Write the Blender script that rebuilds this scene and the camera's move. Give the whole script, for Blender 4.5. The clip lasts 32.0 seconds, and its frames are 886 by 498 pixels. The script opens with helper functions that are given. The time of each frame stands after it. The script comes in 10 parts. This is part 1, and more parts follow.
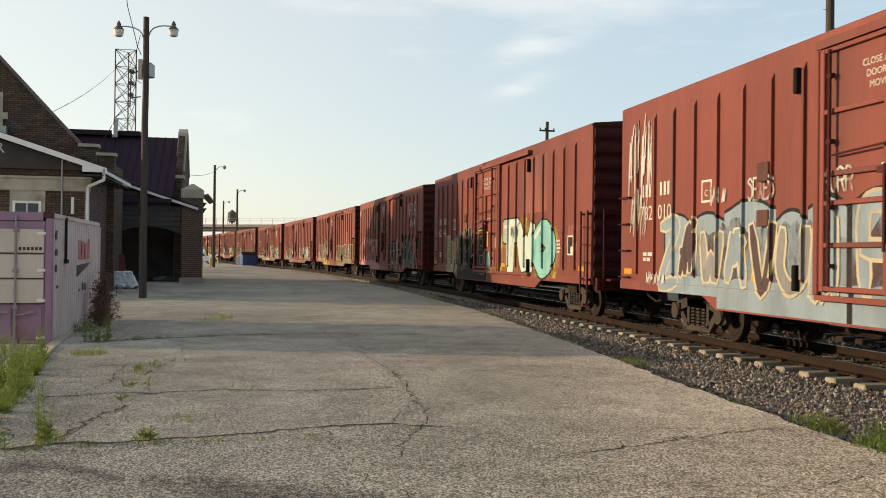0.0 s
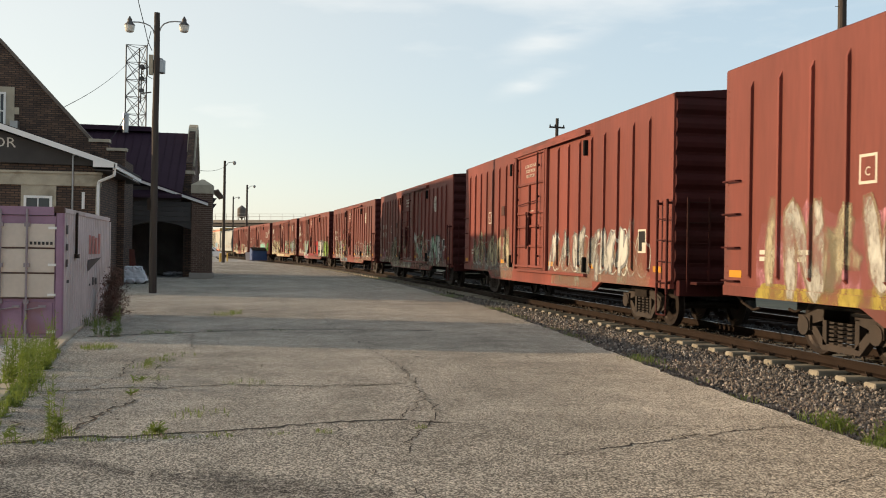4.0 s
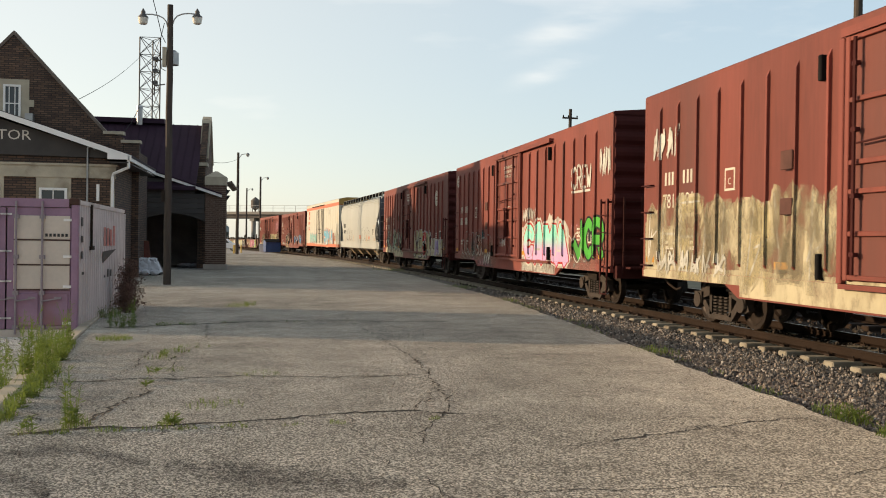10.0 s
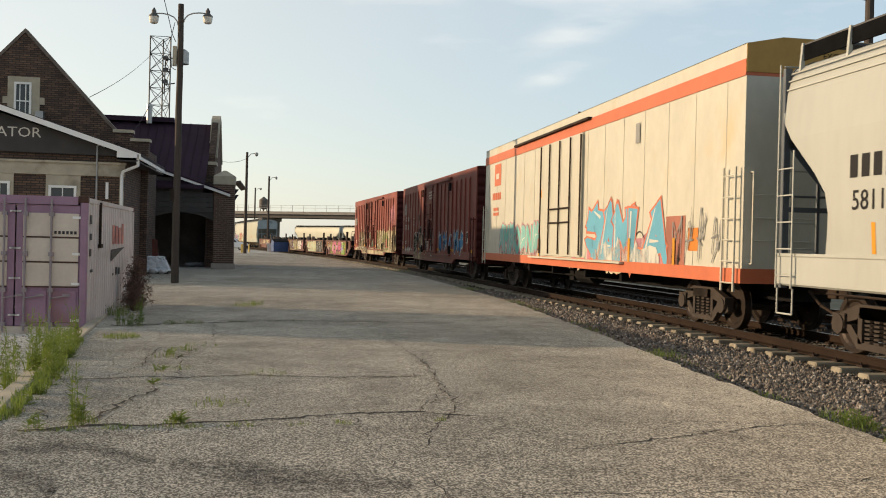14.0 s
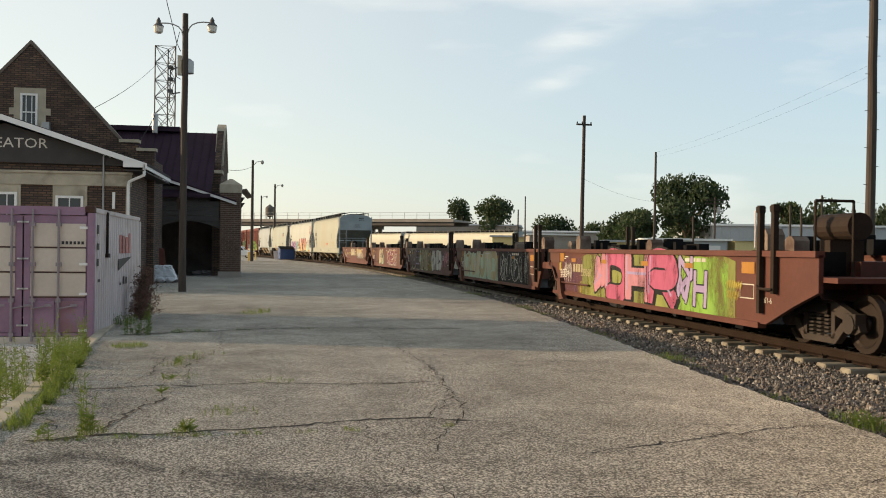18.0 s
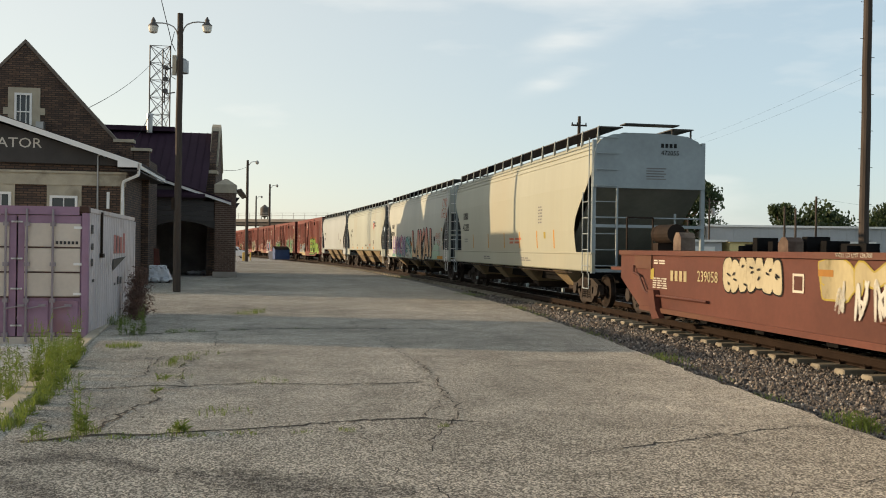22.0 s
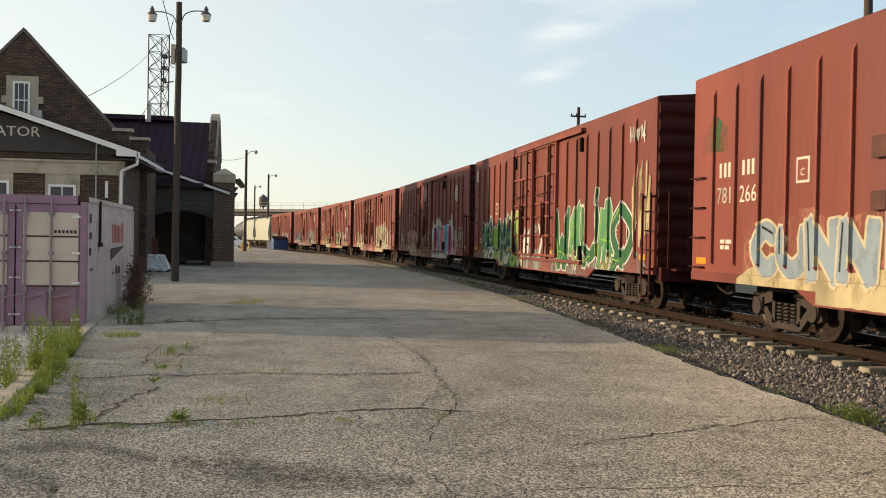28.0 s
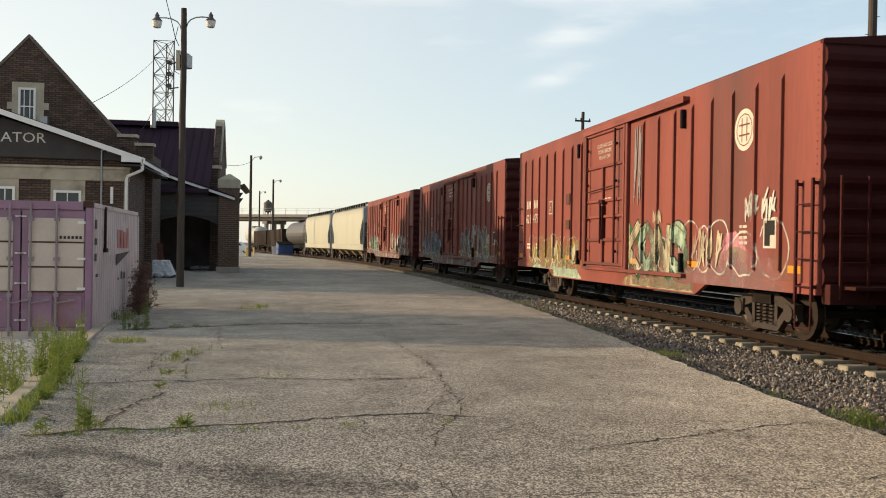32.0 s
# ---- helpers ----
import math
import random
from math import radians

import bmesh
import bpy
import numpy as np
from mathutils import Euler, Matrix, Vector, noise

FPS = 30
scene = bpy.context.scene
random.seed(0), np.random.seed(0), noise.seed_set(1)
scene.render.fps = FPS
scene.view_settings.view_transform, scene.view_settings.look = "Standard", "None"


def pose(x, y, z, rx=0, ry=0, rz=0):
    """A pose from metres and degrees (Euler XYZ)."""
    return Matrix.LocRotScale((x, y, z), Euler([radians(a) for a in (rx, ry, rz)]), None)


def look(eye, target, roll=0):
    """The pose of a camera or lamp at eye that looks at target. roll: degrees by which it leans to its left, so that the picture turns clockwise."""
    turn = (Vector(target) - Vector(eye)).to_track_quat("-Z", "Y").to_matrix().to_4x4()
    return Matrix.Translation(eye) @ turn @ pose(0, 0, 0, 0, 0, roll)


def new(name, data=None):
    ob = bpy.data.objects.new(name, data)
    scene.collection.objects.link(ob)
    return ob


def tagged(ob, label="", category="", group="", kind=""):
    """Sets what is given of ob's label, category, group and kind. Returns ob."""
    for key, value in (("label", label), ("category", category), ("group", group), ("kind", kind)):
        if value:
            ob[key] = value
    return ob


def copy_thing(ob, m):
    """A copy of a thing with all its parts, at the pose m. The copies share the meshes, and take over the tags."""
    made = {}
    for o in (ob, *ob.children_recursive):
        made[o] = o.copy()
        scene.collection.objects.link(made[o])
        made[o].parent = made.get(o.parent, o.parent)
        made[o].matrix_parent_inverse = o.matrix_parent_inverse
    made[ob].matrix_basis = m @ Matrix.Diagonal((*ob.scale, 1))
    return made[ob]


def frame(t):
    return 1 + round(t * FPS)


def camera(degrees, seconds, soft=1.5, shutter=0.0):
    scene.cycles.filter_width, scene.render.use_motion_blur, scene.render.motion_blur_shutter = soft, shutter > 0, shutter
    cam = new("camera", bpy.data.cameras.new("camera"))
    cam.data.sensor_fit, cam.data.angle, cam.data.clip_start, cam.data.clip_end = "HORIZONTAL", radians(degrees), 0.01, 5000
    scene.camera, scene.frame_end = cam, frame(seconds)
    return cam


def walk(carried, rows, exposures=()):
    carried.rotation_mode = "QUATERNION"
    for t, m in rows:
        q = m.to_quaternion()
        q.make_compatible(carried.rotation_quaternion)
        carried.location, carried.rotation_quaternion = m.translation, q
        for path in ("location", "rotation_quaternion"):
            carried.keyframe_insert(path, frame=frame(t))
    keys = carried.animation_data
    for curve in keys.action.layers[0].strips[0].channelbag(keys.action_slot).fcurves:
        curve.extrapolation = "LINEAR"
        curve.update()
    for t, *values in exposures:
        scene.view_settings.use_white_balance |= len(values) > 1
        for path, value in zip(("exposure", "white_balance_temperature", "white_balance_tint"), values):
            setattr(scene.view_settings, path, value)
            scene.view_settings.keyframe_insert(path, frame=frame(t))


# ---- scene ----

EYE = 1.65        # camera height over the platform
RAIL = 0.13       # top of rail
TRACK_X = 9.4     # centre line of the near track
SPEED = 16.7      # train speed, metres a second

cam = camera(50.04, 32.0, soft=1.0, shutter=0.05)
# seconds, turn to the right, tilt upwards, lean (degrees)
AIM = [
    (0.0, 11.275, 0.359, 0.674),
    (0.5, 11.302, 0.357, 0.800),
    (1.0, 11.192, 0.348, 0.871),
    (1.5, 11.136, 0.294, 0.858),
    (2.0, 11.157, 0.242, 0.854),
    (2.5, 11.187, 0.260, 0.892),
    (3.0, 11.010, 0.260, 0.841),
    (3.5, 10.888, 0.212, 0.854),
    (5.5, 10.196, -0.064, 1.159),
    (6.0, 10.172, -0.077, 1.263),
    (6.5, 10.112, -0.162, 1.491),
    (7.0, 10.269, -0.336, 1.667),
    (7.5, 10.445, -0.663, 1.687),
    (8.0, 10.757, -0.744, 1.279),
    (8.5, 10.752, -0.716, 0.931),
    (9.0, 10.351, -0.590, 0.841),
    (9.5, 10.046, -0.453, 0.811),
    (10.0, 9.939, -0.406, 0.825),
    (10.5, 9.704, -0.527, 0.886),
    (11.0, 9.453, -0.636, 1.009),
    (11.5, 9.328, -0.541, 1.124),
    (12.0, 9.355, -0.478, 1.077),
    (12.5, 9.380, -0.407, 1.137),
    (13.0, 9.365, -0.307, 1.278),
    (13.5, 9.341, -0.298, 1.456),
    (14.0, 9.483, -0.329, 1.419),
    (14.5, 9.503, -0.243, 1.508),
    (16.5, 9.219, -0.081, 1.221),
    (17.0, 9.180, -0.005, 1.202),
    (17.5, 9.205, 0.040, 0.983),
    (17.6, 9.181, 0.051, 0.867),
    (18.0, 9.089, -0.002, 0.717),
    (18.5, 8.998, -0.165, 0.723),
    (19.0, 8.953, -0.351, 0.800),
    (19.5, 8.997, -0.277, 0.943),
    (20.0, 9.247, 0.014, 0.937),
    (20.5, 9.425, 0.158, 0.862),
    (21.0, 9.338, 0.310, 0.860),
    (21.5, 9.344, 0.261, 0.828),
    (21.7, 9.376, 0.154, 0.869),
    (22.0, 9.394, 0.031, 0.796),
    (22.5, 9.382, -0.062, 0.867),
    (23.0, 9.358, -0.166, 0.951),
    (23.5, 9.268, -0.224, 1.035),
    (24.0, 9.304, -0.161, 1.075),
    (24.5, 9.483, -0.170, 1.044),
    (25.0, 9.570, -0.247, 0.977),
    (25.5, 9.528, -0.225, 1.052),
    (27.5, 9.300, -0.357, 1.098),
    (28.0, 9.487, -0.538, 1.034),
    (28.5, 9.614, -0.642, 1.056),
    (29.0, 9.505, -0.324, 1.040),
    (29.5, 9.151, -0.278, 1.159),
    (30.0, 8.938, -0.529, 1.238),
    (30.5, 8.975, -0.575, 1.146),
    (31.0, 9.209, -0.495, 1.015),
    (31.5, 9.204, -0.297, 0.827),
    (32.0, 9.201, -0.244, 0.911),
]
walk(cam, [(t, pose(0, 0, EYE, 90 + tilt, 0, -turn) @ pose(0, 0, 0, 0, 0, lean)) for t, turn, tilt, lean in AIM],
     exposures=((0.0, 0.98, 7250, 14), (12.0, 0.98, 7250, 14), (14.0, 0.91, 7250, 14), (17.0, 0.95, 7280, 13), (18.2, 0.95, 7250, 13), (20.0, 0.84, 7250, 13), (21.5, 0.86, 7250, 13), (23.0, 0.93, 7280, 13), (25.5, 0.93, 7280, 13), (28.0, 1.02, 7250, 14), (32.0, 1.02, 7250, 14)))

# ---- sky and sun ----
SUN_UP, SUN_SIDE = 12.2, 16.0      # elevation; degrees ahead of square-left
world = bpy.data.worlds.new("world")
scene.world = world
world.use_nodes = True
wn, wl = world.node_tree.nodes, world.node_tree.links
sky = wn.new("ShaderNodeTexSky")
sky.sky_type, sky.sun_disc = "NISHITA", False
sky.sun_elevation, sky.sun_rotation = radians(SUN_UP), radians(-90 + SUN_SIDE)
sky.air_density, sky.dust_density, sky.ozone_density = 1.0, 0.7, 1.5
# pale summer haze over the whole sky, and thin high cloud
haze, cloud, veil, thin = wn.new("ShaderNodeMix"), wn.new("ShaderNodeMix"), wn.new("ShaderNodeTexNoise"), wn.new("ShaderNodeMapRange")
where, squash = wn.new("ShaderNodeTexCoord"), wn.new("ShaderNodeMapping")
haze.data_type = cloud.data_type = "RGBA"
haze.inputs["Factor"].default_value = 0.68
# the haze is paler towards the sun
glow, lit, pale = wn.new("ShaderNodeVectorMath"), wn.new("ShaderNodeMapRange"), wn.new("ShaderNodeMix")
pale.data_type = "RGBA"
glow.operation = "DOT_PRODUCT"
glow.inputs[1].default_value = (-math.cos(radians(SUN_SIDE)), math.sin(radians(SUN_SIDE)), 0.1)
lit.interpolation_type = "SMOOTHSTEP"
lit.inputs["From Min"].default_value, lit.inputs["From Max"].default_value = -0.35, 0.75
pale.inputs["A"].default_value, pale.inputs["B"].default_value = (2.15, 2.95, 3.65, 1), (3.72, 3.98, 3.90, 1)
wl.new(glow.outputs["Value"], lit.inputs["Value"])
wl.new(lit.outputs[0], pale.inputs["Factor"])
wl.new(pale.outputs["Result"], haze.inputs["B"])
cloud.inputs["B"].default_value = (4.7, 4.9, 4.9, 1)
squash.inputs["Scale"].default_value = (1.6, 1.6, 7.0)
squash.inputs["Rotation"].default_value = (0.0, 0.22, 0.0)
veil.inputs["Scale"].default_value, veil.inputs["Detail"].default_value = 1.7, 7
thin.inputs["From Min"].default_value, thin.inputs["From Max"].default_value = 0.56, 0.78
thin.inputs["To Max"].default_value = 0.55
wl.new(where.outputs["Generated"], squash.inputs["Vector"])
wl.new(where.outputs["Generated"], glow.inputs[0])
wl.new(squash.outputs[0], veil.inputs["Vector"])
wl.new(veil.outputs["Fac"], thin.inputs["Value"])
streak, strands, comb = wn.new("ShaderNodeTexNoise"), wn.new("ShaderNodeMapRange"), wn.new("ShaderNodeMapping")
comb.inputs["Scale"].default_value, comb.inputs["Rotation"].default_value = (9, 9, 46), (0, 0.25, 0)
streak.inputs["Scale"].default_value, streak.inputs["Detail"].default_value = 1.0, 6
strands.inputs["From Min"].default_value, strands.inputs["From Max"].default_value = 0.36, 0.70
strands.inputs["To Max"].default_value = 0.42
wl.new(where.outputs["Generated"], comb.inputs["Vector"])
wl.new(comb.outputs[0], streak.inputs["Vector"])
wl.new(streak.outputs["Fac"], strands.inputs["Value"])
wl.new(sky.outputs[0], haze.inputs["A"])
wl.new(haze.outputs["Result"], cloud.inputs["A"])
# two brighter wisps: direction, half length, half height
total = thin.outputs[0]
for centre, long_, high in (((0.29, 0.932, 0.219), 0.10, 0.026), ((0.278, 0.945, 0.180), 0.07, 0.017)):
    off, along, up, join, far_, near_, mul, add = [wn.new(k) for k in ("ShaderNodeVectorMath", "ShaderNodeVectorMath", "ShaderNodeVectorMath", "ShaderNodeCombineXYZ", "ShaderNodeVectorMath", "ShaderNodeMapRange", "ShaderNodeMath", "ShaderNodeMath")]
    off.operation, along.operation, up.operation, far_.operation = "SUBTRACT", "DOT_PRODUCT", "DOT_PRODUCT", "LENGTH"
    off.inputs[1].default_value = centre
    along.inputs[1].default_value = (0.90 / long_, -0.27 / long_, 0.34 / long_)
    up.inputs[1].default_value = (-0.33 / high, 0.10 / high, 0.94 / high)
    near_.interpolation_type = "SMOOTHSTEP"
    near_.inputs["From Min"].default_value, near_.inputs["From Max"].default_value = 1.0, 0.0
    mul.operation, add.operation, add.use_clamp = "MULTIPLY", "ADD", True
    wl.new(where.outputs["Generated"], off.inputs[0])
    wl.new(off.outputs[0], along.inputs[0])
    wl.new(off.outputs[0], up.inputs[0])
    wl.new(along.outputs["Value"], join.inputs[0])
    wl.new(up.outputs["Value"], join.inputs[1])
    wl.new(join.outputs[0], far_.inputs[0])
    wl.new(far_.outputs["Value"], near_.inputs["Value"])
    wl.new(near_.outputs[0], mul.inputs[0])
    wl.new(strands.outputs[0], mul.inputs[1])
    wl.new(total, add.inputs[0])
    wl.new(mul.outputs[0], add.inputs[1])
    total = add.outputs[0]
wl.new(total, cloud.inputs["Factor"])
# the evening sky is deeper overhead than round the horizon
height, deep = wn.new("ShaderNodeSeparateXYZ"), wn.new("ShaderNodeMapRange")
deep.inputs["From Min"].default_value, deep.inputs["From Max"].default_value = 0.28, 1.0
deep.inputs["To Min"].default_value, deep.inputs["To Max"].default_value = 0.125, 0.063
wl.new(where.outputs["Generated"], height.inputs[0])
wl.new(height.outputs["Z"], deep.inputs["Value"])
wl.new(deep.outputs[0], wn["Background"].inputs["Strength"])
wl.new(cloud.outputs["Result"], wn["Background"].inputs["Color"])

sun = new("sun", bpy.data.lights.new("sun", "SUN"))
sun.data.energy, sun.data.angle, sun.data.color = 2.8, radians(0.6), (1.0, 0.79, 0.54)
_to = Vector((-math.cos(radians(SUN_SIDE)) * math.cos(radians(SUN_UP)), math.sin(radians(SUN_SIDE)) * math.cos(radians(SUN_UP)), math.sin(radians(SUN_UP))))
sun.matrix_world = look(_to * 60, (0, 0, 0))

# ---- mesh helpers ----
def bm_new():
    return bmesh.new()


def box(bm, x0, y0, z0, x1, y1, z1, m=None):
    """An upright box; m places it."""
    v = [Vector((x, y, z)) for x in (x0, x1) for y in (y0, y1) for z in (z0, z1)]
    if m is not None:
        v = [m @ p for p in v]
    b = [bm.verts.new(p) for p in v]
    for f in ((0, 1, 3, 2), (4, 6, 7, 5), (0, 4, 5, 1), (2, 3, 7, 6), (0, 2, 6, 4), (1, 5, 7, 3)):
        bm.faces.new([b[i] for i in f])
    return bm


def rod(bm, a, b, r0, r1=None, n=8):
    """A tapered rod from a to b with closed ends."""
    a, b = Vector(a), Vector(b)
    r1 = r0 if r1 is None else r1
    q = (b - a).to_track_quat("Z", "Y")
    rings = []
    for p, r in ((a, r0), (b, r1)):
        rings.append([bm.verts.new(p + q @ Vector((r * math.cos(2 * math.pi * i / n), r * math.sin(2 * math.pi * i / n), 0))) for i in range(n)])
    for i in range(n):
        j = (i + 1) % n
        bm.faces.new((rings[0][i], rings[0][j], rings[1][j], rings[1][i]))
    bm.faces.new(rings[0][::-1])
    bm.faces.new(rings[1])
    return bm


def tube(bm, pts, r, n=6):
    for a, b in zip(pts[:-1], pts[1:]):
        rod(bm, a, b, r, r, n)
    return bm


def prism(bm, outline, lo, hi, axis="y"):
    """The closed outline (u, v) swept from lo to hi along an axis. x: u=y v=z; y: u=x v=z; z: u=x v=y."""
    def at(u, v, w):
        return {"x": (w, u, v), "y": (u, w, v), "z": (u, v, w)}[axis]
    lo_ring = [bm.verts.new(at(u, v, lo)) for u, v in outline]
    hi_ring = [bm.verts.new(at(u, v, hi)) for u, v in outline]
    n = len(outline)
    for i in range(n):
        j = (i + 1) % n
        bm.faces.new((lo_ring[i], lo_ring[j], hi_ring[j], hi_ring[i]))
    bm.faces.new(lo_ring[::-1])
    bm.faces.new(hi_ring)
    return bm


def sheet(bm, pts):
    bm.faces.new([bm.verts.new(p) for p in pts])
    return bm


def lathe(bm, rings, n=16, m=None):
    """Rings of (radius, z) turned round z; the ends are closed."""
    made = []
    for r, z in rings:
        ring = [Vector((r * math.cos(2 * math.pi * i / n), r * math.sin(2 * math.pi * i / n), z)) for i in range(n)]
        made.append([bm.verts.new(m @ p if m is not None else p) for p in ring])
    for a, b in zip(made[:-1], made[1:]):
        for i in range(n):
            j = (i + 1) % n
            bm.faces.new((a[i], a[j], b[j], b[i]))
    bm.faces.new(made[0][::-1])
    bm.faces.new(made[-1])
    return bm


def mesh_of(name, bm, material, smooth=False, bevel=0.0):
    bmesh.ops.recalc_face_normals(bm, faces=bm.faces)
    if bevel:
        bmesh.ops.bevel(bm, geom=list(bm.edges), offset=bevel, segments=1, affect="EDGES")
    me = bpy.data.meshes.new(name)
    bm.to_mesh(me)
    bm.free()
    me.materials.append(material)
    if smooth:
        me.shade_smooth()
    return me


def part(name, bm, material, parent, label="", smooth=False, bevel=0.0):
    """One mesh object under a thing or a part."""
    ob = new(name, mesh_of(name, bm, material, smooth, bevel))
    ob.parent = parent
    if label:
        ob["label"] = label
    return ob


def part_of(name, me, parent, m=None, label=""):
    """One more object on a mesh that others share."""
    ob = new(name, me)
    ob.parent = parent
    if m is not None:
        ob.matrix_basis = m
    if label:
        ob["label"] = label
    return ob


def thing(name, m=None, label="", category="", group="", kind=""):
    ob = tagged(new(name), label, category, group, kind)
    ob.empty_display_size = 0.2
    if m is not None:
        ob.matrix_basis = m
    return ob


def structure(name, bm, material, label="", category="", smooth=False):
    return tagged(new(name, mesh_of(name, bm, material, smooth)), label, category, "", "structure")


FONT_CACHE = {}


def letters(text, size, material):
    """A flat mesh of lettering in the xy plane, centred."""
    key = (text, size, material.name)
    if key not in FONT_CACHE:
        cu = bpy.data.curves.new("lettering", "FONT")
        cu.body, cu.size, cu.align_x, cu.align_y, cu.resolution_u, cu.extrude = text, size, "CENTER", "CENTER", 2, 0.0015
        ob = bpy.data.objects.new("lettering", cu)
        me = bpy.data.meshes.new_from_object(ob)
        bpy.data.objects.remove(ob)
        me.materials.clear()
        me.materials.append(material)
        FONT_CACHE[key] = me
    return FONT_CACHE[key]


# ---- materials ----
def mat(name, colour, rough=0.6, metal=0.0, vary=0.25, scale=3.0, fine=40.0, bump=0.15, dirt=None, dirt_amount=0.0, spread=0.0, stretch=(1, 1, 1), spec=0.5):
    """A painted, worn or raw surface: two scales of variation, fine relief, optional dirt and a shift from object to object."""
    m = bpy.data.materials.new(name)
    m.use_nodes = True
    nt = m.node_tree
    n, l = nt.nodes, nt.links
    b = n["Principled BSDF"]
    b.inputs["Roughness"].default_value, b.inputs["Metallic"].default_value = rough, metal
    b.inputs["Specular IOR Level"].default_value = spec
    tc = n.new("ShaderNodeTexCoord")
    mp = n.new("ShaderNodeMapping")
    mp.inputs["Scale"].default_value = stretch
    info = n.new("ShaderNodeObjectInfo")
    shift = n.new("ShaderNodeVectorMath")
    shift.operation = "MULTIPLY_ADD"
    shift.inputs[1].default_value = (37, 53, 71)
    l.new(info.outputs["Random"], shift.inputs[0])
    l.new(tc.outputs["Object"], mp.inputs["Vector"])
    l.new(mp.outputs[0], shift.inputs[2])
    big, small = n.new("ShaderNodeTexNoise"), n.new("ShaderNodeTexNoise")
    big.inputs["Scale"].default_value, small.inputs["Scale"].default_value = scale, fine
    big.inputs["Detail"].default_value, small.inputs["Detail"].default_value = 6, 3
    l.new(shift.outputs[0], big.inputs["Vector"])
    l.new(shift.outputs[0], small.inputs["Vector"])
    mix = n.new("ShaderNodeMath")
    mix.operation = "MULTIPLY_ADD"
    mix.inputs[1].default_value = 0.35
    l.new(small.outputs["Fac"], mix.inputs[0])
    l.new(big.outputs["Fac"], mix.inputs[2])
    ramp = n.new("ShaderNodeMapRange")
    ramp.inputs["From Min"].default_value, ramp.inputs["From Max"].default_value = 0.42, 0.93
    ramp.inputs["To Min"].default_value, ramp.inputs["To Max"].default_value = 1 - vary, 1 + vary
    l.new(mix.outputs[0], ramp.inputs["Value"])
    hsv = n.new("ShaderNodeHueSaturation")
    hsv.inputs["Color"].default_value = (*colour, 1)
    l.new(ramp.outputs[0], hsv.inputs["Value"])
    out = hsv.outputs[0]
    if spread:
        s2 = n.new("ShaderNodeMapRange")
        s2.inputs["To Min"].default_value, s2.inputs["To Max"].default_value = 1 - spread, 1 + spread
        l.new(info.outputs["Random"], s2.inputs["Value"])
        h2 = n.new("ShaderNodeHueSaturation")
        l.new(out, h2.inputs["Color"])
        l.new(s2.outputs[0], h2.inputs["Value"])
        out = h2.outputs[0]
    if dirt:
        d = n.new("ShaderNodeTexNoise")
        d.inputs["Scale"].default_value, d.inputs["Detail"].default_value = scale * 0.6, 8
        l.new(shift.outputs[0], d.inputs["Vector"])
        dr = n.new("ShaderNodeMapRange")
        dr.inputs["From Min"].default_value, dr.inputs["From Max"].default_value = 0.68 - 0.35 * dirt_amount, 0.80 - 0.2 * dirt_amount
        l.new(d.outputs["Fac"], dr.inputs["Value"])
        mx = n.new("ShaderNodeMix")
        mx.data_type = "RGBA"
        l.new(dr.outputs[0], mx.inputs["Factor"])
        l.new(out, mx.inputs["A"])
        mx.inputs["B"].default_value = (*dirt, 1)
        out = mx.outputs["Result"]
    l.new(out, b.inputs["Base Color"])
    if bump:
        bp = n.new("ShaderNodeBump")
        bp.inputs["Strength"].default_value, bp.inputs["Distance"].default_value = bump, 0.02
        l.new(mix.outputs[0], bp.inputs["Height"])
        l.new(bp.outputs[0], b.inputs["Normal"])
    return m


BOX_RED = mat("boxcar_red", (0.168, 0.0410, 0.0300), 0.65, vary=0.30, scale=0.6, fine=14, bump=0.06, dirt=(0.098, 0.036, 0.029), dirt_amount=0.40, spread=0.16, stretch=(1, 1, 0.14), spec=0.3)
# boxcar red darkened: the shade on the car ends is put into the colour
BOX_RED_SHADED = mat("boxcar_end_red", (0.056, 0.014, 0.013), 0.75, spec=0.12, vary=0.25, scale=0.8, fine=12, bump=0.05, dirt=(0.035, 0.014, 0.012), dirt_amount=0.5, spread=0.2)
WELL_RED = mat("well_car_red", (0.089, 0.030, 0.021), 0.6, vary=0.25, scale=0.7, fine=10, bump=0.05, dirt=(0.11, 0.05, 0.03), dirt_amount=0.5, spread=0.2, spec=0.3)
HOOD_GREY = mat("hood_weathered_grey", (0.17, 0.125, 0.095), 0.75, vary=0.4, scale=3, fine=18, bump=0.1, dirt=(0.06, 0.03, 0.02), dirt_amount=0.7)
STEEL = mat("rusty_steel", (0.028, 0.0185, 0.0135), 0.75, vary=0.4, scale=2, fine=30, bump=0.2, dirt=(0.02, 0.015, 0.012), dirt_amount=0.5, spec=0.15)
TRUCK = mat("truck_brown", (0.027, 0.018, 0.013), 0.8, vary=0.4, scale=3, fine=30, bump=0.2, dirt=(0.03, 0.022, 0.017), dirt_amount=0.5)
# shade below the hopper roof walkways, put into a near-black colour
WALK_SHADE = mat("walkway_shadow_grey", (0.007, 0.0075, 0.0085), 0.9, vary=0.3, scale=3, fine=30, bump=0, spec=0.0)
BLACK = mat("black_underframe", (0.010, 0.0100, 0.0105), 0.8, vary=0.4, scale=2, fine=20, bump=0.1, spec=0.06)
WHEEL = mat("wheel_steel", (0.026, 0.018, 0.014), 0.5, 0.6, vary=0.3, scale=4, fine=40, bump=0.05)
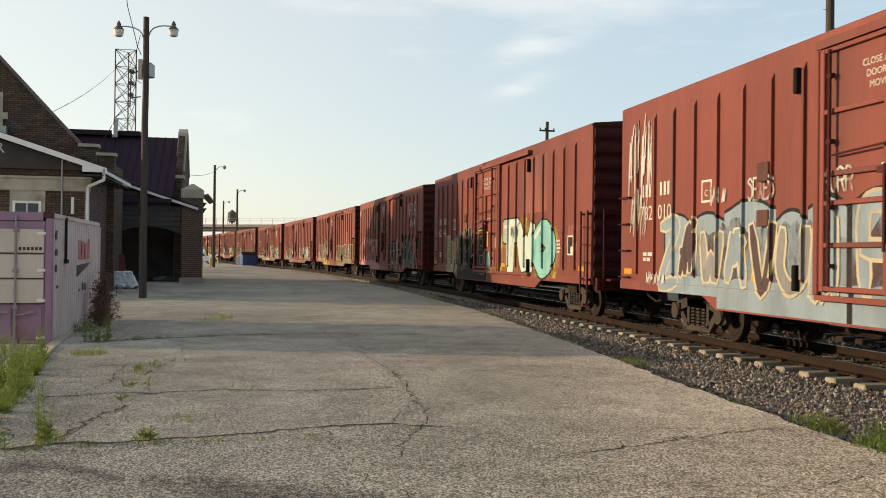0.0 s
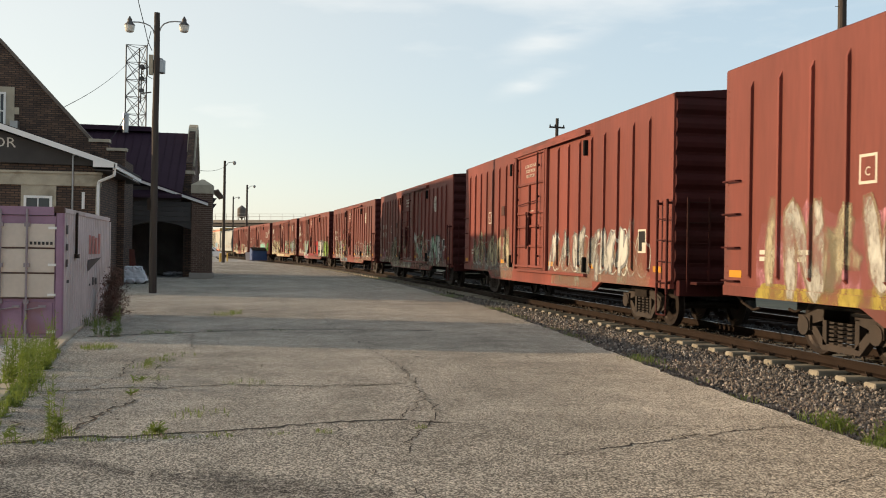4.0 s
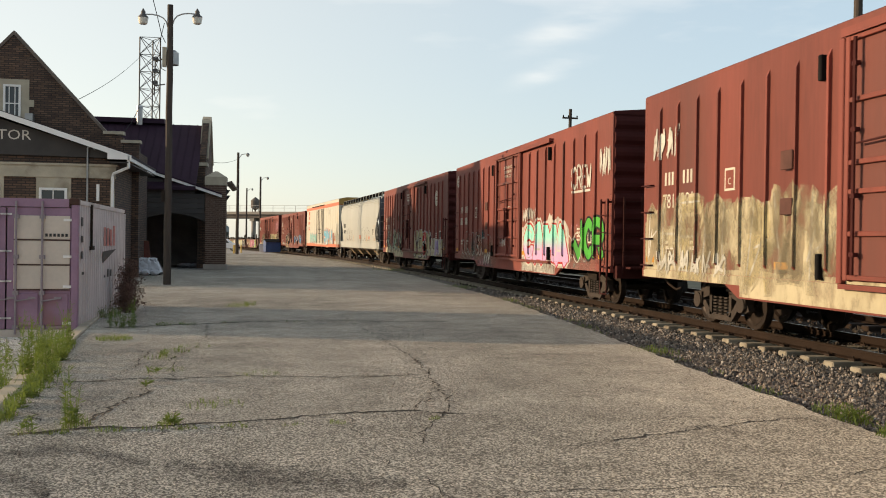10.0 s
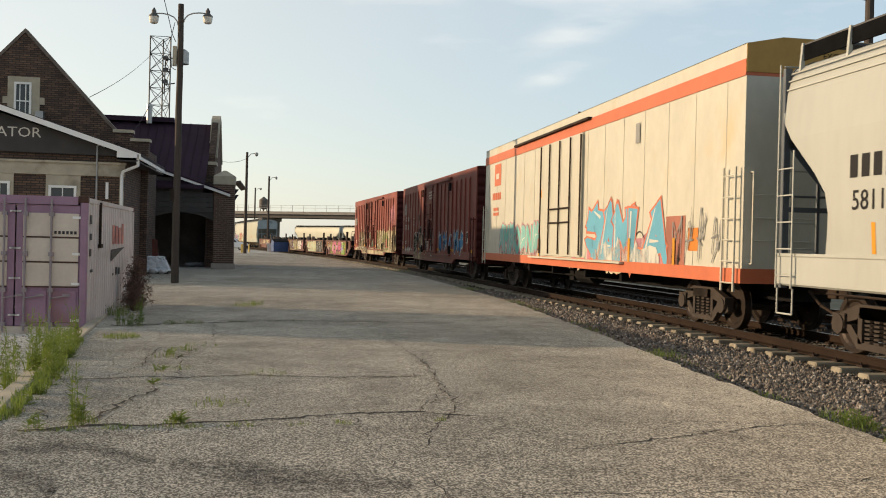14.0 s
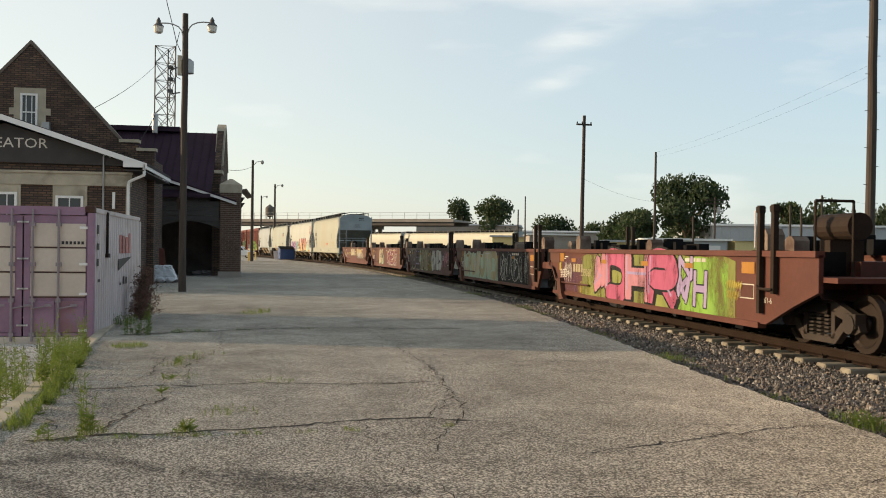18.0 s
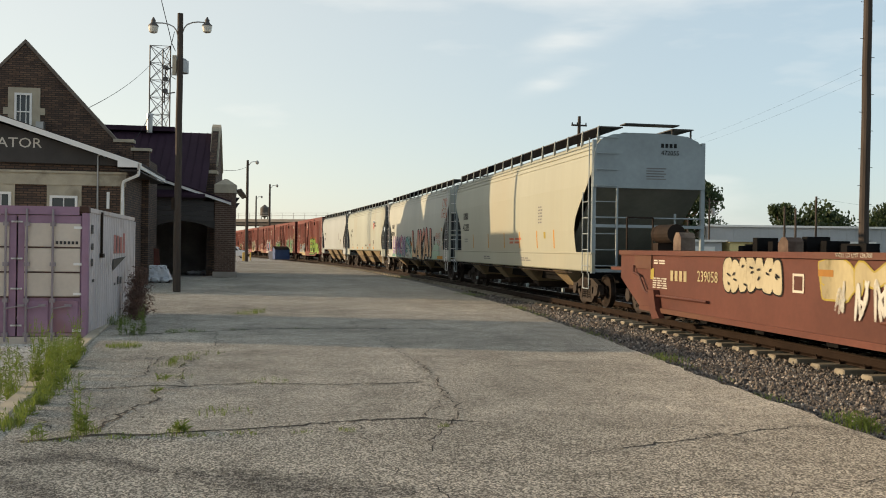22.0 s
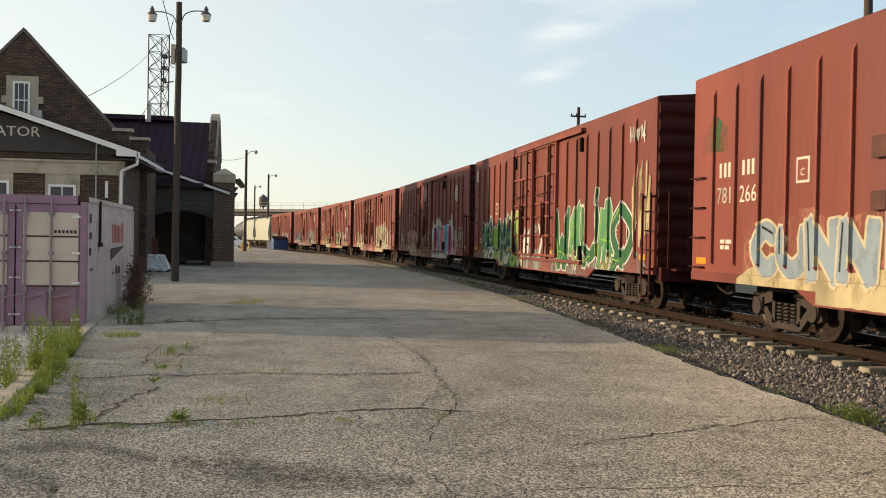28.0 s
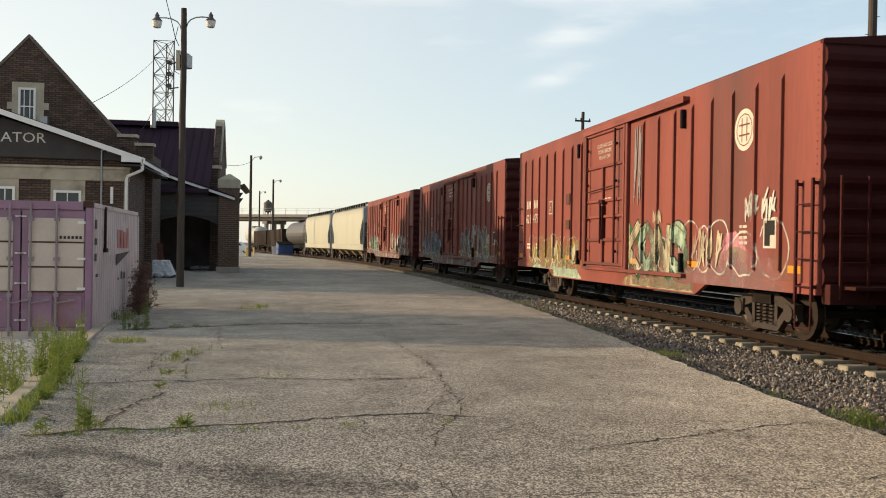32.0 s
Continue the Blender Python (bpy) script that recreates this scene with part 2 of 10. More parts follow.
ROOF_GREY = mat("roof_grey", (0.050, 0.050, 0.052), 0.6, vary=0.3, scale=1, fine=10, bump=0.05)
HOP_CREAM = mat("hopper_cream", (0.330, 0.338, 0.272), 0.5, vary=0.08, scale=0.5, fine=6, bump=0.02, dirt=(0.34, 0.325, 0.245), dirt_amount=0.30, spread=0.06, stretch=(1, 1, 0.12))
HOP_WHITE = mat("hopper_white", (0.375, 0.392, 0.350), 0.5, vary=0.08, scale=0.5, fine=6, bump=0.02, dirt=(0.40, 0.34, 0.24), dirt_amount=0.35, spread=0.06, stretch=(1, 1, 0.12))
HOP_GREY = mat("hopper_grey", (0.332, 0.348, 0.326), 0.5, vary=0.10, scale=0.5, fine=6, bump=0.02, dirt=(0.30, 0.26, 0.2), dirt_amount=0.22, spread=0.06, stretch=(1, 1, 0.3))
HOP_BLUE = mat("hopper_blue_grey", (0.299, 0.331, 0.335), 0.5, vary=0.10, scale=0.5, fine=6, bump=0.02, dirt=(0.24, 0.23, 0.2), dirt_amount=0.22, stretch=(1, 1, 0.3))
HOP_SAGE = mat("hopper_sage_grey", (0.307, 0.335, 0.293), 0.5, vary=0.10, scale=0.5, fine=6, bump=0.02, dirt=(0.27, 0.24, 0.17), dirt_amount=0.25, spread=0.04, stretch=(1, 1, 0.3))
HOP_STEELBLUE = mat("hopper_end_blue", (0.27, 0.32, 0.34), 0.55, vary=0.15, scale=1, fine=8, bump=0.03)
TAN_BAY = mat("bay_tan", (0.225, 0.170, 0.096), 0.7, vary=0.3, scale=2, fine=14, bump=0.05, dirt=(0.09, 0.06, 0.035), dirt_amount=0.5)
PLACARD = mat("placard_steel", (0.078, 0.032, 0.025), 0.8, vary=0.3, scale=3, fine=20, bump=0.05, spec=0.3)
VALVE = mat("valve_cap", (0.24, 0.30, 0.31), 0.5, vary=0.2, scale=6, fine=30, bump=0)
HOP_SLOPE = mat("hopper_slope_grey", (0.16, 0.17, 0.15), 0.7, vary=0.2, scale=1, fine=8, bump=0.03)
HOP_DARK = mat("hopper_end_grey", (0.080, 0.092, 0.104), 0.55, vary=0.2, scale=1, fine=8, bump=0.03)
REEFER = mat("reefer_white", (0.432, 0.422, 0.358), 0.5, vary=0.08, scale=1.5, fine=6, bump=0.75, dirt=(0.45, 0.38, 0.26), dirt_amount=0.2, stretch=(1, 1, 0.7))
TANK = mat("tank_dark", (0.05, 0.05, 0.05), 0.5, vary=0.2, scale=1, fine=10, bump=0.03)
RAIL_STEEL = mat("rail_rust", (0.021, 0.013, 0.009), 0.7, vary=0.3, scale=2, fine=40, bump=0.1, spec=0.1)
RAIL_HEAD = mat("rail_head", (0.20, 0.15, 0.11), 0.36, 0.95, vary=0.15, scale=2, fine=40, bump=0.02)
CONCRETE_TIE = mat("tie_concrete", (0.249, 0.226, 0.177), 0.85, vary=0.2, scale=3, fine=40, bump=0.2, dirt=(0.10, 0.07, 0.045), dirt_amount=0.5, spread=0.15)
BALLAST = mat("ballast_bed", (0.17, 0.155, 0.14), 0.95, vary=0.6, scale=6, fine=45, bump=0.9, spec=0.2)
# oily ballast, with the shade under and beyond the train put into it
OILY_SHADED_BED = mat("oily_track_bed", (0.018, 0.015, 0.013), 0.9, vary=0.5, scale=5, fine=40, bump=0.8, spec=0.04)
BRICK = mat("brick_brown", (0.085, 0.050, 0.037), 0.9, vary=0.35, scale=6, fine=60, bump=0.25, spread=0.35)
MORTAR = mat("mortar", (0.26, 0.21, 0.17), 0.95, vary=0.2, scale=4, fine=60, bump=0.2)
RAKE_STONE = mat("weathered_rake", (0.15, 0.12, 0.10), 0.9, vary=0.25, scale=2, fine=40, bump=0.15)
LIMESTONE = mat("limestone", (0.40, 0.35, 0.27), 0.85, vary=0.18, scale=2, fine=40, bump=0.15, dirt=(0.2, 0.165, 0.12), dirt_amount=0.3)
ROOF_PLUM = mat("roof_plum_metal", (0.034, 0.017, 0.031), 0.8, spec=0.2, vary=0.15, scale=1, fine=8, bump=0.03)
SHINGLE = mat("dark_shingle", (0.028, 0.020, 0.022), 0.9, vary=0.3, scale=2, fine=30, bump=0.3)
WHITE_TRIM = mat("white_trim", (0.78, 0.76, 0.74), 0.5, vary=0.06, scale=2, fine=20, bump=0.03)
DARK_BOARD = mat("dark_sign_board", (0.042, 0.036, 0.034), 0.7, vary=0.2, scale=2, fine=20, bump=0.08)
SIGN_WHITE = mat("sign_letter_white", (0.62, 0.58, 0.52), 0.6, vary=0.05, scale=2, fine=20, bump=0)
BOARD_RED = mat("board_dull_red", (0.13, 0.035, 0.022), 0.7, vary=0.3, scale=3, fine=20, bump=0.05)
DARK_ROOM = mat("dark_interior", (0.30, 0.28, 0.265), 0.9, vary=0.3, scale=1, fine=10, bump=0.1)
WOOD_POLE = mat("pole_wood", (0.050, 0.039, 0.033), 0.9, vary=0.35, scale=3, fine=30, bump=0.4, stretch=(3, 3, 0.25), dirt=(0.05, 0.035, 0.026), dirt_amount=0.4)
LOCK_STEEL = mat("lock_bar_steel", (0.26, 0.22, 0.24), 0.6, vary=0.2, scale=3, fine=30, bump=0.05)
GALV = mat("galvanised_steel", (0.36, 0.36, 0.36), 0.45, 0.7, vary=0.15, scale=3, fine=30, bump=0.05)
TOWER_STEEL = mat("tower_steel", (0.09, 0.085, 0.085), 0.6, 0.3, vary=0.2, scale=3, fine=30, bump=0.05)
CONT_PINK = mat("container_pink", (0.29, 0.17, 0.25), 0.6, vary=0.15, scale=1.5, fine=15, bump=0.05, dirt=(0.25, 0.12, 0.12), dirt_amount=0.35)
CONT_CREAM = mat("container_cream", (0.58, 0.50, 0.43), 0.65, vary=0.12, scale=1.5, fine=15, bump=0.05, dirt=(0.33, 0.26, 0.2), dirt_amount=0.3)
CONT_GREY = mat("container_side", (0.52, 0.475, 0.475), 0.6, vary=0.12, scale=1.2, fine=12, bump=0.05, dirt=(0.30, 0.24, 0.21), dirt_amount=0.3)
RED_PAINT = mat("faded_red_paint", (0.42, 0.16, 0.14), 0.7, vary=0.2, scale=3, fine=20, bump=0)
BLACK_PAINT = mat("black_paint", (0.025, 0.023, 0.024), 0.6, vary=0.3, scale=2, fine=20, bump=0)
LAMP_GLASS = mat("lantern_glass", (0.60, 0.58, 0.53), 0.2, vary=0.25, scale=9, fine=40, bump=0.1)
DUMP_BLUE = mat("dumpster_blue", (0.025, 0.06, 0.17), 0.5, vary=0.2, scale=2, fine=15, bump=0.05)
CAR_WHITE = mat("car_white", (0.75, 0.75, 0.76), 0.25, vary=0.03, scale=2, fine=10, bump=0)
GLASS_DARK = mat("window_glass", (0.03, 0.035, 0.04), 0.08, vary=0.1, scale=2, fine=10, bump=0)
RUBBER = mat("rubber", (0.02, 0.02, 0.02), 0.8, vary=0.2, scale=4, fine=30, bump=0.1)
BOLLARD_Y = mat("bollard_yellow", (0.55, 0.38, 0.10), 0.6, vary=0.15, scale=3, fine=20, bump=0.05)
BAG_WHITE = mat("bag_plastic", (0.62, 0.64, 0.68), 0.35, vary=0.1, scale=4, fine=20, bump=0.3)
BRIDGE_CONC = mat("bridge_concrete", (0.30, 0.27, 0.24), 0.9, vary=0.15, scale=0.5, fine=6, bump=0.1)
BRIDGE_DARK = mat("bridge_girder", (0.10, 0.085, 0.075), 0.8, vary=0.15, scale=0.5, fine=6, bump=0.05)
SHED_GREY = mat("shed_metal_grey", (0.36, 0.38, 0.40), 0.5, vary=0.1, scale=0.4, fine=4, bump=0.02)
SHED_WHITE = mat("shed_roof_white", (0.70, 0.70, 0.68), 0.5, vary=0.08, scale=0.4, fine=4, bump=0.02)
SHED_YELLOW = mat("shed_wall_yellow", (0.66, 0.55, 0.27), 0.6, vary=0.08, scale=0.4, fine=4, bump=0.02)
BARK = mat("bark", (0.09, 0.065, 0.045), 0.95, vary=0.4, scale=4, fine=30, bump=0.5)
LEAF = mat("tree_leaf", (0.030, 0.052, 0.020), 0.7, vary=0.35, scale=0.8, fine=5, bump=0, spread=0.15)
GRASS = mat("grass_blade", (0.095, 0.150, 0.042), 0.7, vary=0.35, scale=4, fine=30, bump=0)
GRASS_DRY = mat("dry_weed", (0.15, 0.085, 0.065), 0.8, vary=0.35, scale=4, fine=30, bump=0)
EARTH = mat("bare_earth", (0.13, 0.115, 0.07), 0.95, vary=0.45, scale=0.3, fine=4, bump=0.3)
def translucent(m, colour, share):
    """Thin leaves let light through."""
    n, l = m.node_tree.nodes, m.node_tree.links
    tr, mx = n.new("ShaderNodeBsdfTranslucent"), n.new("ShaderNodeMixShader")
    tr.inputs["Color"].default_value = (*colour, 1)
    mx.inputs[0].default_value = share
    l.new(n["Principled BSDF"].outputs[0], mx.inputs[1])
    l.new(tr.outputs[0], mx.inputs[2])
    l.new(mx.outputs[0], n["Material Output"].inputs["Surface"])


translucent(GRASS, (0.26, 0.34, 0.06), 0.38)
translucent(LEAF, (0.06, 0.10, 0.025), 0.25)
CRACK = mat("crack_tar", (0.020, 0.017, 0.015), 0.95, vary=0.3, scale=3, fine=30, bump=0.2)


def asphalt_material(name, colour, stone, grain=84):
    """Worn asphalt: exposed aggregate, patches of wear and faint stains."""
    m = bpy.data.materials.new(name)
    m.use_nodes = True
    n, l = m.node_tree.nodes, m.node_tree.links
    b = n["Principled BSDF"]
    b.inputs["Roughness"].default_value, b.inputs["Diffuse Roughness"].default_value = 0.93, 1.0
    b.inputs["Specular IOR Level"].default_value = 0.08
    tc = n.new("ShaderNodeTexCoord")
    vor = n.new("ShaderNodeTexVoronoi")
    vor.inputs["Scale"].default_value = grain
    fine, mid, large = (n.new("ShaderNodeTexNoise") for _ in range(3))
    for node, s, d in ((fine, 30, 4), (mid, 1.3, 6), (large, 0.22, 4)):
        node.inputs["Scale"].default_value, node.inputs["Detail"].default_value = s, d
        l.new(tc.outputs["Object"], node.inputs["Vector"])
    lie = n.new("ShaderNodeMapping")
    lie.inputs["Scale"].default_value = (1.0, 0.62, 1.0)
    l.new(tc.outputs["Object"], lie.inputs["Vector"])
    l.new(lie.outputs[0], vor.inputs["Vector"])
    chips = n.new("ShaderNodeMapRange")
    chips.inputs["From Min"].default_value, chips.inputs["From Max"].default_value = 0.30, 1.0
    sep = n.new("ShaderNodeSeparateColor")
    l.new(vor.outputs["Color"], sep.inputs[0])
    l.new(sep.outputs[0], chips.inputs["Value"])
    mx = n.new("ShaderNodeMix")
    mx.data_type = "RGBA"
    mx.inputs["A"].default_value, mx.inputs["B"].default_value = (*colour, 1), (*stone, 1)
    l.new(chips.outputs[0], mx.inputs["Factor"])
    add = n.new("ShaderNodeMath")
    add.operation = "MULTIPLY_ADD"
    add.inputs[1].default_value = 0.9
    l.new(mid.outputs["Fac"], add.inputs[0])
    l.new(large.outputs["Fac"], add.inputs[2])
    # long faint wheel-worn streaks and blotches of bleeding tar
    lay, long_, tar = n.new("ShaderNodeMapping"), n.new("ShaderNodeTexNoise"), n.new("ShaderNodeTexNoise")
    lay.inputs["Scale"].default_value, lay.inputs["Rotation"].default_value = (1.5, 0.09, 1), (0, 0, 0.06)
    long_.inputs["Scale"].default_value, long_.inputs["Detail"].default_value = 1.0, 5
    tar.inputs["Scale"].default_value, tar.inputs["Detail"].default_value, tar.inputs["Roughness"].default_value = 4.2, 7, 0.72
    l.new(tc.outputs["Object"], lay.inputs["Vector"])
    l.new(lay.outputs[0], long_.inputs["Vector"])
    l.new(tc.outputs["Object"], tar.inputs["Vector"])
    add2, add3 = n.new("ShaderNodeMath"), n.new("ShaderNodeMath")
    add2.operation = add3.operation = "MULTIPLY_ADD"
    add2.inputs[1].default_value, add3.inputs[1].default_value = 0.35, 0.6
    l.new(long_.outputs["Fac"], add2.inputs[0])
    l.new(add.outputs[0], add2.inputs[2])
    l.new(tar.outputs["Fac"], add3.inputs[0])
    l.new(add2.outputs[0], add3.inputs[2])
    val = n.new("ShaderNodeMapRange")
    val.inputs["From Min"].default_value, val.inputs["From Max"].default_value = 1.00, 1.80
    val.inputs["To Min"].default_value, val.inputs["To Max"].default_value = 0.56, 1.36
    l.new(add3.outputs[0], val.inputs["Value"])
    hsv = n.new("ShaderNodeHueSaturation")
    l.new(mx.outputs["Result"], hsv.inputs["Color"])
    l.new(val.outputs[0], hsv.inputs["Value"])
    l.new(hsv.outputs[0], b.inputs["Base Color"])
    h = n.new("ShaderNodeMath")
    h.operation = "ADD"
    l.new(fine.outputs["Fac"], h.inputs[0])
    l.new(sep.outputs[1], h.inputs[1])
    bp = n.new("ShaderNodeBump")
    bp.inputs["Strength"].default_value, bp.inputs["Distance"].default_value = 0.8, 0.007
    l.new(h.outputs[0], bp.inputs["Height"])
    l.new(bp.outputs[0], b.inputs["Normal"])
    return m


def brick_wall_material(name):
    """Laid brick for walls too far off to lay brick by brick."""
    m = mat(name, (0.092, 0.053, 0.038), 0.9, vary=0.3, scale=1.5, fine=30, bump=0)
    n, l = m.node_tree.nodes, m.node_tree.links
    b = n["Principled BSDF"]
    hsv = [x for x in n if x.bl_idname == "ShaderNodeHueSaturation"][0]
    tc, sep, add, comb, br, bp = (n.new("ShaderNode" + k) for k in ("TexCoord", "SeparateXYZ", "Math", "CombineXYZ", "TexBrick", "Bump"))
    l.new(tc.outputs["Object"], sep.inputs[0])
    l.new(sep.outputs["X"], add.inputs[0])
    l.new(sep.outputs["Y"], add.inputs[1])
    l.new(add.outputs[0], comb.inputs["X"])
    l.new(sep.outputs["Z"], comb.inputs["Y"])
    l.new(comb.outputs[0], br.inputs["Vector"])
    br.inputs["Scale"].default_value, br.inputs["Mortar Size"].default_value = 1.0, 0.017
    br.inputs["Brick Width"].default_value, br.inputs["Row Height"].default_value = 0.30, 0.092
    br.inputs["Color1"].default_value, br.inputs["Color2"].default_value = (0.150, 0.088, 0.058, 1), (0.066, 0.040, 0.031, 1)
    br.inputs["Mortar"].default_value = (0.035, 0.027, 0.023, 1)
    l.new(br.outputs["Color"], hsv.inputs["Color"])
    bp.inputs["Strength"].default_value, bp.inputs["Distance"].default_value = 0.6, 0.01
    bp.invert = True
    l.new(br.outputs["Fac"], bp.inputs["Height"])
    l.new(bp.outputs[0], b.inputs["Normal"])
    return m


BRICK_WALL = brick_wall_material("brick_wall")
ASPHALT = asphalt_material("platform_asphalt", (0.206, 0.187, 0.161), (0.71, 0.646, 0.546), 96)
ASPHALT_OLD = asphalt_material("coarse_old_asphalt", (0.154, 0.140, 0.120), (0.70, 0.637, 0.539), 92)
LOT = asphalt_material("lot_gravel", (0.36, 0.34, 0.31), (0.68, 0.65, 0.60), 40)

# ---- line of the track ----
CURVE_AT, CURVE_R, CURVE_END = 20.0, 730.0, 125.0


def line(s, off=0.0):
    """The place and heading (degrees) at the distance s along the near track, off metres to its right."""
    if s <= CURVE_AT:
        x, y, a = TRACK_X, s, 0.0
    else:
        a = (min(s, CURVE_END) - CURVE_AT) / CURVE_R
        x, y = TRACK_X - CURVE_R * (1 - math.cos(a)), CURVE_AT + CURVE_R * math.sin(a)
        if s > CURVE_END:
            x, y = x - (s - CURVE_END) * math.sin(a), y + (s - CURVE_END) * math.cos(a)
    return x + off * math.cos(a), y + off * math.sin(a), math.degrees(a)


def swept(bm, profile, offs, s0, s1, step):
    """A profile (u across, z) swept along the track."""
    n = max(1, round((s1 - s0) / step))
    last = None
    for i in range(n + 1):
        s = s0 + (s1 - s0) * i / n
        ring = []
        for u, z in profile:
            x, y, _ = line(s, offs + u)
            ring.append(bm.verts.new((x, y, z)))
        if last:
            for j in range(len(ring) - 1):
                bm.faces.new((last[j], last[j + 1], ring[j + 1], ring[j]))
        last = ring
    return bm


# ---- ground ----
bm = bm_new()
sheet(bm, [(-2500, -2500, -0.22), (2500, -2500, -0.22), (2500, 2500, -0.22), (-2500, 2500, -0.22)])
structure("ground", bm, EARTH, "dry earth and sparse grass reaching the horizon", "ground")


def kerb_x(y):
    return -1.72 - 0.09 * y


def edge_x(y):
    """The ragged track-side edge of the platform."""
    for (y0, x0), (y1, x1) in zip(EDGE[:-1], EDGE[1:]):
        if y <= y1:
            return x0 + (x1 - x0) * max(0, y - y0) / (y1 - y0)
    return EDGE[-1][1]


EDGE = [(-30, 4.6), (0, 4.95), (8, 5.33), (12, 5.52), (17, 5.97), (28, 6.62), (46, 6.6), (70, 5.4), (95, 3.3), (112, 1.2)]
bm = bm_new()
rnd = random.Random(4)
right = []
y = -30.0
while y < 112:
    right.append((edge_x(y) + (rnd.uniform(-0.045, 0.045) if y > 4 else 0), y))
    y += 0.22 if 5 < y < 40 else 1.5
right.append((edge_x(112), 112))
outline = right + [(-24, 112), (-24, 33.5), (kerb_x(33.5), 33.5), (kerb_x(-30), -30)]
prism(bm, outline, -0.24, 0.0, "z")
platform = structure("pavement", bm, ASPHALT, "worn grey asphalt platform with cracks and weeds", "pavement")

# the older, coarser slab this side of the long crack
bm = bm_new()
sheet(bm, [(x, y, 0.004) for x, y in ((kerb_x(-12) + 0.02, -12), (edge_x(-12) - 0.1, -12), (edge_x(0) - 0.1, 0), (5.2, 8.36), (4.0, 8.6), (3.0, 8.75), (1.9, 8.9), (1.3, 9.15), (0.66, 9.08), (-0.1, 8.82), (-1.06, 8.6), (-2.3, 8.25), (kerb_x(8.1) + 0.02, 8.1))])
structure("pavement_slab", bm, ASPHALT_OLD, "older coarse dark asphalt slab with dark bands", "pavement")

# kerb of pale concrete lengths along the lot
kerb = thing("kerb", None, "weathered pale concrete kerb along the platform", "kerb", "", "structure")
rnd = random.Random(5)
for i in range(17):
    y0 = -4 + i * 2.2
    bm = bm_new()
    prism(bm, [(kerb_x(y0) - 0.20, y0 + 0.012), (kerb_x(y0) - 0.006, y0 + 0.012), (kerb_x(y0 + 2.19) - 0.006, y0 + 2.19), (kerb_x(y0 + 2.19) - 0.20, y0 + 2.19)], -0.22, 0.03 + rnd.uniform(-0.012, 0.012), "z")
    part("kerbstone", bm, LIMESTONE, kerb, bevel=0.018)

bm = bm_new()
prism(bm, [(kerb_x(-30) - 0.21, -30), (kerb_x(33) - 0.21, 33), (-40, 33), (-40, -30)], -0.23, -0.15, "z")
structure("lot", bm, LOT, "pale broken gravel lot with weeds", "lot")
bm = bm_new()
prism(bm, [(1.0, 112.3), (-24, 112.3), (-40, 190), (-12, 190)], -0.23, -0.02, "z")
structure("road", bm, LOT, "sunlit pale gravel road behind the platform", "road")

# ---- ballast and rails ----
bm = bm_new()
swept(bm, [(-4.6, -0.20), (-3.4, -0.16), (-1.6, -0.14), (0.0, -0.14)], 0, -560, 800, 5)
structure("ballast", bm, BALLAST, "grey-brown crushed stone ballast", "ballast")


structure("ballast_far", swept(bm_new(), [(0.0, -0.14), (1.6, -0.14), (3.0, -0.16), (6.2, -0.14), (8.4, -0.24)], 0, -560, 800, 5), OILY_SHADED_BED, "ballast under and beyond the train, darkened with its shade", "ballast")
structure("track_bed", swept(bm_new(), [(-0.66, -0.10), (-0.60, -0.052), (0.60, -0.052), (0.66, -0.10)], 0, -40, 330, 3), OILY_SHADED_BED, "oily stone bed between the rails, darkened with train shade", "ballast")


def rail_profile(w=0.036, h=RAIL):
    return [(-0.07, h - 0.172), (-0.07, h - 0.155), (-0.012, h - 0.13), (-0.012, h - 0.042), (-w, h - 0.036), (-w, h - 0.008)], [(-w, h - 0.008), (-w + 0.008, h), (w - 0.008, h), (w, h - 0.008)], [(w, h - 0.008), (w, h - 0.036), (0.012, h - 0.042), (0.012, h - 0.13), (0.07, h - 0.155), (0.07, h - 0.172)]


for k, (centre, label) in enumerate(((0.0, "rusty steel rails on pale concrete ties"), (4.6, "second railway track beside the first"))):
    track = thing("railway_track", None, label, "railway track", "railway tracks", "structure")
    for side in (-0.7525, 0.7525):
        for prof, m_, name in zip(rail_profile(), (RAIL_STEEL, RAIL_HEAD, RAIL_STEEL), ("rail_web", "rail_head", "rail_web")):
            part(name, swept(bm_new(), prof, centre + side, -560, 800, 4), m_, track)
    bm = bm_new()
    box(bm, -1.295, -0.13, -0.22, 1.295, 0.13, 0.0)
    # second track's ties in dark steel colour, standing in for the train's shade
    tie_mesh = mesh_of("tie", bm, STEEL if k else CONCRETE_TIE, bevel=0.02)
    cbm = bm_new()
    for side in (-0.7525, 0.7525):
        for d in (-0.12, 0.12):
            box(cbm, side + d - 0.035, -0.07, 0.0, side + d + 0.035, 0.07, 0.035)
            rod(cbm, (side + d - 0.03, -0.05, 0.03), (side + d + 0.03, 0.05, 0.055), 0.012, n=5)
    clip_mesh = mesh_of("clip", cbm, STEEL)
    rnd = random.Random(6)
    for i in range(150 if k == 0 else 60):
        s = 5.0 + i * 0.66
        x, y, a = line(s, centre + rnd.uniform(-0.02, 0.02))
        tie = part_of("tie", tie_mesh, track, pose(x, y, RAIL - 0.17 + rnd.uniform(-0.006, 0.004), 0, 0, a + rnd.uniform(-0.5, 0.5)))
        if i < 45 and k == 0:
            part_of("clip", clip_mesh, tie)

# ---- depot: projecting wing, tall gable, main block and porch ----
depot = thing("depot_building", None, "brown brick railway depot with limestone trim and plum roofs", "building")


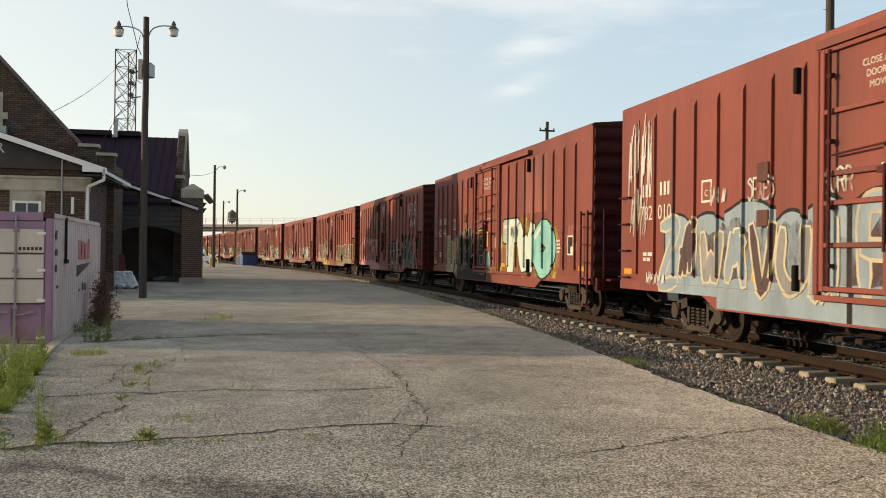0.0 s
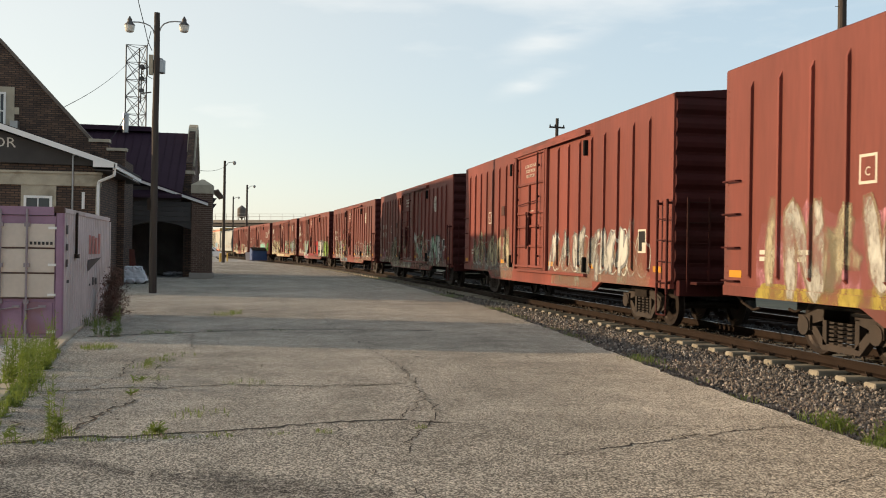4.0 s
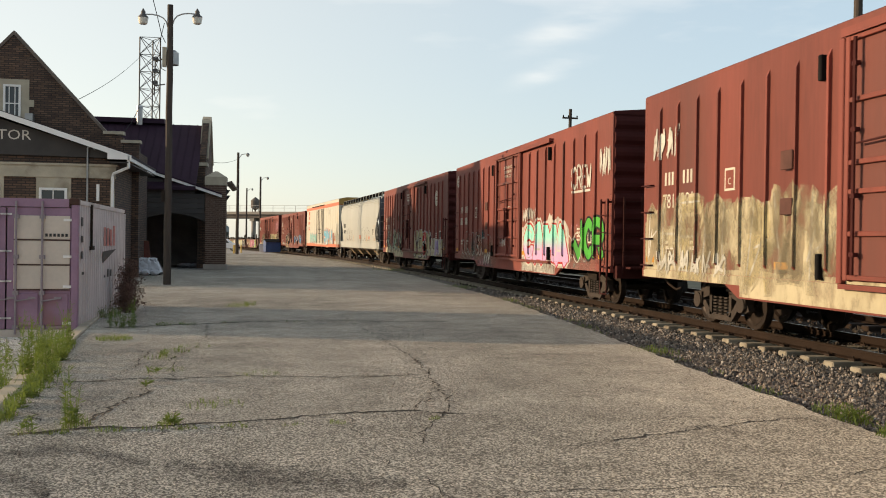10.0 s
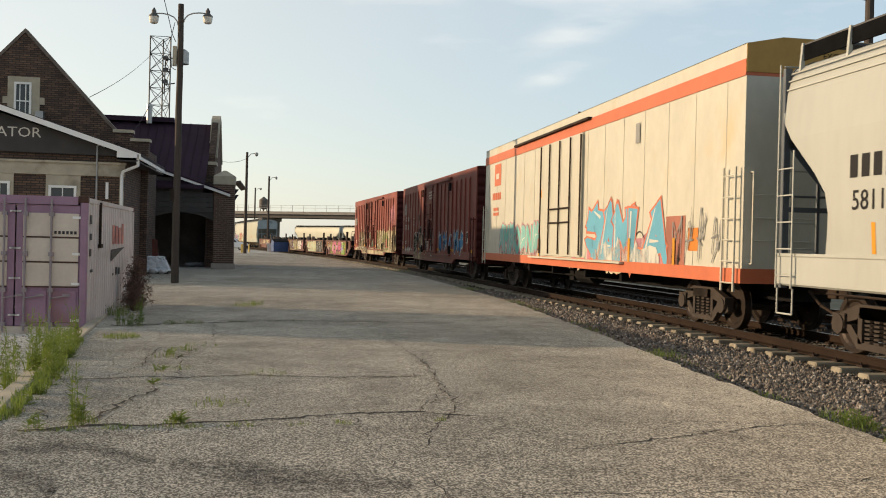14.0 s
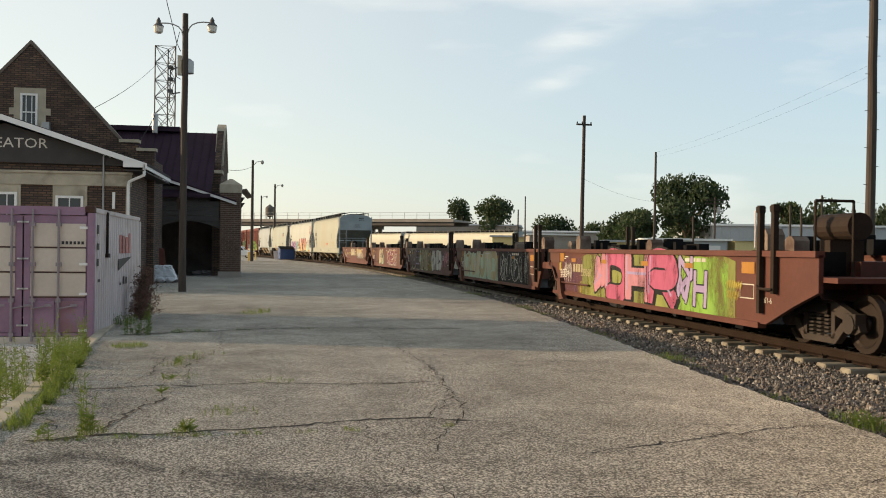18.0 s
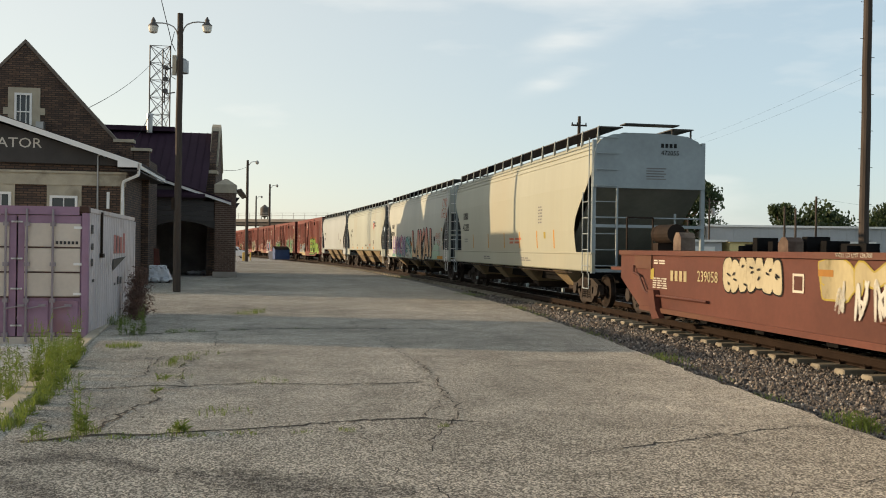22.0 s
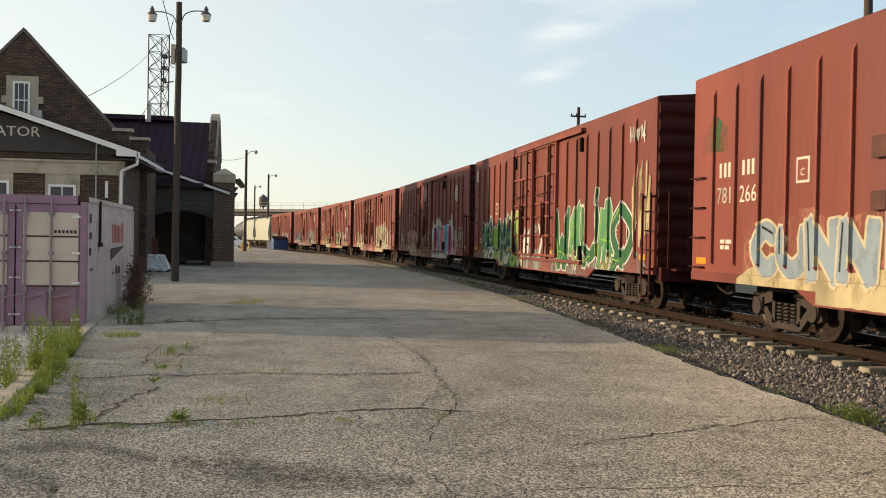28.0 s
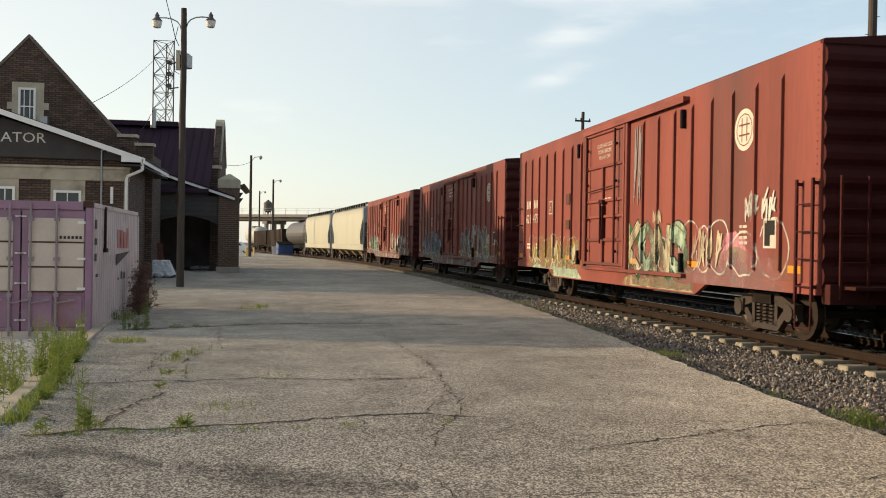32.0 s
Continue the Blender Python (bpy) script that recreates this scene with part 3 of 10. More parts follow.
def poly_wall(bm, outline, y0, y1):
    return prism(bm, outline, y0, y1, "y")


WY = 37.0
WX0, WXR, WXC = -15.5, -6.0, -10.41
# wing walls: brick body with openings left between pieces
for x0, y0, x1, y1, z1 in ((WX0, WY + 0.02, WXR, WY + 0.35, 3.86), (WXR - 0.35, WY + 0.35, WXR, 44, 4.4), (WX0, WY + 0.35, WX0 + 0.35, 44, 4.4)):
    part("wall", box(bm_new(), x0, y0, -0.2, x1, y1, z1), BRICK_WALL, depot)
bm = bm_new()
poly_wall(bm, [(WX0 + 0.05, 3.85), (WXR - 0.05, 3.85), (WXR - 0.05, 4.45), (WXC, 6.0), (WX0 + 0.05, 4.45)], WY + 0.05, WY + 0.3)
part("gable_wall", bm, BRICK_WALL, depot)
# limestone frieze, piers and window surrounds
bm = bm_new()
box(bm, WX0 - 0.05, WY - 0.06, 3.84, WXR + 0.06, WY + 0.05, 4.28)
box(bm, WX0 - 0.09, WY - 0.12, 4.28, WXR + 0.1, WY + 0.06, 4.36)
part("frieze", bm, LIMESTONE, depot, "pale limestone band")
for x0, x1 in ((-8.74, -7.52), (-11.2, -9.86), (-6.14, -5.98)):
    part("stone_pier", box(bm_new(), x0, WY - 0.03, 0.0, x1, WY + 0.02, 3.84), LIMESTONE, depot, "pale limestone window surround")
# sign board in the gable
bm = bm_new()
poly_wall(bm, [(WX0 + 0.1, 4.68), (WXR + 0.15, 4.60), (WXR + 0.15, 4.66), (WXC, 6.06), (WX0 + 0.1, 4.75)], WY - 0.10, WY + 0.04)
part("sign_board", bm, DARK_BOARD, depot, "dark board carrying the station name")
part_of("sign_letters", letters("STREATOR", 0.52, SIGN_WHITE), depot, pose(-10.33, WY - 0.104, 5.34, 90, 0, 0) @ Matrix.Diagonal((1.12, 1, 1, 1)), "white station name lettering")
# roof of the wing, with white fascia boards and the boxed eave
SL = (4.63 - 6.26) / (-5.38 + 10.41)
bm = bm_new()
for sgn in (1, -1):
    xe = WXC + sgn * 5.05
    a, b = Vector((WXC, 0, 6.34)), Vector((xe, 0, 6.34 + SL * 5.05))
    prism(bm, [(WXC, 6.36), (xe, 6.36 + SL * 5.05), (xe, 6.26 + SL * 5.05), (WXC, 6.26)], WY - 0.55, 44, "y")
part("wing_roof", bm, SHINGLE, depot, "dark shingled low gable roof")
for sgn in (1, -1):
    bm = bm_new()
    xe = WXC + sgn * 5.1
    prism(bm, [(WXC, 6.33), (xe, 6.33 + SL * 5.1), (xe, 6.13 + SL * 5.1), (WXC, 6.13)], WY - 0.60, WY - 0.555, "y")
    part("fascia", bm, WHITE_TRIM, depot, "white painted fascia board")
bm = bm_new()
prism(bm, [(-6.15, 4.52), (-5.42, 4.52), (-5.42, 4.70), (-6.15, 4.92)], WY - 0.62, WY - 0.60, "y")
box(bm, -5.44, WY - 0.6, 4.50, -5.38, 44, 4.66)
part("eave_return", bm, WHITE_TRIM, depot, "white boxed eave and gutter")
bm = bm_new()
box(bm, -6.1, WY - 0.55, 4.40, -5.42, 44, 4.44)
part("soffit", bm, DARK_BOARD, depot)
bm = bm_new()
tube(bm, [(-5.42, WY - 0.5, 4.55), (-5.42, WY - 0.45, 4.25), (-6.0, WY - 0.16, 4.02), (-6.04, WY - 0.12, 3.9), (-6.04, WY - 0.12, 0.1)], 0.055)
part("downpipe", bm, WHITE_TRIM, depot, "white painted downpipe", smooth=False)
bm = bm_new()
tube(bm, [(-6.93, WY - 0.14, 1.5), (-6.93, WY - 0.14, 4.95), (-6.8, WY - 0.2, 5.05), (-6.65, WY - 0.3, 4.9)], 0.035)
part("service_mast", bm, GALV, depot, "grey conduit mast with weatherhead")


def window(parent, x, z0, z1, w, y, cols=2, rows=2, label=""):
    """A white framed sash window in a wall that faces -y."""
    bm = bm_new()
    f = 0.09
    box(bm, x - w / 2, y - 0.05, z0, x - w / 2 + f, y + 0.03, z1)
    box(bm, x + w / 2 - f, y - 0.05, z0, x + w / 2, y + 0.03, z1)
    box(bm, x - w / 2 + f, y - 0.05, z1 - f, x + w / 2 - f, y + 0.03, z1)
    box(bm, x - w / 2 + f, y - 0.05, z0, x + w / 2 - f, y + 0.03, z0 + f)
    win = part("window_frame", bm, WHITE_TRIM, parent, label or "white painted window frame")
    bm = bm_new()
    box(bm, x - w / 2 - 0.06, y - 0.10, z0 - 0.07, x + w / 2 + 0.06, y + 0.02, z0 - 0.004)
    part("sill", bm, LIMESTONE, win)
    bm = bm_new()
    for i in range(1, cols):
        xx = x - w / 2 + w * i / cols
        box(bm, xx - 0.018, y - 0.03, z0 + f, xx + 0.018, y + 0.0, z1 - f)
    for j in range(1, rows):
        zz = z0 + (z1 - z0) * j / rows
        box(bm, x - w / 2 + f, y - 0.036, zz - 0.025, x + w / 2 - f, y - 0.004, zz + 0.025)
    part("glazing_bar", bm, WHITE_TRIM, win)
    bm = bm_new()
    box(bm, x - w / 2 + f, y + 0.002, z0 + f, x + w / 2 - f, y + 0.012, z1 - f)
    part("pane", bm, GLASS_DARK, win)
    return win


window(depot, -8.14, 1.3, 3.45, 0.98, WY - 0.035)
window(depot, -10.5, 1.3, 3.55, 1.05, WY - 0.035, 3, 2)
bm = bm_new()
box(bm, -6.62, WY - 0.06, 3.0, -6.52, WY + 0.02, 3.62)
part("vent_cover", bm, WHITE_TRIM, depot)

# tall gable
before_gable = set(depot.children)
GY = 44.0
GXC, GZ, GK = -11.37, 10.51, (6.35 - 10.51) / (-7.55 + 11.37)
GW = 4.6
bm = bm_new()
poly_wall(bm, [(GXC - GW, -0.2), (GXC + GW, -0.2), (GXC + GW, 6.1), (GXC + GW - 0.6, 6.3), (GXC + 3.8, 6.35), (GXC, 10.4), (GXC - 3.8, 6.35), (GXC - GW, 6.3)], GY, GY + 0.4)
box(bm, GXC + GW - 0.4, GY + 0.4, -0.2, GXC + GW, 52, 5.9)
part("tall_gable_wall", bm, BRICK_WALL, depot, "brown brick gable wall")
bm = bm_new()
for sgn in (1, -1):
    part("rake_coping", prism(bm_new(), [(GXC, 10.60), (GXC + sgn * 3.9, 10.60 + GK * 3.9), (GXC + sgn * 3.9, 10.42 + GK * 3.9), (GXC, 10.42)], GY - 0.06, GY + 0.45, "y"), RAKE_STONE, depot, "weathered dark coping")
    a, b = sorted((GXC + sgn * 3.75, GXC + sgn * 4.62))
    part("coping", box(bm_new(), a, GY - 0.09, 6.22, b, GY + 0.46, 6.36), LIMESTONE, depot, "limestone coping stone")
    a, b = sorted((GXC + sgn * 4.5, GXC + sgn * 5.35))
    part("coping", box(bm_new(), a, GY - 0.07, 5.86, b, GY + 0.44, 5.99), LIMESTONE, depot, "limestone coping stone")
bm = bm_new()
box(bm, GXC + GW + 0.02, GY + 0.02, -0.2, GXC + GW + 0.68, GY + 0.4, 5.86)
part("corner_pier", bm, BRICK_WALL, depot)
bm = bm_new()
box(bm, -12.05, GY - 0.05, 6.8, -11.78, GY - 0.002, 8.48)
box(bm, -11.06, GY - 0.05, 6.8, -10.72, GY - 0.002, 8.48)
box(bm, -11.78, GY - 0.05, 8.22, -11.06, GY - 0.002, 8.48)
for zz in (6.7, 7.3):
    box(bm, -12.25, GY - 0.045, zz, -12.05, GY - 0.003, zz + 0.3)
    box(bm, -10.72, GY - 0.045, zz, -10.52, GY - 0.003, zz + 0.3)
part("window_surround", bm, LIMESTONE, depot, "quoined limestone window surround")
window(depot, -11.42, 6.6, 8.24, 0.72, GY - 0.03, 3, 2)
bm = bm_new()
box(bm, -10.82, GY - 0.35, 6.62, -10.5, GY - 0.02, 6.98)
part("vent_box", bm, GALV, depot, "small grey metal vent box")
bm = bm_new()
for sgn in (1, -1):
    prism(bm, [(GXC, 9.3), (GXC + sgn * 3.9, 9.3 + GK * 3.9), (GXC + sgn * 3.9, 9.15 + GK * 3.9), (GXC, 9.15)], GY + 0.46, 58, "y")
part("tall_roof", bm, ROOF_PLUM, depot, "plum metal roof")

# the tall gable stands forward of its drawn place, smaller in the same measure
FORWARD = Matrix.Translation((0, 0, EYE)) @ Matrix.Scale(0.939, 4) @ Matrix.Translation((0, 0, -EYE))
for ob in set(depot.children) - before_gable:
    ob.matrix_basis = FORWARD @ ob.matrix_basis

# main block with its plum roof and end parapet
MX0, MXR = -24.0, -3.9
bm = bm_new()
box(bm, MX0, 52.0, -0.2, -7.2, 52.4, 5.6)
box(bm, MX0, 61.6, -0.2, MXR, 62.0, 5.6)
box(bm, MXR - 0.45, 54.0, -0.2, MXR, 61.6, 5.6)
part("main_wall", bm, BRICK_WALL, depot)
bm = bm_new()
prism(bm, [(51.4, 4.35), (57.0, 8.25), (62.6, 4.35), (62.6, 4.2), (57.0, 8.08), (51.4, 4.2)], MX0, MXR - 0.35, "x")
part("main_roof", bm, ROOF_PLUM, depot, "plum standing-seam metal roof")
bm = bm_new()
box(bm, MX0, 56.6, 8.25, -6.45, 57.4, 8.52)
part("roof_ridge", bm, ROOF_PLUM, depot)
bm = bm_new()
x = MX0
while x < MXR - 0.5:
    prism(bm, [(51.42, 4.40), (56.98, 8.28), (56.98, 8.24), (51.42, 4.36)], x, x + 0.03, "x")
    x += 0.45
part("roof_seam", bm, ROOF_PLUM, depot)
bm = bm_new()
prism(bm, [(54.2, 5.6), (59.8, 5.6), (59.8, 6.3), (57.6, 8.55), (57.0, 8.62), (56.4, 8.55), (54.2, 6.3)], MXR - 0.36, MXR - 0.02, "x")
part("parapet_wall", bm, BRICK_WALL, depot)
bm = bm_new()
prism(bm, [(54.6, 6.15), (56.3, 8.5), (57.0, 8.78), (57.7, 8.5), (59.4, 6.15), (59.2, 6.1), (57.0, 8.55), (54.8, 6.1)], MXR - 0.42, MXR + 0.06, "x")
box(bm, MXR - 0.5, 53.6, 5.66, MXR + 0.1, 54.7, 5.84)
part("parapet_coping", bm, LIMESTONE, depot, "rounded limestone parapet coping")
bm = bm_new()
box(bm, -4.5, 53.7, 3.9, -3.92, 54.6, 5.66)
part("kneeler", bm, BRICK_WALL, depot)
bm = bm_new()
rod(bm, (-7.8, 56.4, 8.1), (-7.8, 56.4, 9.06), 0.165, 0.165, 12)
rod(bm, (-7.8, 56.4, 9.06), (-7.8, 56.4, 9.20), 0.19, 0.18, 12)
part("vent_pipe", bm, GALV, depot, "grey metal roof vent pipe", smooth=False)

# porch: raked fascia, dark siding, arch and brick piers
PY = 52.0
bm = bm_new()
prism(bm, [(-7.3, 5.28), (-2.9, 3.85), (-2.9, 3.99), (-7.3, 5.42)], PY - 0.5, PY - 0.44, "y")
part("porch_fascia", bm, WHITE_TRIM, depot, "pale raked fascia of the porch")
bm = bm_new()
prism(bm, [(-7.3, 5.42), (-2.9, 3.99), (-2.9, 4.07), (-7.3, 5.5)], PY - 0.52, 54.5, "y")
part("porch_roof", bm, ROOF_PLUM, depot)
for i in range(9):
    bm = bm_new()
    z0 = 3.0 + i * 0.26
    xr = min(-3.8, -7.3 + (5.26 - z0 - 0.25) / 0.325)
    if xr > -7.0:
        prism(bm, [(PY - 0.2, z0), (PY - 0.23, z0), (PY - 0.2, z0 + 0.25)], -7.2, xr, "x")
        part("siding_board", bm, DARK_BOARD, depot)
bm = bm_new()
pts = [(-7.2, 3.0), (-3.7, 3.0)] + [(-3.7 - 3.5 * i / 10, 2.55 + 0.42 * math.sin(math.pi * i / 10)) for i in range(11)]
prism(bm, pts, PY - 0.19, PY + 0.2, "y")
part("porch_arch", bm, DARK_BOARD, depot)
bm = bm_new()
box(bm, -8.2, PY + 0.42, 0.0, -3.6, 60, 0.012)
box(bm, -8.2, 60.0, 0.0, -3.6, 60.2, 4.5)
box(bm, -8.4, PY + 0.42, 0.0, -8.2, 60, 4.5)
part("porch_interior", bm, DARK_ROOM, depot)


def brick_pier(x0, x1, y0, y1, z0, z1, course=0.105, length=0.30):
    """A pier whose bricks stand proud of a mortar core."""
    pier = part("pier", box(bm_new(), x0 + 0.008, y0 + 0.008, z0, x1 - 0.008, y1 - 0.008, z1), MORTAR, depot, "brown brick pier")
    rn = random.Random(int(x0 * 100))
    joined = bm_new()
    row, z = 0, z0
    while z + course <= z1 + 0.001:
        for face in ("front", "side"):
            lo, hi = (x0, x1) if face == "front" else (y0, y1)
            u = lo - (length / 2 if row % 2 else 0)
            while u < hi - 0.01:
                a, b = max(u + 0.006, lo), min(u + length - 0.006, hi)
                d = rn.uniform(-0.003, 0.003)
                if b - a > 0.02:
                    if face == "front":
                        box(joined, a, y0 - 0.004 + d, z + 0.010, b, y0 + 0.02, z + course - 0.010)
                    else:
                        box(joined, x1 - 0.02, a, z + 0.010, x1 + 0.004 + d, b, z + course - 0.010)
                u += length
        row, z = row + 1, z + course
    bricks = part("brick", joined, BRICK, pier)
    tagged(bricks, "", "", "", "stuff")
    return pier


brick_pier(-8.15, -7.15, PY - 0.3, PY + 0.6, 0.0, 5.3)
brick_pier(-3.75, -2.70, PY - 0.3, PY + 0.75, 0.3, 4.5)
bm = bm_new()
box(bm, -3.83, PY - 0.38, 0.0, -2.62, PY + 0.83, 0.3)
part("plinth", bm, BRIDGE_CONC, depot, "concrete pier base", bevel=0.02)
bm = bm_new()
box(bm, -3.79, PY - 0.34, 4.5, -2.66, PY + 0.79, 4.95)
lathe(bm, [(0.79, 0), (0.10, 0.32)], 4, pose(-3.225, PY + 0.225, 4.95, 0, 0, 45))
part("pier_cap", bm, LIMESTONE, depot, "pale limestone pier cap")
bm = bm_new()
prism(bm, [(-2.72, 4.60), (-2.42, 4.70), (-2.42, 4.78), (-2.72, 4.70)], PY + 0.2, 60, "y")
part("side_eave", bm, RAKE_STONE, depot)
bm = bm_new()
for zz in (4.0, 3.7):
    prism(bm, [(-2.7, zz), (-2.5, zz + 0.3), (-2.7, zz + 0.3)], PY + 0.3, PY + 0.5, "y")
part("bracket", bm, DARK_BOARD, depot)

# ---- running gear ----
def wheelset_mesh():
    bm = bm_new()
    turn = pose(0, 0, 0, 0, 90, 0)
    for side in (-1, 1):
        m = Matrix.Translation((side * 0.76, 0, 0)) @ turn
        lathe(bm, [(0.10, -0.09), (0.12, -0.05), (0.33, -0.045), (0.37, -0.068), (0.447, -0.068), (0.457, 0.04 * 0 + 0.0), (0.457, 0.05), (0.47, 0.065), (0.37, 0.068), (0.33, 0.02), (0.12, 0.03), (0.10, 0.09)] if side < 0 else
              [(0.10, -0.09), (0.12, -0.03), (0.33, -0.02), (0.37, -0.068), (0.47, -0.065), (0.457, -0.05), (0.457, 0.0), (0.447, 0.068), (0.37, 0.068), (0.33, 0.045), (0.12, 0.05), (0.10, 0.09)], 24, m)
    rod(bm, (-1.0, 0, 0), (1.0, 0, 0), 0.08, n=10)
    return mesh_of("wheelset", bm, WHEEL)


def sideframe_mesh():
    bm = bm_new()
    x0, x1 = -1.06, -0.94
    prism(bm, [(-1.12, 0.36), (-0.98, 0.60), (-0.45, 0.78), (0.45, 0.78), (0.98, 0.60), (1.12, 0.36), (0.98, 0.30), (0.80, 0.48), (0.46, 0.56), (0.44, 0.62), (-0.44, 0.62), (-0.46, 0.56), (-0.80, 0.48), (-0.98, 0.30)], x0, x1, "x")
    prism(bm, [(-0.82, 0.46), (-0.46, 0.12), (0.46, 0.12), (0.82, 0.46), (0.62, 0.46), (0.36, 0.22), (-0.36, 0.22), (-0.62, 0.46)], x0, x1, "x")
    for s in (-1, 1):
        box(bm, x0, s * 0.40 - 0.05, 0.2, x1, s * 0.40 + 0.05, 0.64)
        rod(bm, (-1.12, s * 0.89, 0.457), (-0.92, s * 0.89, 0.457), 0.15, n=12)
        box(bm, -1.1, s * 0.89 - 0.16, 0.40, -0.92, s * 0.89 + 0.16, 0.62)
    for s in (-0.22, 0, 0.22):
        for k in range(6):
            rod(bm, (-1.0, s, 0.22 + k * 0.062), (-1.0, s, 0.252 + k * 0.062), 0.085, n=8)
    box(bm, -1.12, -0.33, 0.58, 1.12, 0.33, 0.74)
    return mesh_of("sideframe", bm, TRUCK)


WHEELSET, SIDEFRAME = wheelset_mesh(), sideframe_mesh()


def truck(car, y):
    """A two-axle truck under a car."""
    frame_part = part_of("truck_sideframe", SIDEFRAME, car, pose(0, y, 0))
    part_of("truck_sideframe", SIDEFRAME, car, pose(0, y, 0, 0, 0, 180))
    for d in (-0.89, 0.89):
        part_of("wheelset", WHEELSET, car, pose(0, y + d, 0.457), "steel wheels on an axle")


def coupler_mesh():
    bm = bm_new()
    box(bm, -0.09, -0.62, 0.78, 0.09, 0.3, 0.98)
    box(bm, -0.16, -0.86, 0.74, 0.14, -0.6, 1.02)
    tube(bm, [(-0.35, -0.1, 0.85), (-0.36, -0.5, 0.62), (-0.3, -0.8, 0.5), (-0.25, -0.95, 0.55)], 0.03)
    return mesh_of("coupler", bm, STEEL, bevel=0.01)


COUPLER = coupler_mesh()

# ---- boxcar ----
BL, BW, BZ0, BZ1 = 18.75, 1.58, 0.85, 4.69
DOOR0, DOOR1 = -1.15, 1.85      # door along the car


def box_body_mesh():
    bm = bm_new()
    h = BL / 2
    prism(bm, [(-BW, BZ0 + 0.16), (BW, BZ0 + 0.16), (BW, BZ1), (BW - 0.04, BZ1 + 0.03), (0, BZ1 + 0.16), (-BW + 0.04, BZ1 + 0.03), (-BW, BZ1)], -h + 0.06, h - 0.06, "y")
    return bm


def box_rib_mesh(x, d0=0.055):
    """One side post: a shallow hat section with sloped top."""
    bm = bm_new()
    prism(bm, [(x, BZ0 + 0.30), (x - d0, BZ0 + 0.36), (x - d0, BZ1 - 0.42), (x, BZ1 - 0.30)], -0.027, 0.027, "y")
    return mesh_of("side_post", bm, BOX_RED)


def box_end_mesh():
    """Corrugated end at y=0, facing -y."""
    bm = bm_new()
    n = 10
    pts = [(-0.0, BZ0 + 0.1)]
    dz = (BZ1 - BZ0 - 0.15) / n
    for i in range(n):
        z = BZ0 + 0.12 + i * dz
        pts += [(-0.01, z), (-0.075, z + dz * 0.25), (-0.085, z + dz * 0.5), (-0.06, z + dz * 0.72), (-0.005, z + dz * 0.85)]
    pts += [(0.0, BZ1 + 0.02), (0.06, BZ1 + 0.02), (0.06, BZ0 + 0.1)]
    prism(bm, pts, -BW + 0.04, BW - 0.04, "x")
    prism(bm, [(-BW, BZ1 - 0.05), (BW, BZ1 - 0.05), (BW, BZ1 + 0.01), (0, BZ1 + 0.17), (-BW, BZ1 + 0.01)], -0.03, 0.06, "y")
    return mesh_of("corrugated_end", bm, BOX_RED_SHADED)


def box_door_mesh():
    bm = bm_new()
    x = -BW - 0.03
    box(bm, x, DOOR0, BZ0 + 0.22, -BW + 0.02, DOOR1, BZ1 - 0.22)
    return mesh_of("door", bm, BOX_RED)


def box_door_bars():
    """The upright and level stiffeners, one mesh each."""
    made = []
    x = -BW - 0.095
    w = DOOR1 - DOOR0
    for f, top in ((0.02, BZ1 - 0.24), (0.52, 3.55), (0.98, BZ1 - 0.24)):
        y = DOOR0 + w * f
        made.append(mesh_of("door_bar", box(bm_new(), x, y - 0.05, BZ0 + 0.22, -BW - 0.03, y + 0.05, top), BOX_RED, bevel=0.008))
    for z in (BZ0 + 0.23, 1.68, 2.26, 2.66, 3.52, BZ1 - 0.32):
        made.append(mesh_of("door_bar", box(bm_new(), x + 0.01, DOOR0 + 0.05, z, -BW - 0.03, DOOR1 - 0.05, z + 0.07), BOX_RED, bevel=0.008))
    return made


def box_door_rods():
    made = []
    x = -BW - 0.135
    for f in (0.18, 0.90):
        bm = bm_new()
        y = DOOR0 + (DOOR1 - DOOR0) * f
        rod(bm, (x, y, BZ0 + 0.3), (x, y, BZ1 - 0.3), 0.03, n=6)
        for z in (1.4, 2.2, 3.1, 4.0):
            box(bm, x - 0.02, y - 0.05, z, x + 0.06, y + 0.05, z + 0.06)
        made.append(mesh_of("lock_rod", bm, BOX_RED_SHADED))
    return made


def box_door_handle():
    bm = bm_new()
    x = -BW - 0.13
    tube(bm, [(x, -0.6, 3.02), (x - 0.02, 0.4, 2.98), (x, 1.5, 2.94)], 0.016)
    prism(bm, [(0.31, 1.72), (0.39, 1.72), (0.42, 2.56), (0.28, 2.56)], x, x + 0.05, "x")
    rod(bm, (x - 0.03, 0.35, 1.62), (x - 0.03, 0.35, 2.72), 0.024, n=6)
    box(bm, x - 0.03, 0.2, 2.62, x + 0.05, 0.5, 2.70)
    return mesh_of("door_handle", bm, BOX_RED_SHADED)


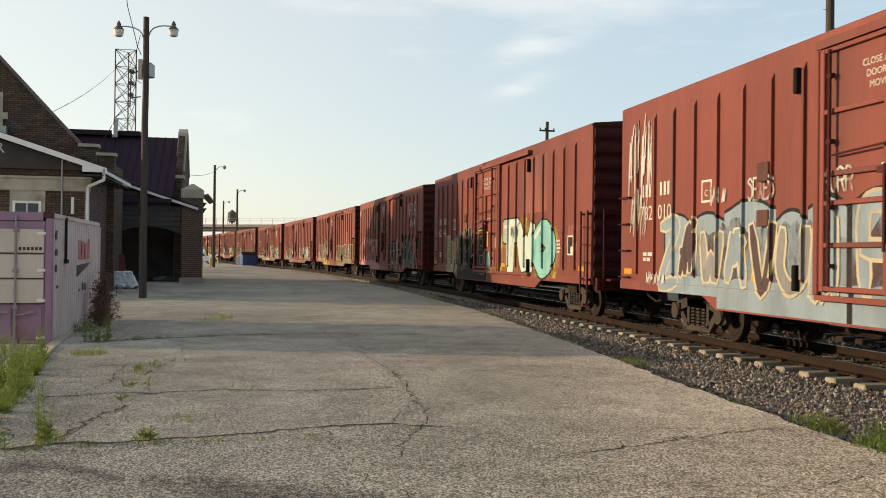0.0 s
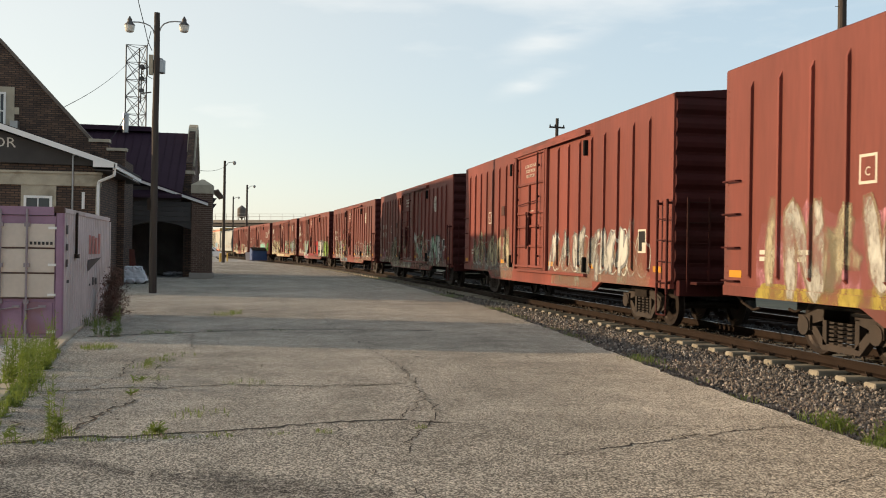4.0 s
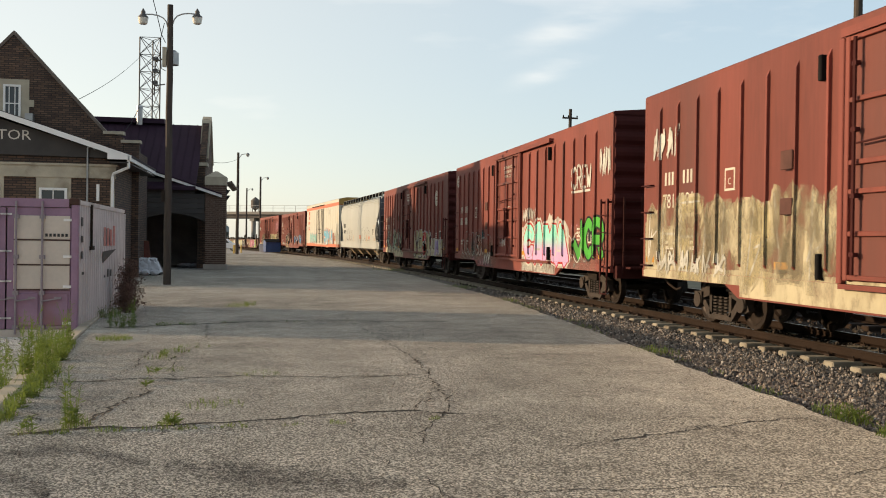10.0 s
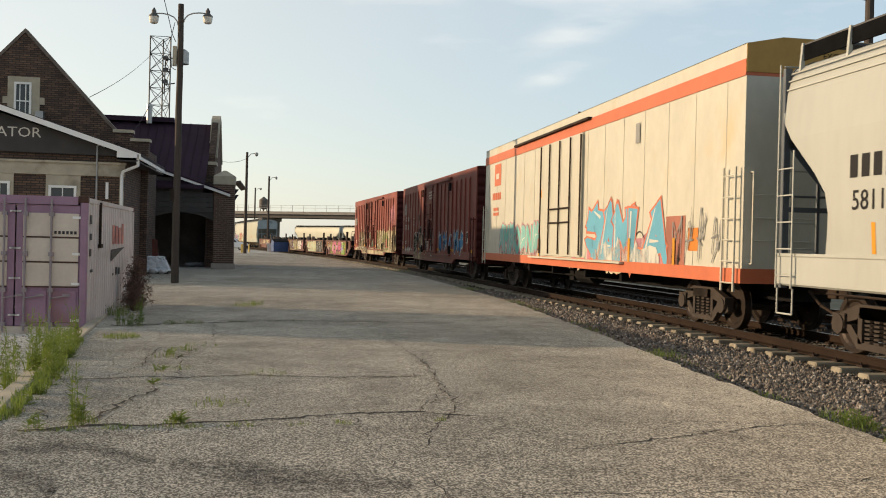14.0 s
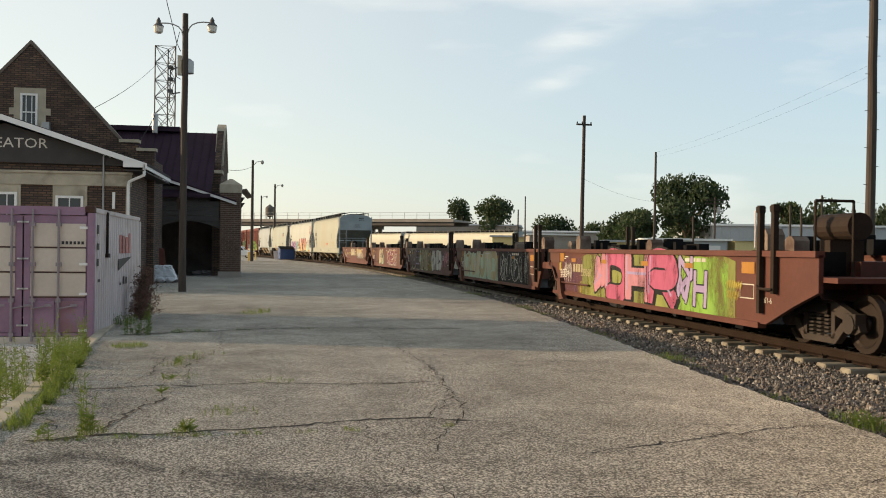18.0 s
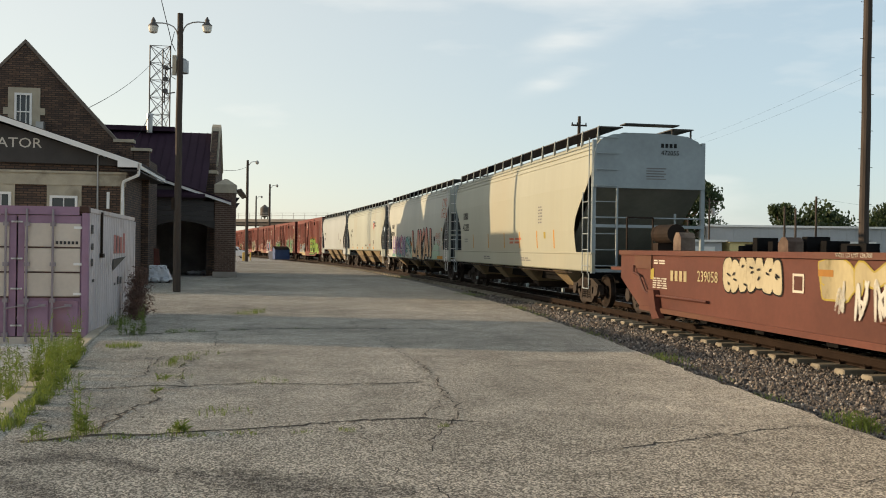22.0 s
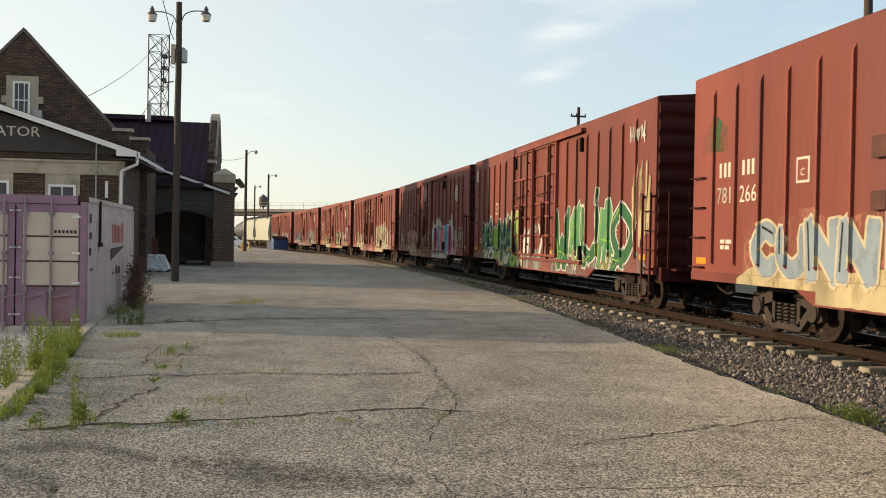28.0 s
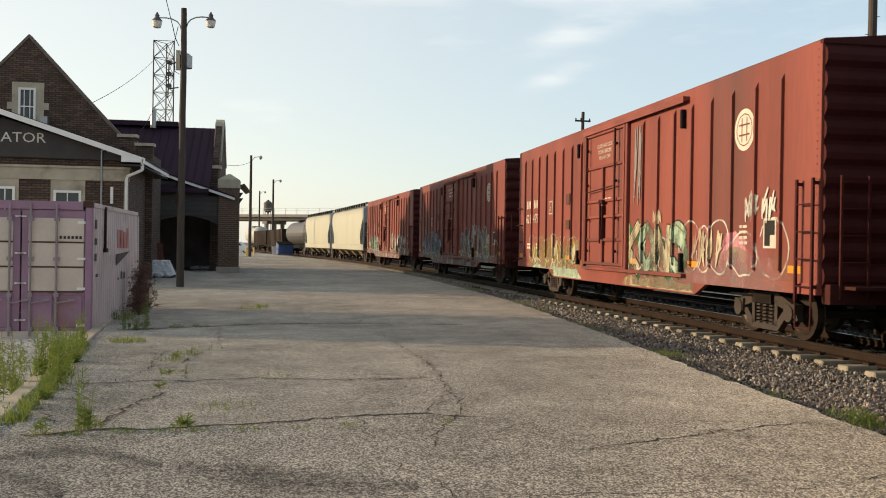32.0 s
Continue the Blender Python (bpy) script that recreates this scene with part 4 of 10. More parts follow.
def box_tracks():
    """Door tracks above and below the door, door posts and stops: name and mesh."""
    made = []
    bm = bm_new()
    prism(bm, [(-BW - 0.13, BZ1 - 0.25), (-BW - 0.10, BZ1 - 0.25), (-BW - 0.10, BZ1 - 0.21), (-BW + 0.01, BZ1 - 0.21), (-BW + 0.01, BZ1 - 0.13), (-BW - 0.13, BZ1 - 0.13)], DOOR0 - 3.4, DOOR1 + 0.05, "y")
    made.append(("door_track", mesh_of("door_track", bm, BOX_RED)))
    made.append(("door_track", mesh_of("door_track", box(bm_new(), -BW - 0.12, DOOR0 - 3.4, BZ0 + 0.10, -BW + 0.01, DOOR1 + 0.05, BZ0 + 0.17), BOX_RED)))
    for y in (DOOR0 - 0.09, DOOR1 + 0.09):
        made.append(("door_post", mesh_of("door_post", box(bm_new(), -BW - 0.09, y - 0.06, BZ0 + 0.17, -BW, y + 0.06, BZ1 - 0.25), BOX_RED, bevel=0.012)))
    for y, z in ((DOOR0 - 3.3, BZ1 - 0.75), (DOOR1 + 0.55, BZ1 - 0.75), (DOOR0 - 3.3, BZ0 + 0.2), (DOOR1 + 0.55, BZ0 + 0.2)):
        made.append(("door_stop", mesh_of("door_stop", box(bm_new(), -BW - 0.10, y + 0.03, z, -BW, y + 0.12, z + 0.38), BLACK, bevel=0.015)))
    return made


def side_ladder_mesh(h0=0.75, h1=2.62, w=0.46):
    bm = bm_new()
    x = -BW - 0.10
    for y in (0, w):
        box(bm, x - 0.012, y - 0.025, h0, x + 0.025, y + 0.025, h1)
        for z in (h0 + 0.2, h1 - 0.1):
            box(bm, x, y - 0.02, z, -BW + 0.01, y + 0.02, z + 0.05)
    z = h0 + 0.22
    while z < h1:
        rod(bm, (x, 0, z), (x, w, z), 0.014, n=6)
        z += 0.42
    tube(bm, [(x, 0, h0), (x, 0.02, h0 - 0.42), (x, w - 0.02, h0 - 0.42), (x, w, h0)], 0.016)
    return mesh_of("side_ladder", bm, BOX_RED_SHADED)


PLACARDS = [mesh_of("placard_board", box(bm_new(), -BW - 0.085, y0 - BL / 2, z0, -BW - 0.06, y1 - BL / 2, z1), PLACARD, bevel=0.01) for y0, y1, z0, z1 in ((12.58, 12.92, 2.72, 3.02), (12.58, 12.92, 2.02, 2.28))]
GRAB = mesh_of("grab_iron", tube(bm_new(), [(-BW, 0, 0), (-BW - 0.09, 0, 0), (-BW - 0.09, 0.46, 0), (-BW, 0.46, 0)], 0.016), BOX_RED_SHADED)


def end_gear_mesh():
    bm = bm_new()
    for x in (-1.35, -0.9):
        box(bm, x - 0.02, -0.16, 0.8, x + 0.02, -0.13, 2.65)
    for k in range(5):
        rod(bm, (-1.35, -0.15, 0.95 + k * 0.4), (-0.9, -0.15, 0.95 + k * 0.4), 0.014, n=6)
    box(bm, -1.3, -0.45, 0.95, 1.3, -0.08, 1.0)
    box(bm, -1.5, -0.12, 0.72, 1.5, 0.1, 1.02)
    rod(bm, (0.7, -0.25, 2.2), (0.7, -0.18, 2.2), 0.26, 0.26, 14)
    return mesh_of("end_platform", bm, BOX_RED_SHADED)


def sill_mesh(drop=0.22):
    bm = bm_new()
    h = BL / 2
    prism(bm, [(-h + 0.06, BZ0), (-h + 3.9, BZ0), (-h + 4.4, BZ0 - drop), (h - 4.4, BZ0 - drop), (h - 3.9, BZ0), (h - 0.06, BZ0), (h - 0.06, BZ0 + 0.17), (-h + 0.06, BZ0 + 0.17)], -BW - 0.02, -BW + 0.06, "x")
    prism(bm, [(-h + 0.06, BZ0), (h - 0.06, BZ0), (h - 0.06, BZ0 + 0.17), (-h + 0.06, BZ0 + 0.17)], BW - 0.06, BW, "x")
    return mesh_of("side_sill", bm, BOX_RED)


def under_mesh(length):
    bm = bm_new()
    h = length / 2
    box(bm, -0.4, -h + 0.4, 0.62, 0.4, h - 0.4, 1.0)
    box(bm, -1.4, -h + 0.6, 0.98, 1.4, h - 0.6, 1.03)
    for y in (-4.2, -1.5, 1.5, 4.2):
        box(bm, -1.45, y - 0.07, 0.72, 1.45, y + 0.07, 0.98)
    rod(bm, (-0.9, -1.0, 0.75), (-0.9, 0.3, 0.75), 0.24, n=12)
    box(bm, -1.0, 0.8, 0.55, -0.6, 1.2, 0.95)
    tube(bm, [(-1.1, -h + 3, 0.7), (-1.1, h - 3, 0.7)], 0.025)
    return mesh_of("underframe", bm, BLACK)


def rivet_strip_mesh():
    bm = bm_new()
    z = BZ0 + 0.25
    while z < BZ1 - 0.05:
        box(bm, -BW - 0.007, -0.013, z, -BW + 0.0, 0.013, z + 0.024)
        z += 0.115
    return mesh_of("rivet_row", bm, BOX_RED)


RIB = box_rib_mesh(-BW + 0.002)
DOOR_ME, DOOR_BARS, DOOR_RODS, DOOR_HANDLE = box_door_mesh(), box_door_bars(), box_door_rods(), box_door_handle()


def boxcar_master(double=False):
    label = "rust-red ribbed boxcar with two side doors" if double else "rust-red ribbed boxcar with one sliding door"
    car = thing("boxcar", None, label, "freight car", "freight cars")
    body = part("body", box_body_mesh(), BOX_RED, car)
    h = BL / 2
    for i in range(8):
        part_of("side_post", RIB, body, pose(0, -h + 1.18 + i * 0.86, 0))
    for i in range(6 if double else 8):
        part_of("side_post", RIB, body, pose(0, h - 0.95 - i * 0.87, 0))
    part_of("corrugated_end", box_end_mesh(), body, pose(0, -h + 0.06, 0), "corrugated steel end, its red darkened for shade")
    for k in range(2 if double else 1):
        sh = pose(0, 0, 0)
        if double:
            sh = Matrix.Translation((0, (-1.2, 1.35)[k], 0)) @ Matrix.Diagonal((1, 0.80, 1, 1)) @ Matrix.Translation((0, -0.1, 0))
        door = part_of("door", DOOR_ME, car, sh, "steel plug door")
        for me_ in DOOR_BARS:
            part_of("door_bar", me_, door)
        for me_ in DOOR_RODS:
            part_of("lock_rod", me_, door)
        part_of("door_handle", DOOR_HANDLE, door)
    for me_ in PLACARDS[double:]:
        part_of("placard_board", me_, body, None, "dark steel placard board")
    for nm, me_ in box_tracks():
        part_of(nm, me_, car)
    part_of("side_sill", sill_mesh(), car)
    lad = side_ladder_mesh()
    part_of("side_ladder", lad, car, pose(0, -h + 0.10, 0))
    for k in range(4):
        part_of("grab_iron", GRAB, car, pose(0, h - 0.60, 1.1 + k * 0.56))
    riv = rivet_strip_mesh()
    for y in (-h + 0.16, h - 0.16):
        tagged(part_of("rivet_row", riv, body, pose(0, y, 0)), kind="stuff")
    part_of("end_platform", end_gear_mesh(), car, pose(0, -h + 0.0, 0))
    part_of("underframe", under_mesh(BL), car)
    part_of("coupler", COUPLER, car, pose(0, -h, 0))
    part_of("coupler", COUPLER, car, pose(0, h, 0, 0, 0, 180))
    truck(car, -h + 2.65)
    truck(car, h - 2.65)
    return car


# ---- covered hopper ----
HL = 18.5


HOPPER_SIDE = [(1.56, 1.50, 1.37), (1.58, 1.8, 1.43), (1.595, 2.1, 1.46), (1.60, 2.4, 1.38), (1.60, 2.7, 1.10), (1.60, 3.0, 0.74), (1.598, 3.3, 0.38), (1.58, 3.6, 0.12), (1.55, 4.0, 0.06), (1.52, 4.16, 0.06), (1.48, 4.30, 0.06), (1.34, 4.46, 0.06), (1.05, 4.58, 0.06), (0.5, 4.64, 0.06)]    # half width, height, cut back at the ends


def hopper_section(z):
    """Half width of the bulged side at a height."""
    if z < HOPPER_SIDE[0][1]:
        return 1.60
    return float(np.interp(z, [q[1] for q in HOPPER_SIDE], [q[0] for q in HOPPER_SIDE]))


def hopper_master(paint, plate, bays, label, outlets=4, steps=None, spread=0.85, HL=HL, first_bay=3.55, bay_step=3.93, sill_low=1.02):
    car = thing("covered_hopper", None, label, "freight car", "freight cars")
    h = HL / 2
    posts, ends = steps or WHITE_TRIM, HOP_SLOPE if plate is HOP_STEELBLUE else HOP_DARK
    # side: curved shell, cut back at each end to open the end slopes to view
    bm = bm_new()
    side = HOPPER_SIDE
    prof = [(-u, z, c) for u, z, c in side] + [(u, z, c) for u, z, c in reversed(side)]
    rings = [[bm.verts.new((u, sgn * (h - c), z)) for u, z, c in prof] for sgn in (-1, 1)]
    for a in range(len(prof) - 1):
        bm.faces.new((rings[0][a], rings[0][a + 1], rings[1][a + 1], rings[1][a]))
    shell = part("shell", bm, paint, car, smooth=False)
    for z, u in ((4.34, -1.485), (4.22, -1.525), (4.08, -1.548)):
        part("panel_crease", box(bm_new(), u - 0.012, -h + 0.1, z, u + 0.02, h - 0.1, z + 0.022), paint, shell)
    # side sill girder
    bm = bm_new()
    prism(bm, [(-1.585, sill_low), (-1.55, sill_low - 0.03), (-1.5, sill_low), (-1.5, 1.50), (-1.60, 1.50), (-1.60, 1.46), (-1.585, 1.44)], -h, h, "y")
    prism(bm, [(1.585, sill_low), (1.5, sill_low), (1.5, 1.5), (1.6, 1.5)], -h, h, "y")
    if sill_low > 1.2:
        for y0, y1 in ((-h, -h + 1.5), (h - 1.5, h)):
            box(bm, -1.59, y0, 1.0, -1.5, y1, sill_low)
    part("side_sill", bm, paint, car)
    bm = bm_new()
    for k in range(9):
        y = -h + 2 + k * (HL - 4) / 8
        rod(bm, (-1.6, y, 0.93), (-1.6, y, 0.99), 0.02, n=5)
    rod(bm, (-1.6, -h + 1.5, 0.93), (-1.6, h - 1.5, 0.93), 0.018, n=5)
    part("air_line", bm, STEEL, car)
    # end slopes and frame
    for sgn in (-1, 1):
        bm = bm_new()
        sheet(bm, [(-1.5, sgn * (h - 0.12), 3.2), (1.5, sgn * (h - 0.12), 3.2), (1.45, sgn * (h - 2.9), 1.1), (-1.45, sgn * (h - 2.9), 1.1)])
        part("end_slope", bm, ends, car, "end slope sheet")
        y0, y1 = sorted((sgn * (h - 0.02), sgn * (h - 0.058)))
        part("end_sheet", prism(bm_new(), [(-1.56, 3.2), (1.56, 3.2), (1.55, 4.0), (1.49, 4.30), (1.35, 4.47), (1.05, 4.60), (0.5, 4.66), (-0.5, 4.66), (-1.05, 4.60), (-1.35, 4.47), (-1.49, 4.30), (-1.55, 4.0)], y0, y1, "y"), plate, car, "upper end sheet")
        y0, y1 = sorted((sgn * (h + 0.12), sgn * (h - 0.3)))
        part("end_walkway", box(bm_new(), -0.75, y0, 4.86, 0.75, y1, 4.89), ROOF_GREY, car)
        part("end_handrail", tube(bm_new(), [(-1.5, sgn * (h + 0.03), 2.42), (1.5, sgn * (h + 0.03), 2.42)], 0.02), plate, car)
        part("end_crossbar", box(bm_new(), -1.48, min(sgn * (h - 0.10), sgn * (h - 0.04)), 2.16, 1.48, max(sgn * (h - 0.10), sgn * (h - 0.04)), 2.24), plate, car)
        for x in (-0.9, 0.72):
            part("end_upright", box(bm_new(), x - 0.025, sgn * (h - 0.03) - 0.02, 1.0, x + 0.025, sgn * (h - 0.03) + 0.02, 3.2 if x < 0 else 2.55), plate, car)
    bm = bm_new()
    for sgn in (-1, 1):
        y = sgn * (h - 0.05)
        for x in (-1.52, 1.52):
            part("corner_post", box(bm_new(), x - 0.05, min(y, y - sgn * 0.10), 0.95, x + 0.05, max(y, y - sgn * 0.10), 4.45), plate, car)
        part("end_platform", box(bm_new(), -1.46, min(y, y - sgn * 0.6), 0.98, 1.46, max(y, y - sgn * 0.6), 1.06), posts, car)
    for sgn in (-1, 1):
        bm = bm_new()
        y0 = sgn * (h - 0.12)
        y1 = sgn * (h - 0.58)
        for y in (y0, y1):
            box(bm, -1.66, y - 0.014, 0.95, -1.64, y + 0.014, 3.1 if y == y1 else 4.5)
        for k in range(9):
            z = 1.15 + k * 0.42
            if z < 3.1:
                rod(bm, (-1.645, y0, z), (-1.645, y1, z), 0.014, n=5)
        for k in range(9):
            z = 1.15 + k * 0.42
            rod(bm, (-1.5, sgn * (h + 0.03), z), (-0.9, sgn * (h + 0.03), z), 0.014, n=5)
        tube(bm, [(-1.62, y0, 0.95), (-1.62, y0, 0.55), (-1.62, y1, 0.55), (-1.62, y1, 0.95)], 0.016)
        part("ladder", bm, posts, car, "ladder rungs and stirrup step")
    # roof walkway on stands
    bm = bm_new()
    for x in (-1.02,):
        box(bm, x - 0.32, -h + 0.2, 4.80, x + 0.32, h - 0.2, 4.83)
    box(bm, 0.7, -h + 0.2, 4.80, 1.3, h - 0.2, 4.83)
    for k in range(8):
        yy = -h + 0.3 + (HL - 0.6) * k / 7
        box(bm, 0.72, yy - 0.02, 4.52, 0.76, yy + 0.02, 4.80)
        box(bm, 1.24, yy - 0.02, 4.44, 1.28, yy + 0.02, 4.80)
    box(bm, -0.45, -h + 0.8, 4.62, 0.45, h - 0.8, 4.76)
    part("running_board", bm, ROOF_GREY, car, "grey grating roof walkway")
    # upright near-black panel: stands in for the shaded underside of the walkway
    part("walkway_side", box(bm_new(), -1.35, -h + 0.2, 4.56, -1.32, h - 0.2, 4.80), WALK_SHADE, car, "dark panel for the shade under the roof walkway")
    stand = mesh_of("walkway_stand", prism(bm_new(), [(-1.41, 4.36), (-1.37, 4.84), (-1.34, 4.84), (-1.33, 4.40)], -0.025, 0.025, "y"), HOP_GREY)
    for k in range(15):
        part_of("walkway_stand", stand, car, pose(0, -h + 0.25 + (HL - 0.5) * k / 14, 0))
    # outlet gates beneath
    for k in range(outlets):
        y = -h + first_bay + bay_step * k
        low = 0.36 if spread < 1 else 0.80
        bm = bm_new()
        for s in (1,):
            vs = [(-1.46, y - spread, sill_low + 0.02), (1.46, y - spread, sill_low + 0.02), (1.46, y + spread, sill_low + 0.02), (-1.46, y + spread, sill_low + 0.02)]
            ws = [(-0.95, y - low, 0.52), (0.95, y - low, 0.52), (0.95, y + low, 0.52), (-0.95, y + low, 0.52)]
            top = [bm.verts.new(v) for v in vs]
            foot = [bm.verts.new(v) for v in ws]
            for i in range(4):
                j = (i + 1) % 4
                bm.faces.new((top[i], top[j], foot[j], foot[i]))
            bm.faces.new(foot)
        part("discharge_bay", bm, bays, car)
        bm = bm_new()
        box(bm, -0.92, y - low, 0.34, 0.92, y + low, 0.52)
        rod(bm, (-1.20, y - 0.04, 0.36), (1.20, y - 0.04, 0.36), 0.06, n=10)
        part("outlet_gate", bm, STEEL, car)
        part("valve_cap", rod(bm_new(), (-1.26, y - 0.04, 0.36), (-1.20, y - 0.04, 0.36), 0.07, n=12), VALVE, car, "pale valve cap")
    bm = bm_new()
    box(bm, -0.35, -h, 0.65, 0.35, h, 0.95)
    part("centre_sill", bm, BLACK, car)
    # added black box that makes the shade between and behind the bays
    part("belly", box(bm_new(), -0.85, -h + 2.4, 0.62, 1.2, h - 2.4, sill_low), BLACK, car, "black box standing for the shade under the car")
    part_of("coupler", COUPLER, car, pose(0, -h, 0))
    part_of("coupler", COUPLER, car, pose(0, h, 0, 0, 0, 180))
    truck(car, -h + 1.9)
    truck(car, h - 1.9)
    return car


# ---- articulated well car unit ----
WL = 13.3


def well_master(name_label, first=False, last=False):
    car = thing("well_car", None, name_label, "freight car", "well car units")
    h = WL / 2
    bm = bm_new()
    for s in (-1, 1):
        a, b = sorted((s * 1.52, s * 1.44))
        ya, yb = -h - (1.5 if first else 0.35), h + (1.0 if last else 0.16)
        prism(bm, [(ya, 0.92), (-h - 0.75 if first else -h - 0.12, 0.66), (-h + 0.10, 0.32), (h - 1.55, 0.30)] + ([(h - 0.25, 0.30), (h + 0.5, 0.66)] if last else [(h - 0.85, 0.55), (h - 0.45, 0.92), (h - 0.25, 1.02)]) + [(yb, 0.92 if last else 1.06), (yb, 1.50), (ya, 1.50)], a, b, "x")
    part("well_side", bm, WELL_RED, car)
    bm = bm_new()
    box(bm, -1.58, ya, 1.46, -1.42, yb, 1.56)
    box(bm, 1.42, ya, 1.46, 1.58, yb, 1.56)
    box(bm, -1.56, -h + 0.3, 0.24, -1.40, h - 0.3, 0.34)
    part("top_chord", bm, WELL_RED, car)
    bm = bm_new()
    box(bm, -1.44, -h + 0.4, 0.24, 1.44, h - 0.4, 0.30)
    for k in range(6):
        y = -h + 1.2 + k * (WL - 2.4) / 5
        box(bm, -1.44, y - 0.15, 0.16, 1.44, y + 0.15, 0.26)
    part("well_floor", bm, BLACK, car)
    for s in (-1, 1):
        y = s * (h - 0.1)
        bm = bm_new()
        box(bm, -1.5, min(y, y + s * 1.0), 0.95, 1.5, max(y, y + s * 1.0), 1.15)
        box(bm, -0.5, min(y, y + s * 1.1), 0.75, 0.5, max(y, y + s * 1.1), 1.4)
        part("end_platform", bm, WELL_RED, car)
        if s < 0:
            for y, z0 in ((-h + 0.2, 0.5), (-h - 0.27, 0.85)):
                post = part("stacking_post", box(bm_new(), -1.62, y - 0.05, z0, -1.53, y + 0.05, 2.32), STEEL, car, "dark upright container guide post")
                part("post_pad", box(bm_new(), -1.635, y - 0.065, 2.20, -1.52, y + 0.065, 2.30), STEEL, post)
                part("post_stop", box(bm_new(), 1.50, y - 0.05, 1.5, 1.60, y + 0.05, 2.32), STEEL, car, "dark upright container guide post")
            part("post_tie", tube(bm_new(), [(-1.60, -h + 0.25, 0.98), (-1.64, -h + 0.15, 0.92), (-1.64, -h - 0.3, 0.92)], 0.025), STEEL, car)
            part("guide_rod", tube(bm_new(), [(-1.60, -h + 0.34, 1.60), (-1.60, -h + 0.34, 2.22), (-1.60, -h + 0.24, 2.28)], 0.018, 6), CONT_GREY, car, "pale grab rod")
            if last:
                part("side_pipe", tube(bm_new(), [(-1.57, -h + 4.2, 0.62), (-1.58, -h + 1.0, 0.60), (-1.60, -h + 0.75, 0.66), (-1.60, -h + 0.42, 0.95), (-1.60, -h + 0.25, 1.0)], 0.026), WELL_RED, car, "bent air pipe along the well side")
                part("side_ledge", box(bm_new(), -1.66, -h + 1.7, 0.70, -1.52, -h + 3.3, 0.74), WELL_RED, car)
        else:
            part("corner_panel", box(bm_new(), -1.55, h - 0.95, 1.16, -1.525, h + 0.06, 1.45), WELL_RED, car)
            part("side_pipe", tube(bm_new(), [(-1.58, h + 0.02, 1.22), (-1.60, h - 0.02, 1.06), (-1.60, h - 0.38, 1.0), (-1.60, h - 0.75, 0.66), (-1.60, h - 1.05, 0.60), (-1.58, h - 3.8, 0.60)], 0.028), WELL_RED, car, "bent air pipe along the well side")
            part("jack_bracket", prism(bm_new(), [(h - 1.05, 0.72), (h - 1.35, 0.72), (h - 1.5, 0.30), (h - 1.7, 0.14), (h - 1.3, 0.10), (h - 1.1, 0.36)], -1.66, -1.53, "x"), WELL_RED, car, "rusty side bracket")
        for k, (d, tall) in enumerate(((1.15, 0.40), (2.9, 0.30))):
            y = s * (h - d)
            hood = part("lock_hood", prism(bm_new(), [(y - 0.2, 1.56), (y + 0.2, 1.56), (y + 0.2, 1.56 + 0.62 * tall), (y + 0.06, 1.56 + tall), (y - 0.1, 1.56 + tall), (y - 0.2, 1.56 + 0.72 * tall)], -1.05 + 1.5 * k, -0.72 + 1.5 * k, "x"), HOOD_GREY, car, "weathered grey hood over a container lock")
            part("hood_foot", box(bm_new(), -1.11 + 1.5 * k, y - 0.26, 1.42, -0.66 + 1.5 * k, y + 0.26, 1.57), BLACK, hood)
        y0, y1 = sorted((s * (h + 0.1), s * (h - 4.6)))
        bm = bm_new()
        box(bm, 1.16, y0, 1.56, 1.44, y1, 1.74)
        for k in range(7):
            y = y0 + 0.3 + k * (y1 - y0 - 0.6) / 6
            box(bm, 0.9, y - 0.1, 1.5, 1.4, y + 0.1, 1.70 + 0.09 * (k % 3))
        part("cross_frame", bm, BLACK, car, "dark equipment along the far side")
        for k in range(5):
            part("brake_hose", tube(bm_new(), [(-1.45 + 0.1 * k, s * (h + 0.1), 1.4 - 0.1 * k), (-1.3, s * (h + 0.45), 0.95 - 0.1 * k), (-1.2 + 0.12 * k, s * (h + 0.8), 1.25)], 0.022, 5), BLACK, car, "dark hose")
        bm = bm_new()
        box(bm, -1.35, s * (h + 0.45) - 0.3, 1.16, -0.6, s * (h + 0.45) + 0.3, 1.55)
        part("brake_box", bm, BLACK, car, "dark brake gear box")
        bm = bm_new()
        rod(bm, (-1.5, s * (h - 0.2), 1.25), (1.5, s * (h - 0.2), 1.25), 0.06, n=8)
        part("lock_pedestal", bm, STEEL, car)
    truck(car, -h - 0.75)
    if last:
        truck(car, h + 0.75)
    for s, on in ((-1, first), (1, last)):
        if on:
            part("draft_sill", box(bm_new(), -0.35, min(s * h, s * (h + 1.9)), 0.7, 0.35, max(s * h, s * (h + 1.9)), 1.1), WELL_RED, car)
            part("air_reservoir", rod(bm_new(), (-0.55, s * (h + 0.05), 1.96), (-0.55, s * (h + 1.05), 1.96), 0.22, n=16), STEEL, car, "dark brown air tank on the end platform")
            part("tank_stand", box(bm_new(), -0.85, s * (h + 0.55) - 0.15, 1.15, -0.25, s * (h + 0.55) + 0.15, 1.74), STEEL, car)
            part("handbrake_post", tube(bm_new(), [(-1.35, s * (h + 1.1), 1.1), (-1.35, s * (h + 1.1), 2.35), (-0.7, s * (h + 1.1), 2.35), (-0.7, s * (h + 1.1), 1.1)], 0.025), STEEL, car)
